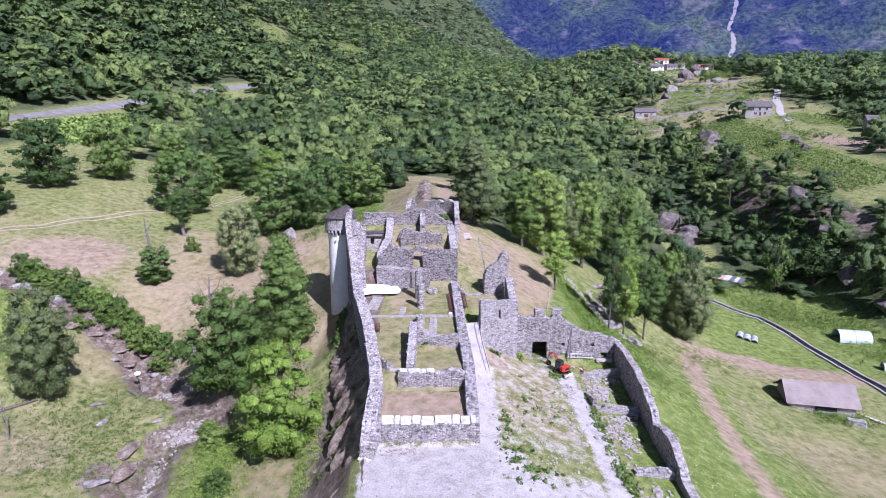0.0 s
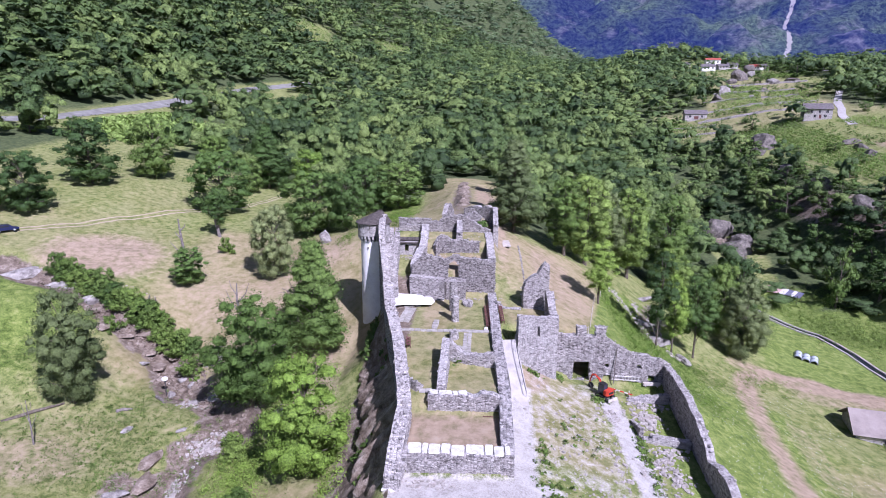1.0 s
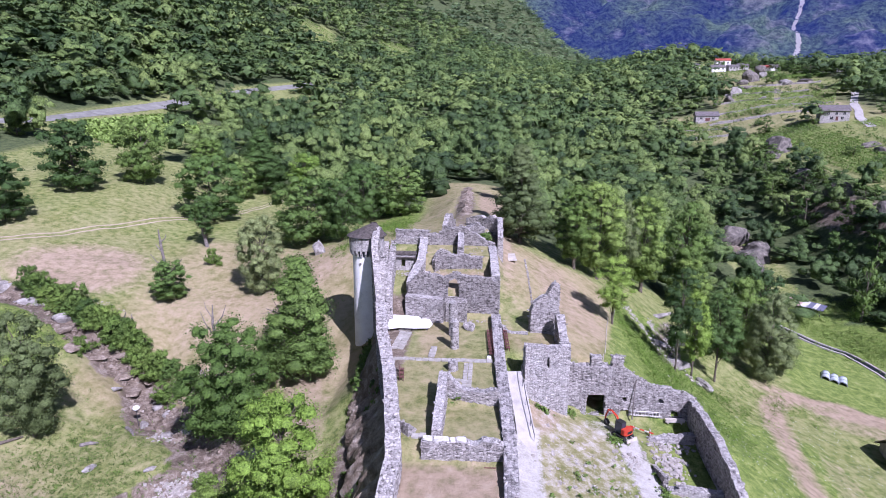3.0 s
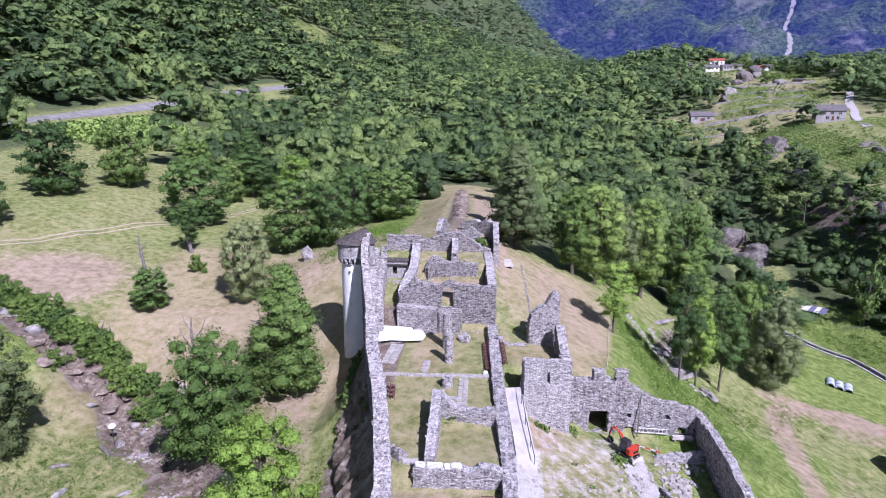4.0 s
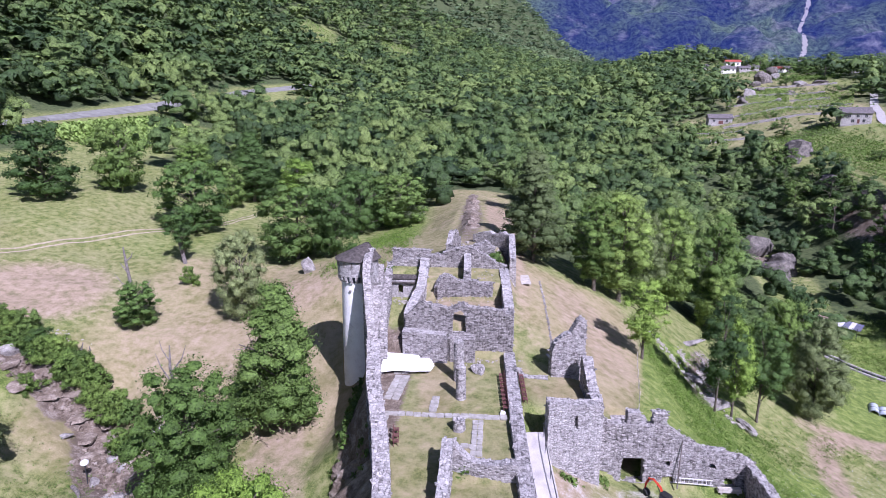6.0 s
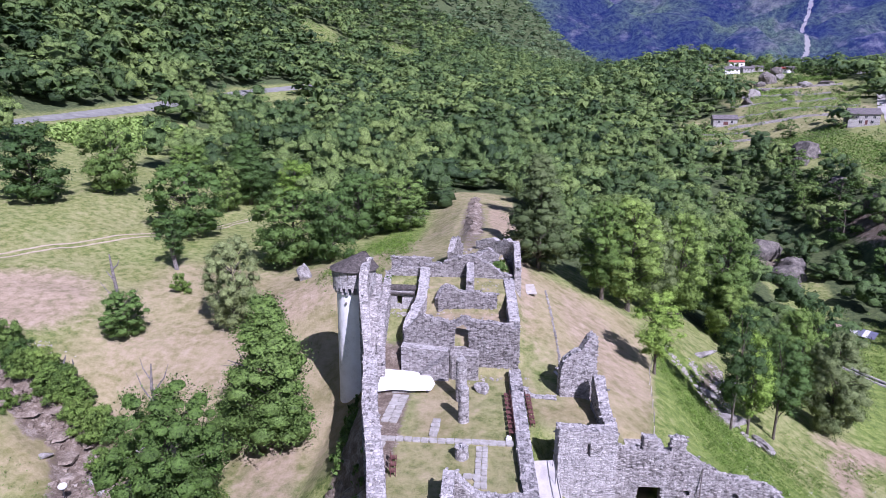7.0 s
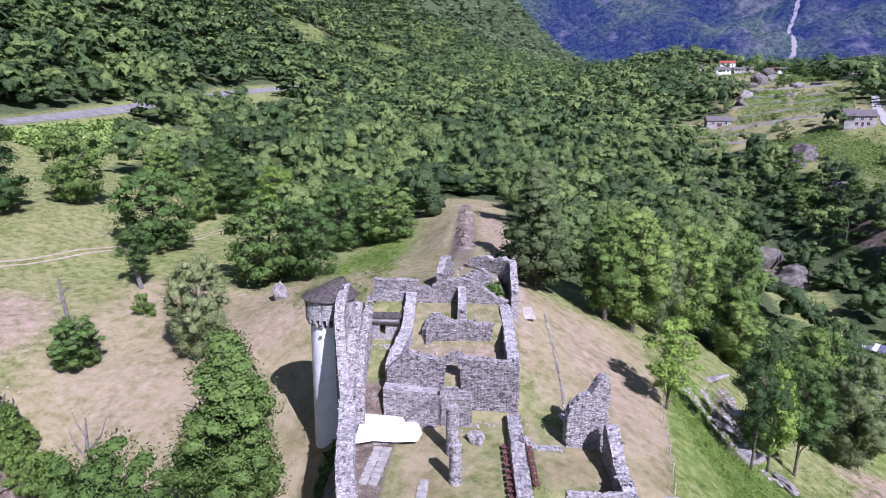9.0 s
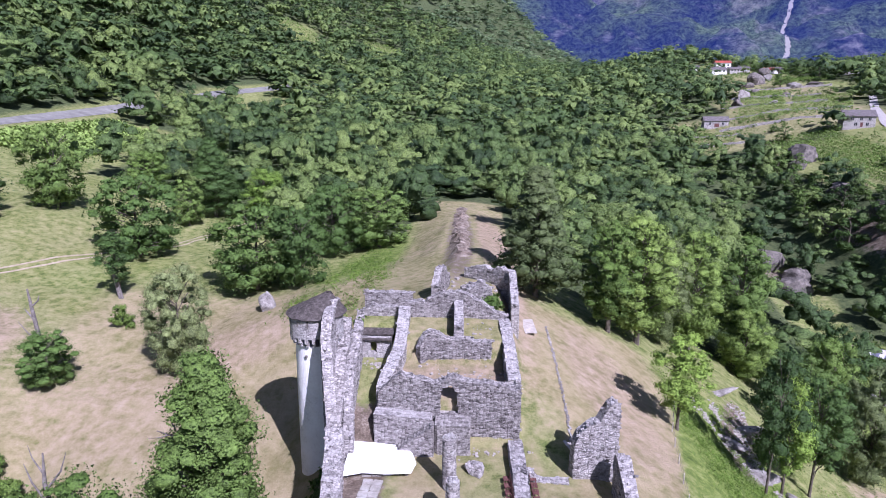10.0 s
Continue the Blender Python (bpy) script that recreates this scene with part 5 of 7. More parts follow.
# ---------- woods ----------
def low_tree(seed, style, tufts, size, lobes, swell, hem):
    """A simpler tree for the woods, 9 m wide and 13 m high."""
    rng = np.random.default_rng(seed)
    shape = [(x * 12, y * 12, 1.0 + z * 11.3, r * swell, 0.85) for x, y, z, r, f in crown_lobes(rng, style, lobes - 1)] + [(0, 0, 6.5, 3.0, 1.4)]
    lv, lf, ln = leaves(rng, shape, tufts, size, (0, 0, 5.5), 0.4, -0.3, 0.5)
    cv, cf, cn = cores(rng, shape, 0.8, hem, (0, 0, 5.5), 0.5)
    return np.concatenate([lv, cv]), np.concatenate([lf, cf + len(lv)]), np.concatenate([ln, cn])


def forest(name, places, patterns, label, material):
    """Many trees in one mesh. places: rows of x, y, foot, height, width."""
    rng = np.random.default_rng(77)
    vs, fs, ns, tint, k = [], [], [], [], 0
    for i, (x, y, z, h, w) in enumerate(places):
        v, f, nn = patterns[rng.integers(len(patterns))]
        a = rng.uniform(0, 6.283)
        c, s = math.cos(a), math.sin(a)
        vs.append(np.stack([(v[:, 0] * c - v[:, 1] * s) * w / 10 + x, (v[:, 0] * s + v[:, 1] * c) * w / 10 + y, v[:, 2] * h / 13 + z], -1))
        ns.append(np.stack([nn[:, 0] * c - nn[:, 1] * s, nn[:, 0] * s + nn[:, 1] * c, nn[:, 2]], -1))
        fs.append(f + k)
        tint.append(np.full(len(v), rng.uniform(0, 1)))
        k += len(v)
    me = mesh_of(name, np.concatenate(vs), np.concatenate(fs), material, False, np.concatenate(ns))
    me.attributes.new("tint", "FLOAT", "POINT").data.foreach_set("value", np.concatenate(tint).astype(np.float32))
    return tagged(new(name, me), label, "forest", kind="stuff")


def sow(rng, x0, x1, y0, y1, gap):
    xs, ys = np.arange(x0, x1, gap), np.arange(y0, y1, gap)
    px, py = np.meshgrid(xs, ys)
    px = (px + rng.uniform(-0.36, 0.36, px.shape) * gap).ravel()
    py = (py + rng.uniform(-0.36, 0.36, py.shape) * gap).ravel()
    keep = (open_ground(px, py) < 0.45) & (np.abs(px) < 0.78 * py + 16)
    return px[keep], py[keep]


rng = np.random.default_rng(12)
px, py = sow(rng, -205, 330, 100, 345, 10.4)
gorge = (px > 82) & (py < 330)
high = rng.uniform(6.5, 19.5, px.size) * np.where(gorge, 0.78, 1.0)
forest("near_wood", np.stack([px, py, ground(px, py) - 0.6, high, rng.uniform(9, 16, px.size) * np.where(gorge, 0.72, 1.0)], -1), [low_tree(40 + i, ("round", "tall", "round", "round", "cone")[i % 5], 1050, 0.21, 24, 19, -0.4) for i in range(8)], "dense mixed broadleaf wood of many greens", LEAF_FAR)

px, py = sow(rng, -600, 600, 80, 900, 12.0)
keep = (py > 345) | (px < -205) | (px > 330)
px, py = px[keep], py[keep]
hx, hy = sow(rng, -300, -140, 200, 520, 11)
keep = distance_to(ROAD, hx, hy) > 13
px, py = np.concatenate([px, hx[keep]]), np.concatenate([py, hy[keep]])
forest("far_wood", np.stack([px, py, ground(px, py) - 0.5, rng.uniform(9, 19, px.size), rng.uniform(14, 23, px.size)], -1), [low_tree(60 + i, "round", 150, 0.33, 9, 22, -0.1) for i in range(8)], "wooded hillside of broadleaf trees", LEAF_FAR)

px, py = sow(rng, -1400, 1100, 900, 1700, 25)
keep = np.abs(px) < 0.78 * py
px, py = px[keep], py[keep]
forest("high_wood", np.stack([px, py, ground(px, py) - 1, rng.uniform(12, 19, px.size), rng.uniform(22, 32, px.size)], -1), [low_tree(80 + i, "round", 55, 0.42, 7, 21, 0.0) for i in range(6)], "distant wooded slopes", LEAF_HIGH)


# ---------- things in the castle ----------
def at(x, y, up=0.0):
    return Vector((x, y, float(ground(x, y)) + up))


def local(parent, name, shape, material, label=""):
    """A part given in its thing's own coordinates."""
    return attach(name, shape.mesh(name, material), parent, label)


def pillar(x, y, r, high, label, seed):
    p = empty("pillar", at(x, y, -0.1), label=label, category="pillar", group="pillars in the courtyard")
    verts, faces = [], []
    sides, rows = 20, max(4, int(high / 0.28))
    for j in range(rows + 1):
        z = high * j / rows
        for i in range(sides):
            a = 6.28319 * i / sides
            rr = r * (1 - 0.06 * j / rows) + 0.07 * noise.noise(Vector((math.cos(a) * 2.2, math.sin(a) * 2.2 + seed, z * 2.5)))
            verts.append((rr * math.cos(a), rr * math.sin(a), z + (0.12 * noise.noise(Vector((a, seed, 3))) if j == rows else 0)))
    for j in range(rows):
        for i in range(sides):
            a, b = j * sides + i, j * sides + (i + 1) % sides
            faces.append((a, b, b + sides, a + sides))
    faces.append(tuple(range(rows * sides, (rows + 1) * sides)))
    attach("shaft", loose_mesh("shaft", verts, faces, STONE), p)
    top = Shape()
    rnd = random.Random(seed)
    for i in range(14):
        a = rnd.uniform(0, 6.28)
        q = rnd.uniform(0, r * 0.8)
        top.stone((q * math.cos(a), q * math.sin(a), high + rnd.uniform(-0.05, 0.1)), rnd.uniform(0.2, 0.42), rnd)
    local(p, "cap_stones", top, STONE_PALE, "loose pale stones on the broken top")
    return p


pillar(-3.9, 83.3, 0.55, 3.7, "round rubble pillar standing in the grassy court", 1)
pillar(-4.4, 87.4, 0.6, 4.7, "taller round rubble pillar before the stair", 2)
pillar(-3.7, 77.6, 0.62, 1.2, "stump of a round pillar on the foundation line", 3)


def foundation(name, x0, y0, x1, y1, wide, label, seed, high=0.16):
    """A strip of flat stones almost flush with the grass."""
    rnd = random.Random(seed)
    f = empty(name, at((x0 + x1) / 2, (y0 + y1) / 2), label=label, category="foundation")
    d = Vector((x1 - x0, y1 - y0, 0))
    n = max(1, round(d.length / 0.8))
    yaw = math.degrees(math.atan2(d.y, d.x))
    rows = max(1, round(wide / 0.7))
    for i in range(n):
        for j in range(rows):
            c = Vector((x0, y0, 0)) + d * ((i + 0.5) / n)
            side = Vector((-d.y, d.x, 0)).normalized()
            c += side * ((j + 0.5) / rows - 0.5) * wide
            g = at(c.x, c.y, high / 2 - 0.03 + rnd.uniform(-0.02, 0.04)) - f.location
            s = Shape().box((d.length / n * rnd.uniform(0.9, 1.0), wide / rows * rnd.uniform(0.85, 1.0), high), pose(*g, rnd.uniform(-2, 2), rnd.uniform(-2, 2), yaw + rnd.uniform(-5, 5)), 0.08)
            local(f, "flat_stone", s, PAVING)
    return f


foundation("foundation", -11.6, 79.7, 1.0, 79.9, 0.75, "strip of flat foundation stones across the grassy court", 1)
foundation("foundation", -6.6, 80.4, -6.5, 83.4, 0.9, "short strip of flat foundation stones", 2)
foundation("foundation", -11.2, 82.4, -10.8, 87.8, 1.7, "patch of pale paving stones in the grass", 3)
foundation("foundation", -12.0, 88.6, -9.4, 88.9, 0.9, "worn paving beside the white cover", 4)
foundation("foundation", -1.9, 73.6, -1.9, 79.2, 1.1, "paved strip inside the small room", 5)
foundation("foundation", -3.4, 75.0, -1.9, 75.0, 0.7, "short threshold of flat stones", 6)
foundation("foundation", -11.9, 77.0, -11.2, 79.2, 1.0, "broken paving against the west wall", 7)
foundation("foundation", -6.8, 64.6, -5.4, 64.6, 0.9, "threshold slabs into the front room", 8)


def white_cover():
    t = empty("white_cover", (-10.6, 90.0, -0.15), label="flat white weatherproof cover over an excavation", category="cover")
    ring = [(-2.9, -2.5), (-1.2, -1.95), (0.8, -2.0), (2.9, -1.75), (3.2, -0.4), (2.7, 1.0), (1.6, 2.1), (-0.6, 2.4), (-3.1, 2.5)]
    n = len(ring)
    top = [(x, y, 0.95 + 0.1 * (y + 2.5) / 4 + 0.03 * math.sin(3 * x)) for x, y in ring]
    low = [(x, y, z - 0.14) for x, y, z in top]
    s = Shape().put(top + low, [tuple(range(n)), tuple(reversed(range(n, 2 * n)))] + [(i, i + n, (i + 1) % n + n, (i + 1) % n) for i in range(n)])
    local(t, "sheet", s, WHITE_SHEET)
    for x, y in ((-2.6, -1.9), (2.5, -1.3), (-2.8, 1.4), (1.4, 0.9), (0, -1.6)):
        local(t, "prop", Shape().box((0.25, 0.25, 0.95), pose(x, y, 0.42), 0.03), STONE)
    return t


white_cover()


def bench(x, y, yaw, up=0.0):
    b = empty("bench", at(x, y, up), label="red-brown wooden seat in a row along the wall", category="bench", group="seats along the east wall")
    b.rotation_euler.z = radians(yaw)
    for i in range(4):
        local(b, "slat", Shape().box((0.62, 0.11, 0.035), pose(0, -0.2 + i * 0.13, 0.45), 0.01), PLANK)
    for i in range(3):
        local(b, "back_slat", Shape().box((0.62, 0.03, 0.1), pose(0, 0.27 + i * 0.02, 0.58 + i * 0.13, -8), 0.008), PLANK)
    for sx in (-0.26, 0.26):
        for sy in (-0.2, 0.22):
            local(b, "leg", Shape().box((0.06, 0.06, 0.44), pose(sx, sy, 0.22), 0.01), PLANK)
    return b


first = bench(0.35, 88.2, -86)
for i in range(1, 9):
    y = 88.2 - i * 0.86
    m = pose(*at(0.35 + i * 0.055, y), 0, 0, -86)
    copy_thing(first, m)
for i in range(8):
    y = 89.0 - i * 0.82
    copy_thing(first, pose(*at(2.5 + i * 0.05, y), 0, 0, 92))
for i in range(3):
    copy_thing(first, pose(*at(-9.6 + i * 0.12, 76.5 - i * 0.9), 0, 0, 98))


def boulder(x, y, size, label, seed, material=None, name="boulder", flat=0.7, sink=0.25, group="", heading=None):
    bm = bmesh.new()
    bmesh.ops.create_icosphere(bm, subdivisions=3, radius=1)
    rnd = random.Random(seed)
    sx, sy, sz = size[0] / 2, size[1] / 2, size[2] / 2
    turn = rnd.uniform(0, 3.14)
    cuts = [(Vector((rnd.gauss(0, 1), rnd.gauss(0, 1), rnd.gauss(0.2, 0.8))).normalized(), rnd.uniform(0.6, 0.9)) for i in range(9)]
    for v in bm.verts:
        d = v.co.copy()
        o = Vector((seed * 1.7, 0, 0))
        k = 1 + 0.35 * noise.noise(d * 1.2 + o) + 0.35 * abs(noise.noise(d * 2.4 + o)) + 0.16 * noise.noise(d * 5 + o)
        for c in cuts:
            k = min(k, c[1] / max(0.05, d.dot(c[0])) if d.dot(c[0]) > 0 else k)
        v.co = Vector((d.x * sx, d.y * sy, d.z * sz)) * k
    me = bpy.data.meshes.new(name)
    bm.to_mesh(me)
    bm.free()
    me.materials.append(material or PALE_ROCK)
    ob = new(name, me)
    ob.matrix_basis = pose(*at(x, y, sz * (1 - 2 * sink)), 0, 0, math.degrees(turn) if heading is None else heading)
    return tagged(ob, label, "rock", group)


boulder(-2.2, 89.6, (1.5, 2.0, 1.1), "weathered grey block of rock lying in the court", 4, STONE, sink=0.15)
boulder(0.55, 80.6, (0.7, 0.7, 0.55), "small round pale stone by the wall", 6, COPING)

# little vault at the end of the west passage
vault = empty("vault", (-13.4, 104.5, 4.4), label="small stone vault with a slab roof and arched niche", category="vault")
stone_wall("face", [(-15.3, 103.2), (-11.5, 103.3)], 0.6, 4.0, [(0, 6.9), (1, 6.9)], STONE_PALE, "niche front", openings=[(1.45, 2.15, 5.15, 6.35, True)], ragged=0.03, seed=50, crest=False, cell=0.35, parent=vault)
bpy.data.objects["face"].matrix_parent_inverse = Matrix.Translation((13.4, -104.5, -4.4))
local(vault, "roof_slab", Shape().box((4.1, 3.6, 0.16), pose(0, 0.45, 2.95, 9), 0.05), SLAB, "broad grey roof slab")
local(vault, "eave", Shape().box((3.9, 0.5, 0.1), pose(0, -1.65, 2.3, 6), 0.03), SLAB)
local(vault, "back_fill", Shape().box((3.7, 2.2, 2.6), pose(0, 0.75, 1.2)), STONE)

# timber gate and footbridge at the head of the ramp
gate = empty("gate", at(3.35, 78.3), label="pale wooden gate with two rails across the ramp head", category="gate")
for sx in (-0.85, 0.85):
    local(gate, "post", Shape().box((0.12, 0.12, 1.1), pose(sx, 0, 0.55), 0.01), TIMBER)
for z in (0.35, 0.85):
    local(gate, "rail", Shape().box((1.75, 0.06, 0.16), pose(0, 0, z), 0.01), TIMBER)
local(gate, "stile", Shape().box((0.3, 0.07, 0.8), pose(0.05, -0.02, 0.55), 0.01), TIMBER)

ramp_line = [(3.5, 78.0), (4.0, 75), (4.5, 71.5), (4.8, 68)]
verts, faces = [], []
marks, length = along(ramp_line, 0.8)
for s, p, q in marks:
    z = float(np.interp(s, (0, length), (-0.25, -4.35)))
    for side in (-0.95, 0.95):
        verts += [(p.x + q.x * side, p.y + q.y * side, z), (p.x + q.x * side, p.y + q.y * side, z - 2.2)]
for i in range(len(marks) - 1):
    a = i * 4
    faces += [(a, a + 2, a + 6, a + 4), (a + 1, a, a + 4, a + 5), (a + 2, a + 3, a + 7, a + 6)]
faces += [(0, 1, 3, 2), (len(verts) - 4, len(verts) - 2, len(verts) - 1, len(verts) - 3)]
tagged(new("ramp", loose_mesh("ramp", verts, faces, CONCRETE)), "pale concrete ramp climbing along the wall to the gate", "ramp", kind="structure")
STEEL = patchy("dark_steel", [(0.03, 0.03, 0.032), (0.06, 0.06, 0.065)], 0.5, 0.05, 0.45)
rail = empty("handrail", (4.4, 77.0, -0.4), label="thin dark steel handrail bending along the ramp", category="handrail")
line = [Vector((4.35, 77.6, 0.65)), Vector((4.45, 76, 0.05)), Vector((4.75, 73.5, -1.1)), Vector((5.15, 71, -2.3)), Vector((5.45, 69.2, -3.1))]
local(rail, "bar", Shape().tube([p - rail.location for p in line], [0.045] * 5, 6), STEEL)
for p in line:
    q = p - rail.location
    local(rail, "post", Shape().tube([q - Vector((0, 0, 1.25)), q], [0.03, 0.03], 6), STEEL)

# boardwalk before the upper ruin
walkway = empty("boardwalk", at(4.0, 115.2, 0.05), label="short pale timber boardwalk beside the hall wall", category="boardwalk")
walkway.rotation_euler.z = radians(4)
for i in range(16):
    local(walkway, "board", Shape().box((1.5, 0.24, 0.06), pose(0, -2.1 + i * 0.27, 0.16 + 0.01 * i), 0.01), TIMBER)
for sx in (-0.55, 0.55):
    local(walkway, "bearer", Shape().box((0.12, 4.4, 0.14), pose(sx, 0, 0.12, 1)), TIMBER)

# row of edging stones along the upper path
edging = Shape()
rnd = random.Random(21)
for i in range(150):
    f = i / 149
    x, y = 6.6 + 0.12 * math.sin(f * 5) + rnd.uniform(-0.12, 0.12), 93 + 25 * f
    edging.stone(at(x, y, 0.06), rnd.uniform(0.14, 0.3), rnd)
tagged(new("stone_edging", edging.mesh("stone_edging", PALE_ROCK)), "row of small pale edging stones beside the path", "edging", kind="stuff")

# planks leaning by the gate tower
for i, (px_, py_, tilt) in enumerate(((6.4, 93.0, 28), (7.0, 93.4, 24))):
    pl = new("plank", Shape().box((0.28, 2.4, 0.07), pose(0, 0, 0), 0.01).mesh("plank", TIMBER))
    pl.matrix_basis = pose(*at(px_, py_, 0.35), 12, 0, tilt)
    tagged(pl, "grey weathered plank lying by the gate tower", "plank")

# steps beside the front wall, sacks and loose blocks
front_steps = empty("steps", at(-7.4, 55.4), label="worn stone steps climbing beside the front wall", category="steps")
for i in range(6):
    h = 0.5 + i * 0.26
    local(front_steps, "step", Shape().box((1.15, 0.5, h), pose(-0.15 + 0.04 * i, -3.0 + i * 0.52, h / 2 - 0.35, 0, 0, 3), 0.05), STONE)
rnd = random.Random(31)
for i in range(7):
    boulder(-8.4 + rnd.uniform(-0.35, 0.35), 53.6 + rnd.uniform(-1.6, 1.0), (rnd.uniform(0.4, 0.8), rnd.uniform(0.4, 0.7), rnd.uniform(0.35, 0.6)), "white lime-splashed block beside the steps", 60 + i, COPING, "block", sink=0.2, group="white blocks by the steps")


def scatter(name, spots, label, material, seed, flat=0.65):
    """Loose stones: spots are (x, y, radius x, radius y, number, smallest, largest)."""
    rnd = random.Random(seed)
    heap = Shape()
    for cx, cy, rx, ry, n, a, b in spots:
        for i in range(n):
            u, v = rnd.gauss(0, 0.5), rnd.gauss(0, 0.5)
            x, y = cx + u * rx, cy + v * ry
            s = a + (b - a) * rnd.random() ** 2
            heap.stone(at(x, y, s * 0.12), s, rnd, flat)
    return tagged(new(name, heap.mesh(name, material)), label, "rubble", kind="stuff")


scatter("rubble", [(21.0, 73.5, 1.9, 3.6, 210, 0.14, 0.6), (20.8, 63.5, 2.2, 4.5, 230, 0.14, 0.6), (22.3, 66.6, 1.6, 1.6, 60, 0.2, 0.5), (22.0, 51.5, 2.0, 2.5, 90, 0.2, 0.6), (21.5, 77.0, 2.4, 0.8, 70, 0.2, 0.5)],
        "heaps of pale rubble stones inside the outer yard", RUBBLE, 41)
scatter("loose_stones", [(9.5, 66, 4.5, 8, 130, 0.1, 0.4), (12, 56, 5, 5, 160, 0.08, 0.32), (3, 49, 8, 5, 140, 0.05, 0.2), (15.5, 62, 1.2, 6, 90, 0.1, 0.45), (16, 72.5, 1.5, 2, 40, 0.15, 0.6), (-4.5, 53.3, 2.6, 0.6, 60, 0.12, 0.4)],
        "pale stones strewn over the gravelly slope", RUBBLE, 42)
scatter("loose_stones", [(-4, 92.2, 5, 0.8, 60, 0.1, 0.4), (-2.0, 97.8, 4, 1.6, 60, 0.08, 0.3), (-7, 98, 2.5, 2.2, 40, 0.1, 0.35), (-2, 104, 2, 2, 30, 0.08, 0.3), (-13, 101.6, 1.4, 0.8, 40, 0.1, 0.4), (-3, 115, 4, 4, 120, 0.12, 0.6)],
        "fallen stones on the ruin floors", RUBBLE, 43)


# ---------- excavator ----------
def excavator():
    red = patchy("red_orange_paint", [(0.38, 0.04, 0.022), (0.5, 0.06, 0.03)], 0.8, 0.1, 0.4, 0.1)
    black = patchy("black_rubber", [(0.012, 0.012, 0.013), (0.03, 0.03, 0.03)], 0.4, 0.05, 0.7)
    glass = bpy.data.materials.new("cab_glass")
    glass.use_nodes = True
    g = glass.node_tree.nodes["Principled BSDF"]
    g.inputs["Base Color"].default_value, g.inputs["Roughness"].default_value = (0.03, 0.04, 0.06, 1), 0.08
    ex = empty("excavator", at(16.4, 77.2, 0.02), label="red and black compact excavator on rubber tracks", category="excavator")
    ex.rotation_euler.z = radians(128)
    ex.scale = (0.88, 0.88, 0.88)
    for sy in (-0.78, 0.78):
        pts = [(-1.15, 0.3), (-1.0, 0.06), (1.0, 0.06), (1.15, 0.3), (1.0, 0.56), (-1.0, 0.56)]
        n = len(pts)
        v = [(x, sy - 0.2, z) for x, z in pts] + [(x, sy + 0.2, z) for x, z in pts]
        s = Shape().put(v, [tuple(range(n)), tuple(reversed(range(n, 2 * n)))] + [((i + 1) % n, i, i + n, (i + 1) % n + n) for i in range(n)])
        for i in range(14):
            s.box((0.05, 0.42, 0.05), pose(-0.95 + i * 0.146, sy, 0.58))
        local(ex, "track", s, black)
        for x in (-0.95, -0.3, 0.3, 0.95):
            local(ex, "roller", Shape().tube([(x, sy - 0.23, 0.3), (x, sy + 0.23, 0.3)], [0.17, 0.17], 12), black)
    local(ex, "undercarriage", Shape().box((1.3, 1.2, 0.35), pose(0, 0, 0.5), 0.1), black)
    local(ex, "dozer_blade", Shape().box((0.12, 1.95, 0.42), pose(-1.55, 0, 0.3, 0, 8), 0.03).box((0.6, 0.12, 0.12), pose(-1.25, 0.45, 0.35)).box((0.6, 0.12, 0.12), pose(-1.25, -0.45, 0.35)), TIMBER, "dusty grey dozer blade")
    local(ex, "turntable", Shape().tube([(0, 0, 0.65), (0, 0, 0.8)], [0.5, 0.5], 20), black)
    body = Shape().box((1.05, 1.7, 0.75), pose(-0.62, 0, 1.2), 0.28, 0.94).box((1.2, 0.6, 0.45), pose(0.25, -0.5, 1.03), 0.1)
    hood = local(ex, "engine_hood", body, red, "red rounded engine cover")
    local(hood, "grille", Shape().box((0.03, 0.9, 0.35), pose(-1.16, 0, 1.2)), black)
    cab = local(ex, "cab", Shape().box((1.15, 0.95, 1.35), pose(0.2, 0.32, 1.62), 0.12, 0.9), glass, "dark glazed cab")
    local(cab, "cab_roof", Shape().box((1.15, 0.98, 0.1), pose(0.2, 0.32, 2.34), 0.12, 0.9), black)
    for sx, sy in ((-0.32, -0.12), (0.72, -0.12), (-0.32, 0.76), (0.72, 0.76)):
        local(cab, "cab_post", Shape().box((0.07, 0.07, 1.36), pose(sx * 0.97 + 0.01, sy, 1.63), 0.01, 0.95), black)
    boom = Shape()
    path = [(0.75, -0.3, 1.15), (1.35, -0.3, 2.3), (2.3, -0.3, 2.75), (3.0, -0.3, 2.45)]
    boom.tube(path, [0.17, 0.19, 0.16, 0.12], 4)
    b = local(ex, "boom", boom, red)
    local(ex, "dipper", Shape().tube([(2.85, -0.3, 2.62), (3.25, -0.3, 1.7), (3.35, -0.3, 1.05)], [0.12, 0.13, 0.09], 4), red)
    local(b, "hydraulic_ram", Shape().tube([(1.0, -0.3, 1.2), (1.85, -0.3, 2.35)], [0.06, 0.05], 8), STEEL)
    bucket = Shape()
    prof = [(3.35, 1.05), (3.0, 0.95), (2.75, 0.6), (2.85, 0.3), (3.2, 0.25)]
    n = len(prof)
    bucket.put([(x, -0.62, z) for x, z in prof] + [(x, 0.02, z) for x, z in prof], [(i, i + 1, i + 1 + n, i + n) for i in range(n - 1)] + [tuple(range(n)), tuple(reversed(range(n, 2 * n)))])
    local(ex, "bucket", bucket, black, "dark digging bucket")
    return ex


excavator()

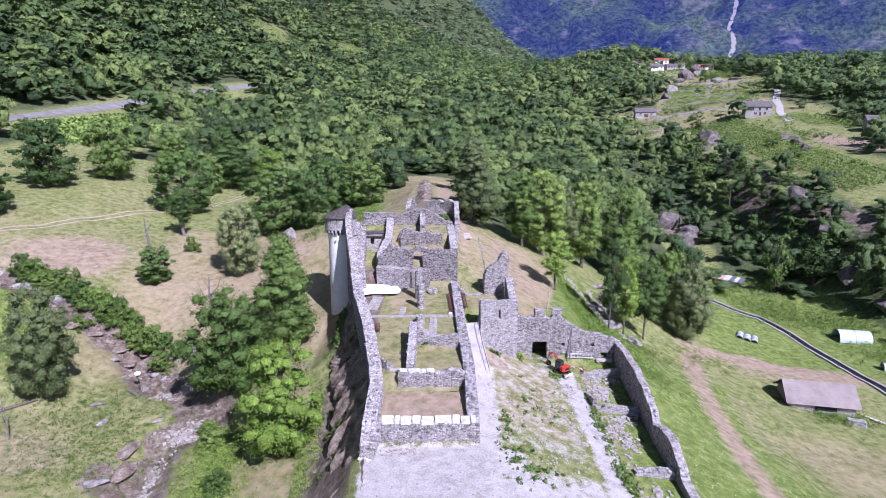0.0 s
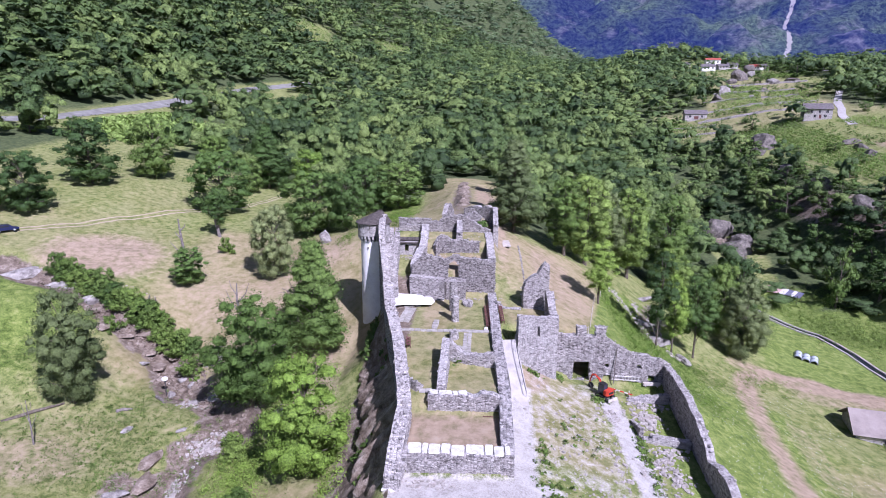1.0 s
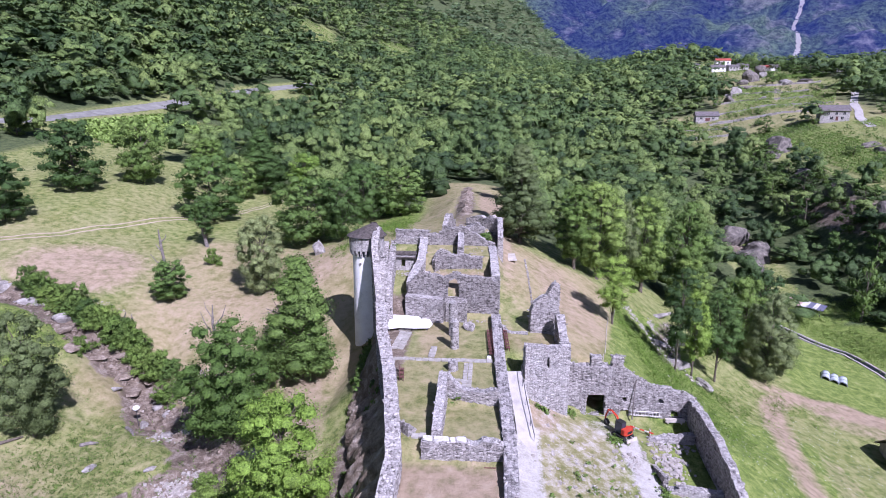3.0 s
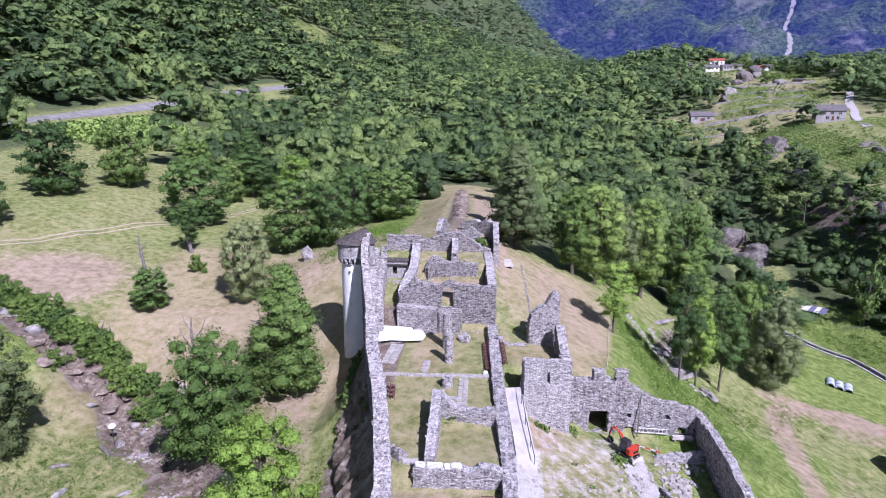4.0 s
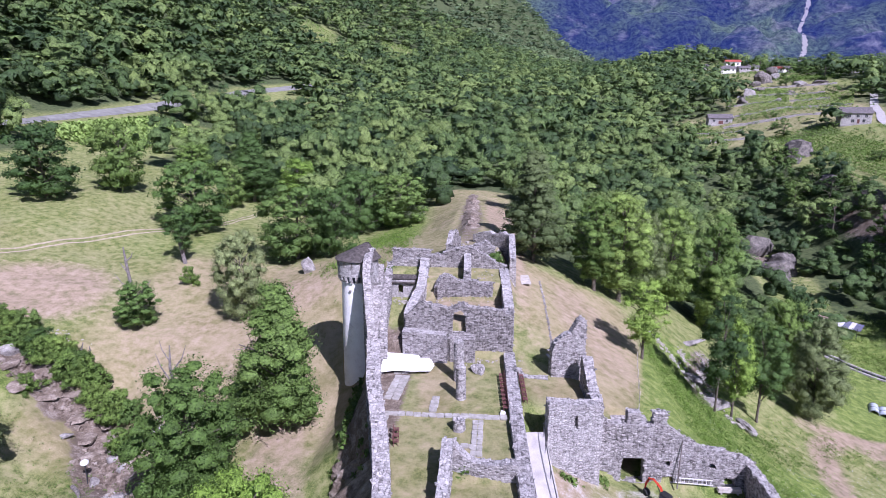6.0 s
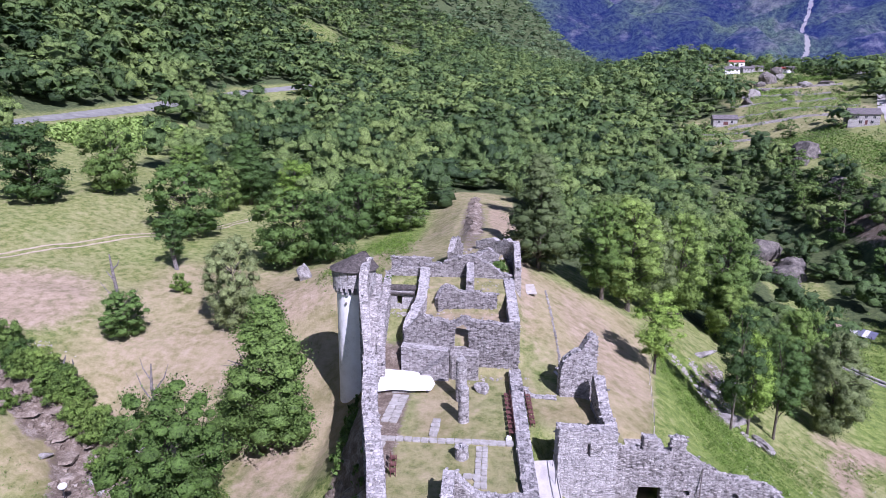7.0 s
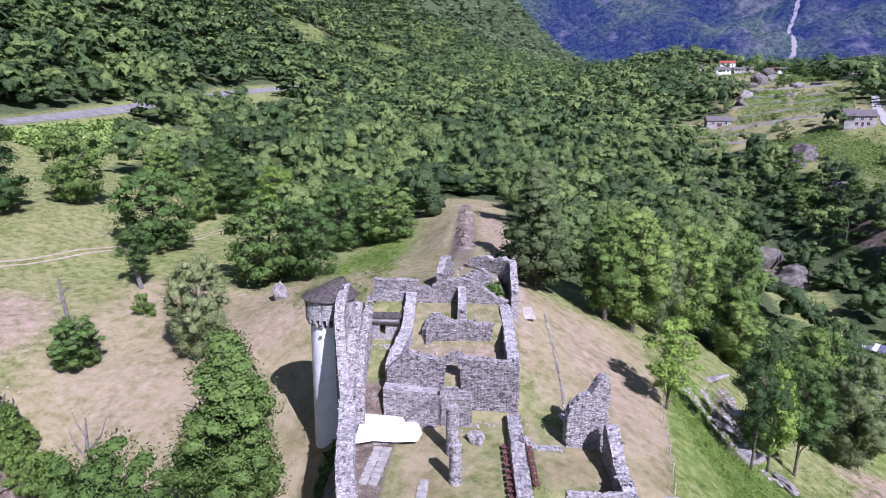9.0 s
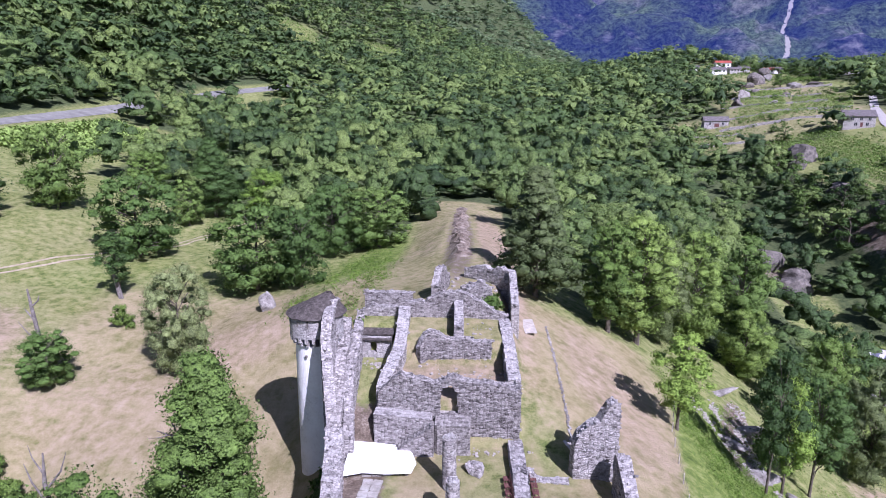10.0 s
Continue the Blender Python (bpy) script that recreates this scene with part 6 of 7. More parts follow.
# ladder-like scaffold frame, planks and pole against the curtain wall
frame_thing = empty("scaffold_frame", (19.9, 81.0, -7.1), label="pale scaffold frame leaning along the curtain wall", category="scaffold")
for dz in (0.0, 0.55):
    local(frame_thing, "rail", Shape().tube([(-1.9, 0, dz + 0.2), (1.9, 0.05, dz + 0.05)], [0.05, 0.05], 6), COPING)
for i in range(9):
    local(frame_thing, "rung", Shape().box((0.07, 0.05, 0.55), pose(-1.75 + i * 0.43, 0.02, 0.4)), COPING)
stack = empty("plank_stack", (23.4, 80.9, -7.75), label="stack of pale planks below a small window", category="planks")
for i in range(3):
    local(stack, "board", Shape().box((2.3, 0.5, 0.1), pose(0.03 * i, 0.05 * i, 0.25 + i * 0.11, 0, 0, 2 * i), 0.01), TIMBER)
for sx in (-0.8, 0.8):
    local(stack, "bearer", Shape().box((0.15, 0.5, 0.2), pose(sx, 0, 0.1)), TIMBER)
pole = new("pole", Shape().tube([(0, 0, 0), (0.12, 0.35, 2.6), (0.3, 0.75, 5.0)], [0.08, 0.07, 0.06], 7).mesh("pole", DEADWOOD))
pole.location = (18.2, 80.55, -7.3)
tagged(pole, "dark timber pole leaning against the curtain wall", "pole")
barrier = empty("barrier", at(19.0, 78.6), label="red and white striped site barrier on the rubble", category="barrier")
RED = patchy("signal_red", [(0.5, 0.03, 0.02), (0.6, 0.05, 0.03)], 0.5, 0.1, 0.5)
for i in range(5):
    local(barrier, "stripe", Shape().box((0.52, 0.05, 0.14), pose(-1.1 + i * 0.52, -0.35 + 0.17 * -i + 0.7, 0.75 - 0.08 * i, 0, 8, -18)), RED if i % 2 == 0 else COPING)
for sx in (-0.9, 0.9):
    local(barrier, "foot", Shape().box((0.08, 0.5, 0.75), pose(sx, 0.2 - 0.3 * sx, 0.32), 0.02), TIMBER)
beam = new("timber_beam", Shape().box((1.1, 0.08, 0.08), pose(0, 0, 0.04), 0.02).mesh("timber_beam", PLANK))
beam.matrix_basis = pose(*at(0.9, 62.4, 0.0), 0, 0, 2)
tagged(beam, "dark red wooden beam lying on the front room floor", "beam")


# ---------- things in the country around ----------
def house(x, y, size, eave, ridge, yaw, wall_mat, roof_mat, label, windows=(), door=None, over=0.5, name="house", drop=1.5, group=""):
    """A house with gables at both ends of its length: size is length and depth; windows are (side, place along, height, width, height)."""
    L, D = size
    h = empty(name, at(x, y), label=label, category="house" if name == "house" else name, group=group)
    h.rotation_euler.z = radians(yaw)
    l, d = L / 2, D / 2
    local(h, "wall", Shape().box((L, 0.4, eave + drop), pose(0, -d + 0.2, (eave - drop) / 2)), wall_mat)
    local(h, "wall", Shape().box((L, 0.4, eave + drop), pose(0, d - 0.2, (eave - drop) / 2)), wall_mat)
    for sx in (-1, 1):
        v = [(sx * l, -d + 0.4, -drop), (sx * l, d - 0.4, -drop), (sx * l, d - 0.4, eave), (sx * l, 0, ridge - 0.12), (sx * l, -d + 0.4, eave)]
        w = [(p[0] - sx * 0.4, p[1], p[2]) for p in v]
        f = [(0, 1, 2, 3, 4), (9, 8, 7, 6, 5)] + [(i, i + 5, (i + 1) % 5 + 5, (i + 1) % 5) for i in range(5)]
        local(h, "gable", Shape().put(v + w, f if sx > 0 else [tuple(reversed(q)) for q in f]), wall_mat)
    slope = math.degrees(math.atan2(ridge - eave, d))
    run = math.hypot(ridge - eave, d) + over
    for sy in (-1, 1):
        m = pose(0, 0, ridge) @ pose(0, 0, 0, -sy * slope if sy > 0 else slope, 0, 0)
        courses = max(4, int(run / 0.55))
        for i in range(courses):
            c = (i + 0.5) / courses * run
            s = Shape().box((L + 2 * over, run / courses + 0.1, 0.09), m @ pose(0, sy * c, 0.03 * (i % 2) + 0.02, sy * -1.5), 0.0)
            local(h, "roof_course", s, roof_mat)
    for side, u, z, w, t in windows:
        y0 = side * (d + 0.01)
        win = local(h, "window", Shape().box((w, 0.06, t), pose(u, y0, z)), DARK_GLASS)
        local(win, "sill", Shape().box((w + 0.2, 0.2, 0.08), pose(u, y0 + side * 0.05, z - t / 2 - 0.05)), CONCRETE)
        for bx in (-w / 2 - 0.04, 0, w / 2 + 0.04):
            local(win, "frame", Shape().box((0.07, 0.1, t + 0.1), pose(u + bx, y0 + side * 0.02, z)), COPING)
    if door:
        side, u, w, t = door
        local(h, "door", Shape().box((w, 0.1, t), pose(u, side * (d + 0.02), t / 2)), PLANK)
    return h


DARK_GLASS = patchy("dark_pane", [(0.02, 0.022, 0.026), (0.04, 0.042, 0.05)], 1, 0.2, 0.15, 0.0)
RENDER_WHITE = patchy("white_render", [(0.68, 0.66, 0.63), (0.8, 0.79, 0.77)], 2, 0.2)
RED_TILE = patchy("red_tile", [(0.26, 0.06, 0.045), (0.38, 0.1, 0.075)], 0.8, 0.1)
BROWN_TILE = patchy("brown_purple_sheet", [(0.19, 0.16, 0.15), (0.26, 0.22, 0.205), (0.31, 0.27, 0.255)], 2.5, 0.15, 0.7)
GREY_TILE = patchy("grey_slate", [(0.07, 0.062, 0.065), (0.13, 0.115, 0.12), (0.22, 0.2, 0.205)], 0.7, 0.1)

# field barn on the lower meadow
barn = house(69.5, 101.2, (11.0, 7.0), 2.4, 4.9, -12, STONE_PALE, BROWN_TILE, "low stone field barn with a brown-grey roof", (), None, 0.7, "barn", 2.0)
# Dark panel puts the shade of the open front into colour
local(barn, "opening", Shape().box((3.6, 0.12, 1.3), pose(0.6, -3.52, 1.5)), DARK_GLASS, "dark panel in place of the shaded open front")
local(barn, "timber_cladding", Shape().box((3.4, 0.1, 1.2), pose(-3.3, -3.55, 1.7)), TIMBER)
local(barn, "timber_cladding", Shape().box((2.4, 0.1, 1.2), pose(4.0, -3.55, 1.7)), TIMBER)
lean = empty("wall_stub", at(73.0, 94.6), label="low stone wall end with planks beside the barn", category="wall")
local(lean, "stones", Shape().box((3.6, 1.4, 1.3), pose(0, 0, 0.4, 0, 0, -20), 0.3, 0.8), STONE)
for i in range(3):
    pl = new("plank", Shape().box((0.25, 4.0, 0.06)).mesh("plank", TIMBER))
    pl.matrix_basis = pose(*at(77.3 + 0.5 * i, 97.2 - 0.3 * i, 0.3), 4, 0, 35 + 4 * i)
    tagged(pl, "pale plank lying beside the barn", "plank")

# open water channel
CHANNEL = ((73, 161), (78, 157.5), (85.4, 151.7), (88.1, 141.3), (88.9, 124.3), (89.2, 109), (89.5, 90), (90, 60))
channel = empty("water_channel", at(88, 140), label="straight concrete water channel with dark bed and pale rims", category="channel")
marks, length = along(CHANNEL, 2.5)
for side, name in ((-1.0, "rim"), (1.0, "rim")):
    verts, faces = [], []
    for s, p, q in marks:
        for o, dz in ((side * 1.0 - 0.22, 0.38), (side * 1.0 + 0.22, 0.38), (side * 1.0 + 0.22, -1.0), (side * 1.0 - 0.22, -1.0)):
            verts.append(Vector((p.x + q.x * o, p.y + q.y * o, float(ground(p.x, p.y)) + dz)) - channel.location)
    for i in range(len(marks) - 1):
        for k in range(4):
            a, b = i * 4 + k, i * 4 + (k + 1) % 4
            faces.append((a, b, b + 4, a + 4))
    attach(name, loose_mesh(name, verts, faces, CONCRETE), channel, "pale concrete rim")
verts, faces = [], []
for s, p, q in marks:
    for o in (-0.8, 0.8):
        verts.append(Vector((p.x + q.x * o, p.y + q.y * o, float(ground(p.x, p.y)) + 0.14)) - channel.location)
for i in range(len(marks) - 1):
    a = i * 2
    faces.append((a, a + 1, a + 3, a + 2))
# Trench's dark interior put in as a near-black strip above the ground
CHANNEL_DARK = patchy("near_black_bed", [(0.012, 0.014, 0.018), (0.03, 0.032, 0.036)], 2, 0.2, 0.25, 0.3)
attach("bed", loose_mesh("bed", verts, faces, CHANNEL_DARK), channel, "near-black strip between the rims")


def half_pipe(name, x, y, length, r, yaw, material, label, category, closed=False):
    t = empty(name, at(x, y), label=label, category=category)
    t.rotation_euler.z = radians(yaw)
    verts, faces = [], []
    n = 14
    for sx in (-length / 2, 0, length / 2):
        for i in range(n + 1):
            a = math.pi * i / n
            for rr in (r, r - 0.06):
                verts.append((sx, rr * math.cos(a), rr * math.sin(a)))
    m = (n + 1) * 2
    for k in range(2):
        for i in range(n):
            a = k * m + i * 2
            faces += [(a, a + 2, a + m + 2, a + m), (a + 1, a + m + 1, a + m + 3, a + 3)]
    for k in (0, 2):
        for i in range(n):
            a = k * m + i * 2
            faces.append((a, a + 1, a + 3, a + 2))
    attach("cover", loose_mesh("cover", verts, faces, material), t)
    for sx in (-length / 2 + 0.05, 0, length / 2 - 0.05):
        hoop = Shape().tube([(sx, (r + 0.02) * math.cos(math.pi * i / 10), (r + 0.02) * math.sin(math.pi * i / 10)) for i in range(11)], [0.04] * 11, 5)
        local(t, "hoop", hoop, STEEL)
    if closed:
        v = [(length / 2 - 0.1, (r - 0.08) * math.cos(math.pi * i / n), (r - 0.08) * math.sin(math.pi * i / n)) for i in range(n + 1)]
        local(t, "end_panel", Shape().put(v + [(p[0] - 0.05, p[1], p[2]) for p in v], [tuple(range(n + 1)), tuple(reversed(range(n + 1, 2 * n + 2)))]), material)
    return t


FOIL = patchy("pale_green_foil", [(0.42, 0.52, 0.49), (0.52, 0.62, 0.59)], 2, 0.2, 0.35, 0.1)
ZINC = patchy("zinc_sheet", [(0.3, 0.34, 0.38), (0.42, 0.46, 0.5), (0.52, 0.56, 0.6)], 0.8, 0.1, 0.4, 0.2)
half_pipe("polytunnel", 102.5, 139.5, 7.5, 2.5, -12, FOIL, "pale green polytunnel standing in rough grass", "greenhouse", True)
half_pipe("polytunnel", 99.5, 121.5, 4.0, 1.5, -20, ZINC, "small grey half-round shelter in the grass", "shelter", True)
for i in range(3):
    half_pipe("roof_sheet", 72.3 + i * 1.6, 136.3 - i * 0.45, 3.6, 0.85, 62, ZINC, "curved zinc sheet stored on the grass", "metal sheet")

# striped awning by the trees
aw = empty("awning", at(89.6, 180.5), label="striped red, white and blue awning on posts", category="awning")
aw.rotation_euler.z = radians(-40)
aw.scale = (1.35, 1.35, 1.1)
CANVAS = [patchy("red_canvas", [(0.42, 0.26, 0.25), (0.5, 0.34, 0.32)], 1, 0.2), patchy("white_canvas", [(0.48, 0.46, 0.47), (0.58, 0.56, 0.57)], 1, 0.2), patchy("blue_canvas", [(0.1, 0.1, 0.15), (0.15, 0.15, 0.21)], 1, 0.2)]
for i, (w, c) in enumerate(((4.6, 0), (1.2, 1), (1.0, 2), (0.8, 1), (1.2, 2))):
    x0 = (-3.2, -0.3, 0.8, 1.7, 2.7)[i]
    local(aw, "panel", Shape().box((w, 3.6, 0.06), pose(x0 + 0.2, 0, 2.2 - 0.06 * i, 6, 2)), CANVAS[c])
for sx, sy in ((-5.8, -1.6), (-5.8, 1.6), (3, -1.6), (3, 1.6)):
    local(aw, "post", Shape().tube([(sx, sy, -0.3), (sx, sy, 2.2)], [0.05, 0.05], 6), STEEL)

# houses among the vineyards
house(180.5, 354.5, (13.5, 9), 5.2, 8.0, -14, STONE_PALE, GREY_TILE, "two-storey stone house among vine terraces", [(-1, -3.2, 3.7, 1.2, 1.3), (-1, 0.6, 3.7, 1.2, 1.3), (-1, 4.2, 3.7, 1.2, 1.3), (-1, -1.5, 1.3, 1.3, 1.4), (-1, 3.4, 1.3, 1.3, 1.4)], (-1, 1.0, 1.1, 2.1))
house(134.0, 411.5, (13.5, 7), 3.6, 5.9, -6, STONE_PALE, GREY_TILE, "small stone farmhouse with a grey slab roof", [(-1, -3.6, 1.9, 1.3, 1.3), (-1, 3.6, 1.9, 1.3, 1.3)], (-1, 0.2, 2.6, 2.0))
house(205.0, 286.5, (12, 8), 4.4, 6.6, -20, STONE_PALE, GREY_TILE, "grey-roofed house at the vineyard's edge", [(-1, -3.0, 2.2, 1.4, 1.2), (-1, 1.6, 2.2, 1.4, 1.2)], (-1, 4.0, 1.2, 2.1))
VILLAGE = "village houses on the hill"
for x, y, L, D, e, r, yaw, wm, rm, lab in (
        (216, 640, 16, 10, 6, 9, 4, RENDER_WHITE, GREY_TILE, "white village house with a grey roof"),
        (202, 668, 13, 9, 5, 7.5, -10, RENDER_WHITE, GREY_TILE, "low white village house"),
        (234, 650, 12, 9, 5.5, 8, 8, STONE_PALE, GREY_TILE, "grey stone village house"),
        (233, 676, 17, 9, 9.5, 12, 0, RENDER_WHITE, RED_TILE, "white village house under a bright red roof"),
        (262, 640, 11, 8, 5.5, 8, -15, RENDER_WHITE, RED_TILE, "small house with a rust-red roof"),
        (250, 668, 12, 9, 6, 8.5, 12, STONE_PALE, GREY_TILE, "stone village house on the hill"),
        (186, 694, 12, 9, 6, 8.5, 20, STONE_PALE, GREY_TILE, "stone village house under trees"),
        (276, 655, 12, 9, 6, 8.5, -5, RENDER_WHITE, GREY_TILE, "white village house at the wood's edge"),
        (292, 560, 15, 8, 4, 6, -10, STONE_PALE, RED_TILE, "long shed with a red roof above vines"),
        (64, 900, 14, 9, 7, 10, 0, RENDER_WHITE, RED_TILE, "far house beyond the wood"), (98, 905, 18, 9, 7, 10, 0, RENDER_WHITE, RED_TILE, "far house beyond the wood")):
    L, D, e, r = L * 0.85, D * 0.8, e * 0.7, r * 0.72
    house(x, y, (L, D), e, r, yaw, wm, rm, lab, [(-1, -L * 0.3, e * 0.65, 1.4, 1.5), (-1, 0, e * 0.65, 1.4, 1.5), (-1, L * 0.3, e * 0.65, 1.4, 1.5)], None, 0.6, group=VILLAGE)
ribbon("lane", ((187, 330), (190, 340), (193, 352), (203, 372), (210, 390), (222, 412), (232, 430)), 4.0, CONCRETE, "pale lane climbing past the stone house", "lane", 0.25, 3.0)


# ---------- vineyards ----------
def vineyard(name, rows, step, size, label, seed, material=None, high=1.5):
    """Rows of vines: each row is (x0, y0, x1, y1)."""
    rng = np.random.default_rng(seed)
    lobes = []
    for x0, y0, x1, y1 in rows:
        n = max(2, int(math.hypot(x1 - x0, y1 - y0) / step))
        for i in range(n):
            f = (i + rng.uniform(-0.2, 0.2)) / n
            x, y = x0 + (x1 - x0) * f, y0 + (y1 - y0) * f
            lobes.append((x, y, 0, high * rng.uniform(0.35, 0.55), 1.1))
    lobes = np.array(lobes)
    lobes[:, 2] = ground(lobes[:, 0], lobes[:, 1]) + high * 0.55
    v, f, nn = leaves(rng, lobes, len(lobes) * 11, size)
    ob = new(name, mesh_of(name, v, f, material or LEAF_BRIGHT, False, nn))
    return tagged(ob, label, "vineyard", kind="stuff")


def comb(cx, cy, long, deep, gap, yaw):
    c, s = math.cos(radians(yaw)), math.sin(radians(yaw))
    out = []
    for i in range(int(deep / gap) + 1):
        v = -deep / 2 + i * gap
        out.append((cx - c * long / 2 - s * v, cy - s * long / 2 + c * v, cx + c * long / 2 - s * v, cy + s * long / 2 + c * v))
    return out


vineyard("vineyard", comb(154, 326, 64, 28, 2.5, 92) + comb(151, 248, 92, 20, 2.5, 88), 0.8, 0.3, "long rows of bright green vines running down the slope", 1, LEAF_VINE)
vineyard("vineyard", comb(176, 448, 26, 96, 4.2, -22), 0.9, 0.34, "level vine rows stepping up the terraced hill", 2, LEAF_VINE)
vineyard("vineyard", comb(200, 424, 31, 60, 4.4, -28), 0.9, 0.34, "level vine rows above the stone house", 5, LEAF_VINE)
vineyard("vineyard", comb(121, 378, 24, 32, 5.2, -28), 0.9, 0.32, "pale terraces with thin vine rows below the farmhouse", 6, LEAF_VINE)
vineyard("vineyard", comb(198, 321, 46, 13, 2.6, -72), 0.9, 0.3, "strip of bright green vines beside the lane", 7, LEAF_VINE)
vineyard("vineyard", comb(247, 540, 40, 30, 4.4, -28), 1.1, 0.4, "bright vine rows below the village", 8, LEAF_VINE)
vineyard("vineyard", comb(-134, 236, 60, 26, 2.6, 84), 1.1, 0.75, "bright green vines beside the road", 3, LEAF_VINE)
vineyard("vineyard", comb(-170, 592, 34, 58, 6, 16) + comb(-106, 664, 40, 82, 6, 9), 1.4, 0.5, "terraced vines high on the hillside", 4, LEAF_VINE)

# dry-stone terrace walls
for x0, y0, x1, y1, zt in ((112, 372, 138, 364, 2.0), (132, 398, 200, 378, 2.2), (140, 420, 205, 402, 2.0), (150, 447, 205, 428, 2.2), (165, 470, 215, 455, 2.2), (180, 505, 240, 490, 2.0), (112, 392, 138, 384, 1.6)):
    n = 12
    tops = [(i / n, float(ground(x0 + (x1 - x0) * i / n, y0 + (y1 - y0) * i / n)) + zt * 0.55) for i in range(n + 1)]
    stone_wall("terrace_wall", [(x0, y0), (x1, y1)], 0.8, below(1.5), tops, STONE, "dry-stone terrace wall between vine rows", seed=int(x0), cell=1.6, ragged=0.3, crest=False)
rnd = random.Random(14)
for i, (x, y, sx, sz) in enumerate(((172, 469, 12, 9), (160, 448, 11, 7), (206, 536, 16, 14), (219, 499, 13, 6), (235, 503, 11, 4), (196, 520, 9, 6), (226, 560, 8, 7), (188, 488, 7, 4), (240, 600, 12, 11), (180, 440, 5, 3), (200, 470, 8, 3))):
    boulder(x, y, (sx, sx * 0.7, sz), "bare grey rock standing out of the terraces", 80 + i, ROCK if i % 3 else PALE_ROCK, "rock_outcrop", sink=0.3, group="rocks among the terraces")
for i, (x, y, sx, sy, sz) in enumerate(((137, 316, 14, 12, 11), (131, 306, 8, 9, 6), (126, 262, 6, 11, 6), (125, 236, 6, 11, 7), (124, 208, 6, 10, 7), (122, 186, 6, 9, 7), (168, 296, 4, 12, 4), (164, 282, 4, 10, 4), (160, 268, 4, 10, 4), (118, 166, 7, 9, 7), (87, 232, 8, 14, 9), (90, 218, 9, 12, 9), (85, 207, 7, 9, 6), (94, 224, 7, 9, 7), (36, 122, 1.8, 9, 1.6), (34, 128.5, 1.5, 8, 1.4), (32.6, 111, 2.2, 6, 1.8), (37.6, 110.5, 2.0, 5, 1.6), (30.5, 116, 1.4, 6, 1.2), (118, 148, 8, 8, 5))):
    boulder(x, y, (sx, sy, sz), "rough grey crag with grass at its foot", 120 + i, PALE_ROCK if i in (14, 15, 16, 17, 18) else ROCK, "rock_outcrop", sink=0.36, group="crags on the slope")

# rock spine of the ridge, one rough low crest
verts, faces = [], []
spine, reach = along([(-4.9, 128), (-6.2, 150), (-7.2, 180), (-8.1, 213)], 0.9)
for i, (s, p, q) in enumerate(spine):
    f = s / reach
    up = (1.3 - 0.5 * f) * (0.75 + 0.5 * float(value_noise(s, 1.0, 5, 3))) * min(1, 6 * f + 0.2, 6 * (1 - f) + 0.1)
    for j in range(9):
        u = j / 4 - 1
        c = p + q * (u * 2.2 + 0.5 * noise.noise(Vector((s * 0.8, j, 3))))
        z = float(ground(c.x, c.y)) - 0.25 + up * max(0.0, 1 - abs(u) ** 1.5) * (1 + 0.7 * noise.noise(Vector((s * 0.9, j * 1.7, 9))))
        verts.append((c.x, c.y, z))
for i in range(len(spine) - 1):
    for j in range(8):
        a = i * 9 + j
        faces.append((a, a + 1, a + 10, a + 9))
tagged(new("rock_spine", loose_mesh("rock_spine", verts, faces, STREAM_ROCK)), "low dark rock spine along the ridge path", "rock", kind="structure")
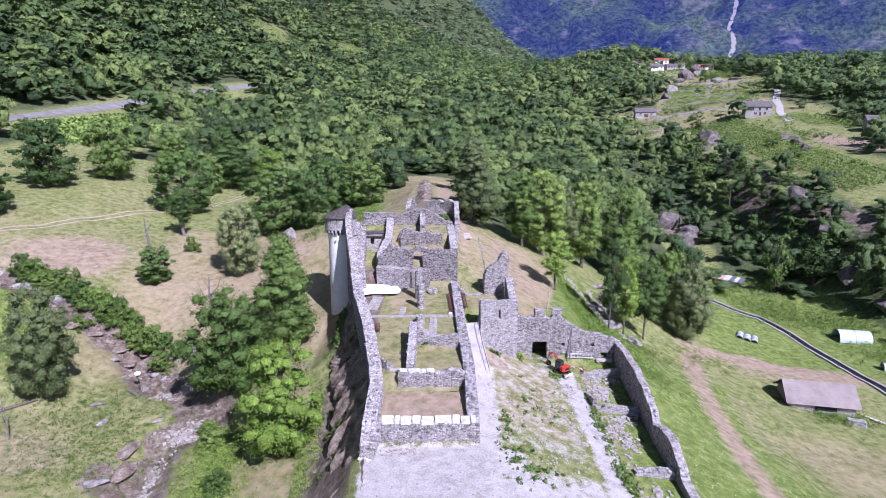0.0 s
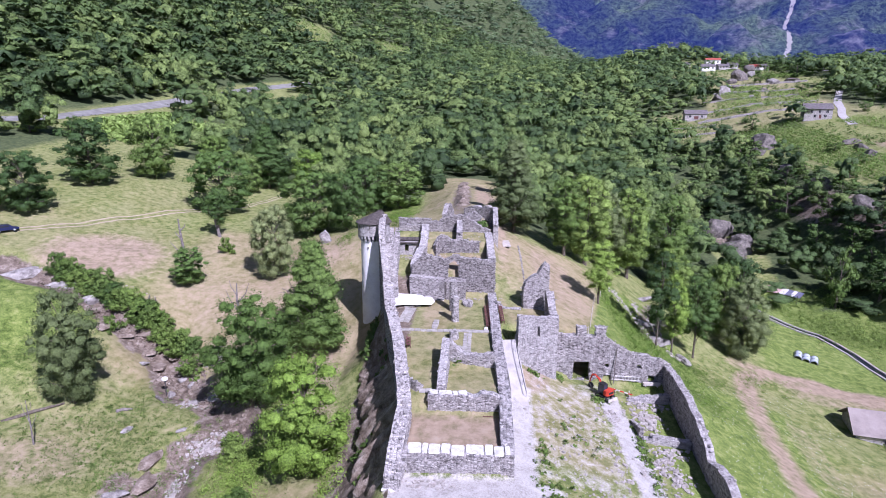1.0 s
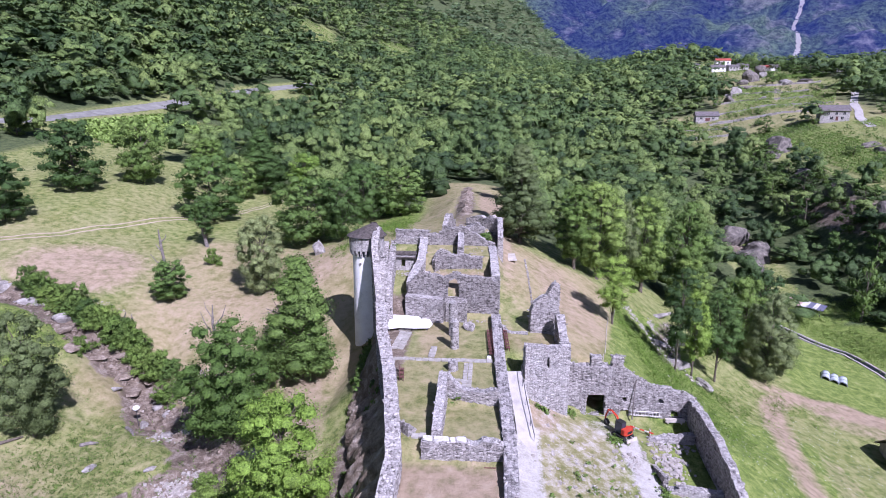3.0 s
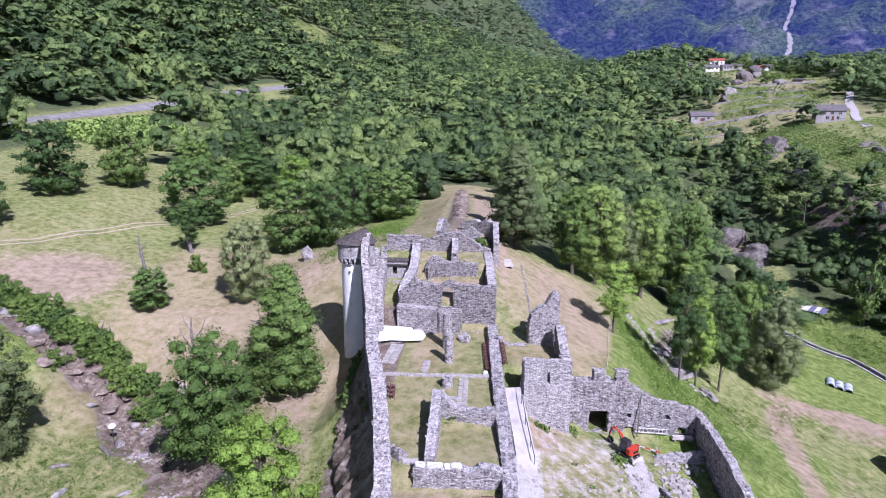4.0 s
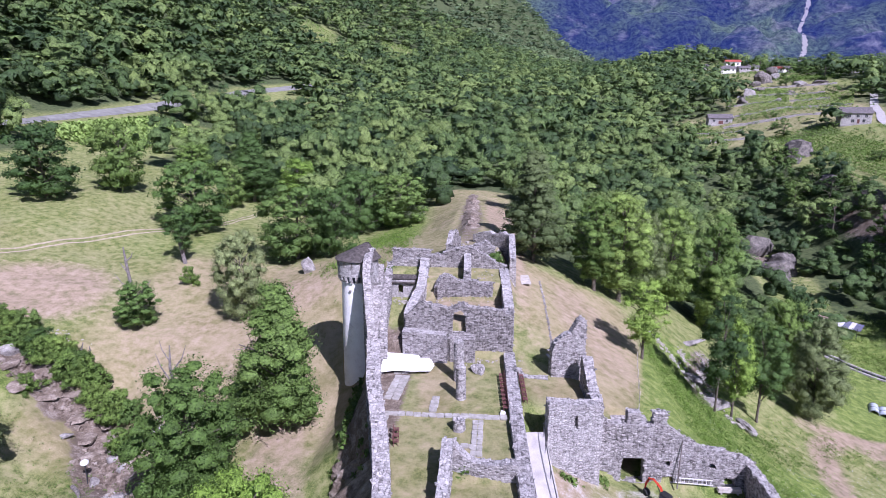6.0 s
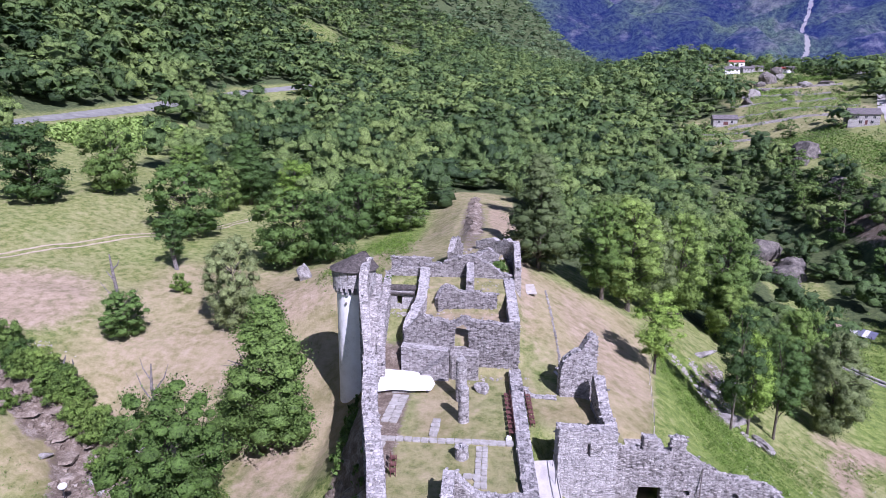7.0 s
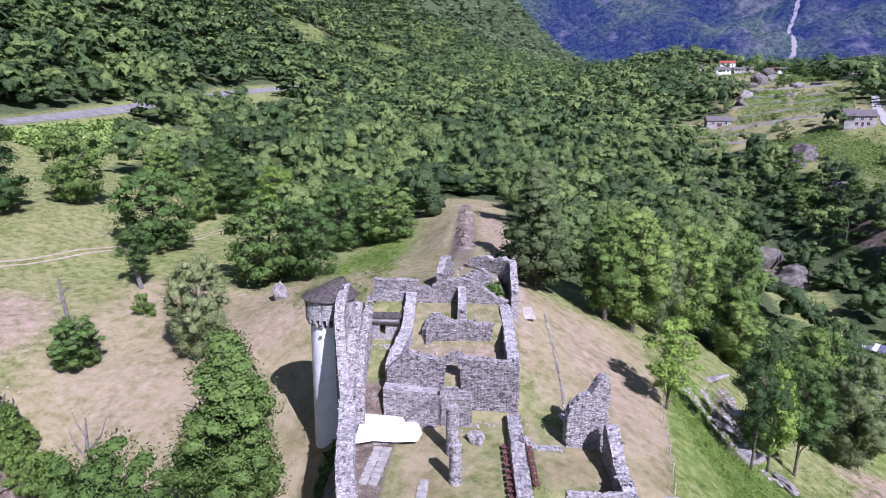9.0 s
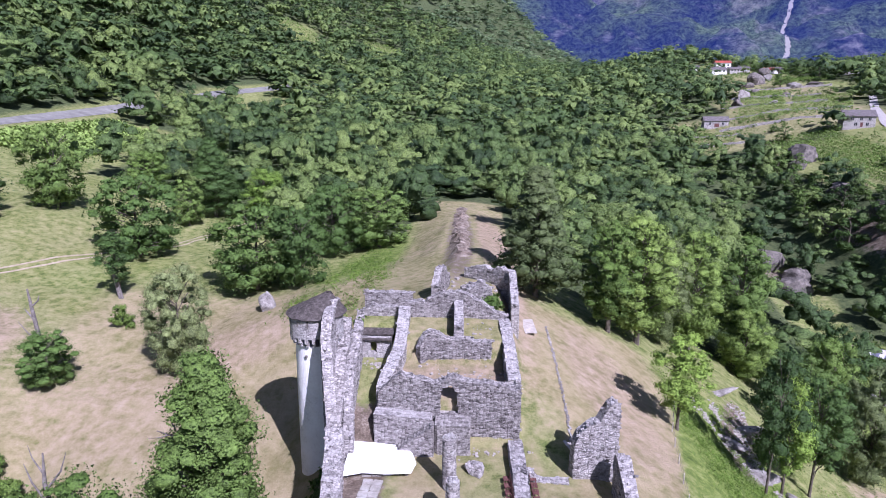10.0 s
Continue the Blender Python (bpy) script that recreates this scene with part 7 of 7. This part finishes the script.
# bushes and small trees among the terraces
for i, (x, y, h, w, kind) in enumerate(((146, 352, 9, 8, "far_tall"), (120, 300, 9, 10, "far_oak"), (118, 284, 10, 10, "far_round"), (121, 268, 9, 9, "far_oak"), (119, 250, 10, 11, "far_round"), (120, 232, 9, 9, "far_oak"), (117, 214, 10, 10, "far_round"), (116, 196, 10, 10, "far_oak"), (115, 184, 9, 9, "far_round"), (130, 318, 7, 9, "far_oak"), (133, 276, 5, 7, "far_round"), (132, 250, 5, 7, "far_oak"), (130, 225, 5, 7, "far_round"), (129, 200, 5, 7, "far_oak"), (212, 505, 12, 13, "far_oak"), (246, 520, 12, 14, "far_round"), (258, 480, 11, 12, "far_oak"), (208, 358, 6, 8, "far_round"), (218, 300, 7, 9, "far_round"), (170, 352, 4, 6, "far_round"), (150, 372, 4, 6, "far_oak"), (162, 490, 8, 9, "far_oak"), (230, 440, 9, 11, "far_round"), (238, 400, 9, 11, "far_oak"), (246, 655, 11, 9, "far_tall"), (270, 600, 12, 13, "far_round"), (186, 455, 4, 5, "far_round"), (142, 290, 5, 7, "far_round"), (137, 240, 6, 8, "far_oak"), (135, 215, 6, 8, "far_round"), (180, 250, 8, 9, "far_oak"), (112.4, 173.5, 16, 9.5, "far_tall"), (101, 174, 19, 9.5, "far_round"), (190, 655, 10, 13, "far_round"), (212, 655, 10, 10, "far_tall"), (256, 650, 10, 12, "far_round"), (225, 660, 10, 11, "far_oak"), (268, 632, 11, 13, "far_oak"), (282, 640, 11, 13, "far_round"), (180, 672, 12, 14, "far_oak"), (240, 690, 14, 16, "far_round"), (205, 690, 14, 16, "far_oak"), (262, 680, 14, 16, "far_oak"), (150, 440, 6, 8, "far_oak"), (120, 402, 7, 9, "far_round"), (108, 380, 8, 10, "far_oak"), (160, 398, 4, 6, "far_round"), (215, 445, 7, 9, "far_oak"), (252, 560, 9, 12, "far_round"), (225, 520, 6, 8, "far_oak"), (190, 545, 9, 12, "far_round"), (175, 510, 8, 10, "far_oak"), (126, 298, 9, 11, "far_round"), (113, 262, 11, 12, "far_oak"), (112, 232, 11, 12, "far_round"), (110, 205, 11, 11, "far_oak"), (125, 222, 7, 9, "far_oak"), (126, 250, 7, 9, "far_round"), (118, 318, 9, 11, "far_oak"), (150, 258, 5, 8, "far_round"), (155, 285, 5, 8, "far_oak"))):
    plant(x, y, h, w, kind, 37 * i, "leafy tree among the vine terraces and crags", group="trees among the terraces")
# rocks of the stream bed
scatter("stream_stones", [(-75, 101.3, 6, 1.6, 120, 0.3, 1.0), (-66, 97, 4, 1.5, 90, 0.3, 1.1), (-58, 95, 3, 2, 60, 0.3, 1.0), (-51.5, 90.5, 2, 2.5, 80, 0.3, 1.0), (-47, 87, 2.5, 2.5, 140, 0.2, 0.9), (-41, 82.5, 3, 1.6, 140, 0.2, 1.0), (-34.5, 75.5, 1.4, 2.5, 120, 0.2, 0.8)],
        "brown and pale stones along the stream bed", STREAM_ROCK, 44)
scatter("stream_stones", [(-37, 72.2, 2.4, 1.2, 190, 0.12, 0.55), (-35, 74, 1.6, 1.2, 110, 0.12, 0.5), (-37.8, 66, 1.0, 4.5, 200, 0.12, 0.5), (-37.2, 58, 1.2, 5, 150, 0.12, 0.5), (-43, 82, 2.4, 1.2, 130, 0.12, 0.5), (-28, 75.4, 1.4, 1.6, 90, 0.15, 0.6), (-44, 92, 2.0, 3.0, 120, 0.12, 0.5), (-66, 104, 5, 1.2, 60, 0.1, 0.35)],
        "pale washed pebbles and stones beside the stream", RUBBLE, 45)
for i, (x, y, sx, sy, sz, dark) in enumerate((
        (-78, 101.8, 9, 3.0, 1.6, 0), (-86, 103, 10, 3.2, 1.8, 0), (-70, 100, 5, 2.4, 1.6, 0), (-67.9, 96.6, 4.5, 2.2, 0.9, 1), (-64.5, 93.5, 3.6, 2.4, 0.9, 1), (-61.5, 94.6, 4.2, 1.6, 0.8, 1),
        (-58.6, 97.4, 4.4, 2.6, 0.8, 1), (-57, 94.8, 4.2, 3.0, 0.8, 1), (-54.8, 92.2, 3.6, 3.2, 0.9, 1), (-53.2, 95.6, 3.8, 2.4, 0.8, 1), (-56.2, 90.6, 2.4, 1.4, 0.6, 0), (-52.4, 89.4, 2.6, 1.8, 0.7, 1),
        (-48.5, 89.0, 2.2, 1.5, 0.8, 0), (-46.2, 87.0, 1.8, 1.2, 0.8, 0), (-40.6, 83.1, 2.6, 2.0, 1.5, 0), (-43.4, 82.0, 2.0, 1.2, 1.0, 0), (-33.0, 75.8, 1.4, 1.8, 1.2, 1), (-29.3, 75.3, 1.3, 2.6, 1.5, 0),
        (-42.4, 69.2, 4.6, 2.4, 0.9, 1), (-41.6, 65.4, 4.2, 2.8, 0.8, 1), (-43.2, 62.2, 3.6, 1.8, 0.7, 0), (-41.2, 74.6, 1.5, 0.7, 0.5, 0), (-48.8, 74.0, 2.2, 0.9, 0.6, 0), (-36.0, 131, 3.2, 3, 3.4, 0), (-48.5, 85.0, 1.6, 1.2, 1.0, 0))):
    boulder(x, y, (sx, sy, sz), "flat wet brown slab of rock in the stream" if dark else "smooth pale weathered rock by the stream", 160 + i, STREAM_ROCK if dark else PALE_ROCK, "rock", sink=0.3, group="rocks by the stream", heading=20 + 23 * (i % 5))


# ---------- dead wood ----------
def snag(x, y, path, radii, branches, label, name="dead_tree"):
    t = empty(name, at(x, y, -0.2), label=label, category="dead tree")
    local(t, "trunk", Shape().tube(path, radii, 9), DEADWOOD)
    for pts, r in branches:
        local(t, "branch", Shape().tube(pts, [r, r * 0.7, r * 0.25][:len(pts)], 6), DEADWOOD)
    return t


snag(-57.9, 111.3, [(0, 0, 0), (-0.2, 0.1, 3), (-0.5, 0, 7), (-0.9, 0.1, 10.5), (-1.0, 0.0, 13.2)], [0.36, 0.32, 0.27, 0.22, 0.1],
     [([(-0.7, 0, 9), (-1.6, 0.2, 10), (-2.0, 0.2, 10.6)], 0.14), ([(-0.9, 0, 10.8), (0.0, 0.2, 11.6), (0.3, 0.2, 12.4)], 0.14), ([(-0.4, 0, 6), (-2.2, 0.3, 7.2), (-3.4, 0.5, 8.6)], 0.12), ([(-0.3, 0, 5), (1.6, 0.3, 6.2), (2.6, 0.5, 7.8)], 0.12)], "tall bleached dead trunk rising from a stunted tree")
snag(-61.6, 133.5, [(0, 0, 0), (-0.6, 0, 3.5), (-1.4, 0.2, 7)], [0.42, 0.34, 0.22], [([(-0.9, 0, 5), (-2.2, 0, 6.2), (-2.8, 0, 7.4)], 0.1)], "leaning dark trunk under a thin crown", "leaning_trunk")
snag(-60.4, 100.9, [(-1.6, 0, 0.5), (0, 0.2, 1.0), (1.7, 0.1, 0.9)], [0.6, 0.55, 0.3],
     [([(-1.2, 0, 0.9), (-1.9, 0.4, 2.0), (-2.2, 0.3, 2.7)], 0.2), ([(-0.3, 0, 1.2), (-0.2, 0.5, 2.4), (0.2, 0.5, 3.4)], 0.22), ([(0.6, 0, 1.0), (1.2, 0.4, 2.2), (1.3, 0.2, 3.0)], 0.18), ([(-0.9, 0, 0.9), (-1.0, -0.8, 1.8), (-1.4, -1.0, 2.4)], 0.16), ([(1.2, 0, 0.9), (2.0, -0.4, 1.6), (2.4, -0.6, 2.2)], 0.14)], "uprooted grey stump with a tangle of roots", "tree_stump")
snag(-33.4, 81.0, [(0, 0, 6), (-0.8, 0.4, 10.5), (-1.6, 0.8, 14.5), (-1.5, 1.0, 17.0)], [0.3, 0.24, 0.16, 0.06], [([(-1.2, 0.6, 12.5), (-2.6, 0.8, 14.5), (-3.2, 1, 16)], 0.1), ([(-1.5, 0.8, 14), (-0.3, 1, 15.5), (0.2, 1.2, 17)], 0.1), ([(-1.5, 0.9, 15), (-2.4, 1.0, 16.5), (-2.6, 1, 17.6)], 0.07)], "bare dead branches standing out of a green crown", "dead_branches")
snag(-29.5, 92.5, [(2.0, 0, 8), (0, -0.2, 9.6), (-2.6, -0.4, 10.6)], [0.16, 0.12, 0.05], [([(-0.6, -0.2, 10.0), (-1.4, 0.2, 11.2), (-1.8, 0.3, 12)], 0.07), ([(-1.2, -0.2, 10.2), (-2.4, -0.6, 10.0), (-3.4, -0.6, 9.9)], 0.06)], "bare dead limb beside a dark crown", "dead_branches")
for i, (x, y, ln, yaw) in enumerate(((-62.3, 74.2, 7.5, 48), (-52, 78.5, 2.2, 20), (-48.5, 82, 3.0, -40))):
    lg = new("log", Shape().tube([(-ln / 2, 0, 0.2), (0, 0.15, 0.28), (ln / 2, 0, 0.2)], [0.28, 0.25, 0.16], 8).mesh("log", BARK if i == 0 else DEADWOOD))
    lg.matrix_basis = pose(*at(x, y, 0.0), 0, 0, yaw)
    tagged(lg, "fallen log lying in the weeds", "log")
snag(-58.0, 68.5, [(0, 0, 0), (0.1, 0, 3), (-0.1, 0.1, 6.5)], [0.12, 0.09, 0.03], [([(0.1, 0, 2.5), (0.8, 0.2, 4), (1.1, 0.2, 5.2)], 0.05), ([(0, 0, 3.5), (-0.7, 0.2, 4.8), (-0.9, 0.2, 6)], 0.05), ([(0, 0, 4.5), (0.4, 0.1, 5.4), (0.6, 0.1, 6.3)], 0.04)], "thin bare sapling on the weedy slope", "sapling")


# Pale round object of unclear kind, built as a lamp-like globe on a pole
def lamp(x, y):
    l = empty("garden_lamp", at(x, y), label="round white object on a thin grey pole", category="lamp")
    local(l, "pole", Shape().tube([(0, 0, -0.3), (0, 0, 2.6)], [0.05, 0.045], 8), STEEL)
    bm = bmesh.new()
    bmesh.ops.create_uvsphere(bm, u_segments=20, v_segments=12, radius=0.48)
    for v in bm.verts:
        v.co = Vector((v.co.x, v.co.y, v.co.z * 0.75 + 2.9))
    me = bpy.data.meshes.new("globe")
    bm.to_mesh(me)
    bm.free()
    me.shade_smooth()
    me.materials.append(WHITE_SHEET)
    attach("globe", me, l, "white weathered globe")
    local(l, "collar", Shape().tube([(0, 0, 2.35), (0, 0, 2.55)], [0.12, 0.2], 12), STEEL)


lamp(-49.0, 84.6)


# ---------- parked car on the track ----------
def car(x, y, yaw, label):
    paint = patchy("dark_blue_paint", [(0.015, 0.02, 0.06), (0.03, 0.035, 0.09)], 2, 0.3, 0.25, 0.0)
    rubber = patchy("tyre_rubber", [(0.015, 0.015, 0.015), (0.03, 0.03, 0.03)], 0.5, 0.05)
    c = empty("car", at(x, y, 0.12), label=label, category="car")
    c.rotation_euler.z = radians(yaw)
    prof = [(-2.1, 0.35), (2.1, 0.35), (2.15, 0.7), (1.2, 0.92), (0.55, 1.42), (-1.2, 1.48), (-1.95, 1.0), (-2.15, 0.85)]
    n = len(prof)
    v = [(px_, -0.85 + 0.12 * max(0, pz - 0.9), pz) for px_, pz in prof] + [(px_, 0.85 - 0.12 * max(0, pz - 0.9), pz) for px_, pz in prof]
    local(c, "body", Shape().put(v, [tuple(range(n)), tuple(reversed(range(n, 2 * n)))] + [((i + 1) % n, i, i + n, (i + 1) % n + n) for i in range(n)]), paint)
    for sy in (-0.83, 0.83):
        local(c, "side_window", Shape().box((1.7, 0.05, 0.36), pose(-0.35, sy, 1.16)), DARK_GLASS)
    local(c, "windscreen", Shape().box((0.06, 1.3, 0.6), pose(0.88, 0, 1.17, 0, -52)), DARK_GLASS)
    for sx in (-1.3, 1.3):
        for sy in (-0.8, 0.8):
            w = local(c, "wheel", Shape().tube([(sx, sy - 0.1, 0.32), (sx, sy + 0.1, 0.32)], [0.32, 0.32], 16), rubber)
            local(w, "rim", Shape().tube([(sx, sy - 0.115, 0.32), (sx, sy + 0.115, 0.32)], [0.19, 0.19], 12), ZINC)
    for sy in (-0.6, 0.6):
        local(c, "headlight", Shape().box((0.06, 0.3, 0.14), pose(2.13, sy, 0.68)), COPING)


car(-97.5, 114.6, 52, "dark blue parked car on the meadow track")

# fence along the path edge
fence = empty("wire_fence", at(19.5, 105), label="thin wire fence on wooden posts along the slope", category="fence")
posts = [(21.8, 112), (20.6, 108.5), (19.4, 105), (18.6, 101.5), (17.9, 98), (17.2, 94.5), (16.5, 91), (15.6, 87.5)]
tops = []
for x, y in posts:
    p = at(x, y) - fence.location
    tops.append(p)
    local(fence, "post", Shape().tube([p - Vector((0, 0, 0.4)), p + Vector((0, 0, 1.15))], [0.06, 0.05], 7), TIMBER)
for z in (0.45, 1.0):
    local(fence, "wire", Shape().tube([p + Vector((0, 0, z)) for p in tops], [0.012] * len(tops), 4, False), STEEL)

# ---------- weeds, flowers and shrubs ----------
def tufts(name, spots, size, label, material, seed, high=0.35):
    """Low leafy weeds: spots are (x, y, radius x, radius y, number)."""
    rng = np.random.default_rng(seed)
    lobes = []
    for cx, cy, rx, ry, n in spots:
        x, y = rng.normal(cx, rx * 0.5, n), rng.normal(cy, ry * 0.5, n)
        r = high * rng.uniform(0.5, 1.6, n)
        lobes.append(np.stack([x, y, ground(x, y) + r * 0.4, r, np.full(n, 0.9)], -1))
    lobes = np.concatenate(lobes)
    v, f, nn = leaves(rng, lobes, len(lobes) * 11, size)
    return tagged(new(name, mesh_of(name, v, f, material, False, nn)), label, "weeds", kind="stuff")


tufts("weeds", [(-52, 74, 16, 12, 1500), (-45, 66, 10, 8, 700), (-72, 82, 14, 10, 700)], 0.075, "patchy weeds and brambles on the stream slope", LEAF_MID, 5, 0.2)
tufts("weeds", [(-29, 66, 3.5, 6, 700), (-28, 58, 4, 6, 700), (-25, 52, 4, 6, 400), (-17, 60, 1.6, 8, 260), (-18, 70, 1.4, 5, 160)], 0.1, "lush green brambles on the bank below the cliff", LEAF_BRIGHT, 15, 0.42)
tufts("weeds", [(-24, 148, 5, 22, 420), (-19, 132, 3, 10, 140), (-30, 128, 4, 5, 80), (-21.5, 124, 2, 4, 50)], 0.12, "green weeds on the ridge flank", LEAF_BRIGHT, 6, 0.35)
tufts("weeds", [(25, 98, 3.5, 14, 900), (29, 104, 4, 14, 900), (38, 106, 8, 6, 600), (33, 118, 6, 12, 400), (52, 114, 8, 5, 300), (23, 112, 2, 10, 400), (33, 92, 6, 10, 700)], 0.075, "rough green growth on the slope below the path", LEAF_BRIGHT, 7, 0.26)
scatter("slope_stones", [(26.5, 120.5, 1.2, 2.4, 60, 0.12, 0.5), (28.3, 118, 1.2, 1.6, 60, 0.12, 0.5), (30, 114.8, 1.2, 2.4, 80, 0.12, 0.55), (32.5, 112.5, 1.3, 2.0, 80, 0.12, 0.55), (34.2, 114.5, 1.3, 2.6, 80, 0.12, 0.6), (31, 122, 0.9, 2.4, 70, 0.12, 0.5), (33.8, 119.5, 1.0, 2.4, 80, 0.12, 0.6), (36, 125.5, 1.2, 2.6, 60, 0.12, 0.55), (36.5, 110.5, 2.0, 1.0, 50, 0.2, 0.7)],
        "pale tumbled stones of a collapsed wall on the grassy slope", RUBBLE, 46)
tufts("weeds", [(92, 160, 12, 14, 900), (102, 150, 12, 10, 800), (108, 130, 12, 12, 700), (80, 172, 10, 8, 400), (72, 96, 6, 2.5, 260), (100, 180, 12, 10, 400)], 0.15, "lush green undergrowth by the channel", LEAF_MID, 8, 0.5)
tufts("weeds", [(8.5, 52, 3, 3, 60), (6.8, 58, 1, 6, 40), (18.9, 66, 0.8, 5, 90), (19.2, 55, 1, 5, 90), (15.5, 76, 1.2, 1.2, 40), (10.3, 79.6, 0.7, 0.8, 40), (7, 77, 1.2, 0.6, 20), (11, 66, 3, 6, 30)], 0.14, "green weeds among gravel and stones", LEAF_MID, 9, 0.2)
tufts("weeds", [(-2.4, 109.5, 1.2, 1.6, 60), (-0.8, 110.5, 1, 2, 60), (-16.5, 85, 0.5, 5, 60), (-13.5, 70, 1.2, 8, 130), (-17.8, 92, 0.6, 4, 60), (-15.3, 100, 0.3, 5, 60), (-2.5, 72.0, 1.2, 0.3, 40)], 0.25, "grass and weeds rooted in the ruined walls", LEAF_MID, 10, 0.3)
tufts("scrub", [(150, 400, 40, 30, 260), (190, 470, 40, 40, 320), (230, 560, 40, 50, 320), (232, 380, 22, 40, 160), (120, 395, 14, 20, 120), (212, 322, 14, 16, 70), (230, 640, 40, 30, 200), (175, 300, 10, 40, 120), (140, 330, 12, 12, 90)], 0.4, "scrub and long grass between the terraces", LEAF, 11, 0.8)
flowers = Shape()
rnd = random.Random(51)
for i in range(1700):
    x, y = rnd.uniform(27, 60), rnd.uniform(52, 112)
    if float(distance_to(HAIRPIN, np.array(x), np.array(y))) < 2.4 or float(value_noise(x, y, 7, 31)) < -0.15:
        continue
    flowers.stone(at(x, y, 0.3), rnd.uniform(0.04, 0.085), rnd)
tagged(new("meadow_flowers", flowers.mesh("meadow_flowers", COPING)), "white flower heads scattered over the green meadow", "flowers", kind="stuff")
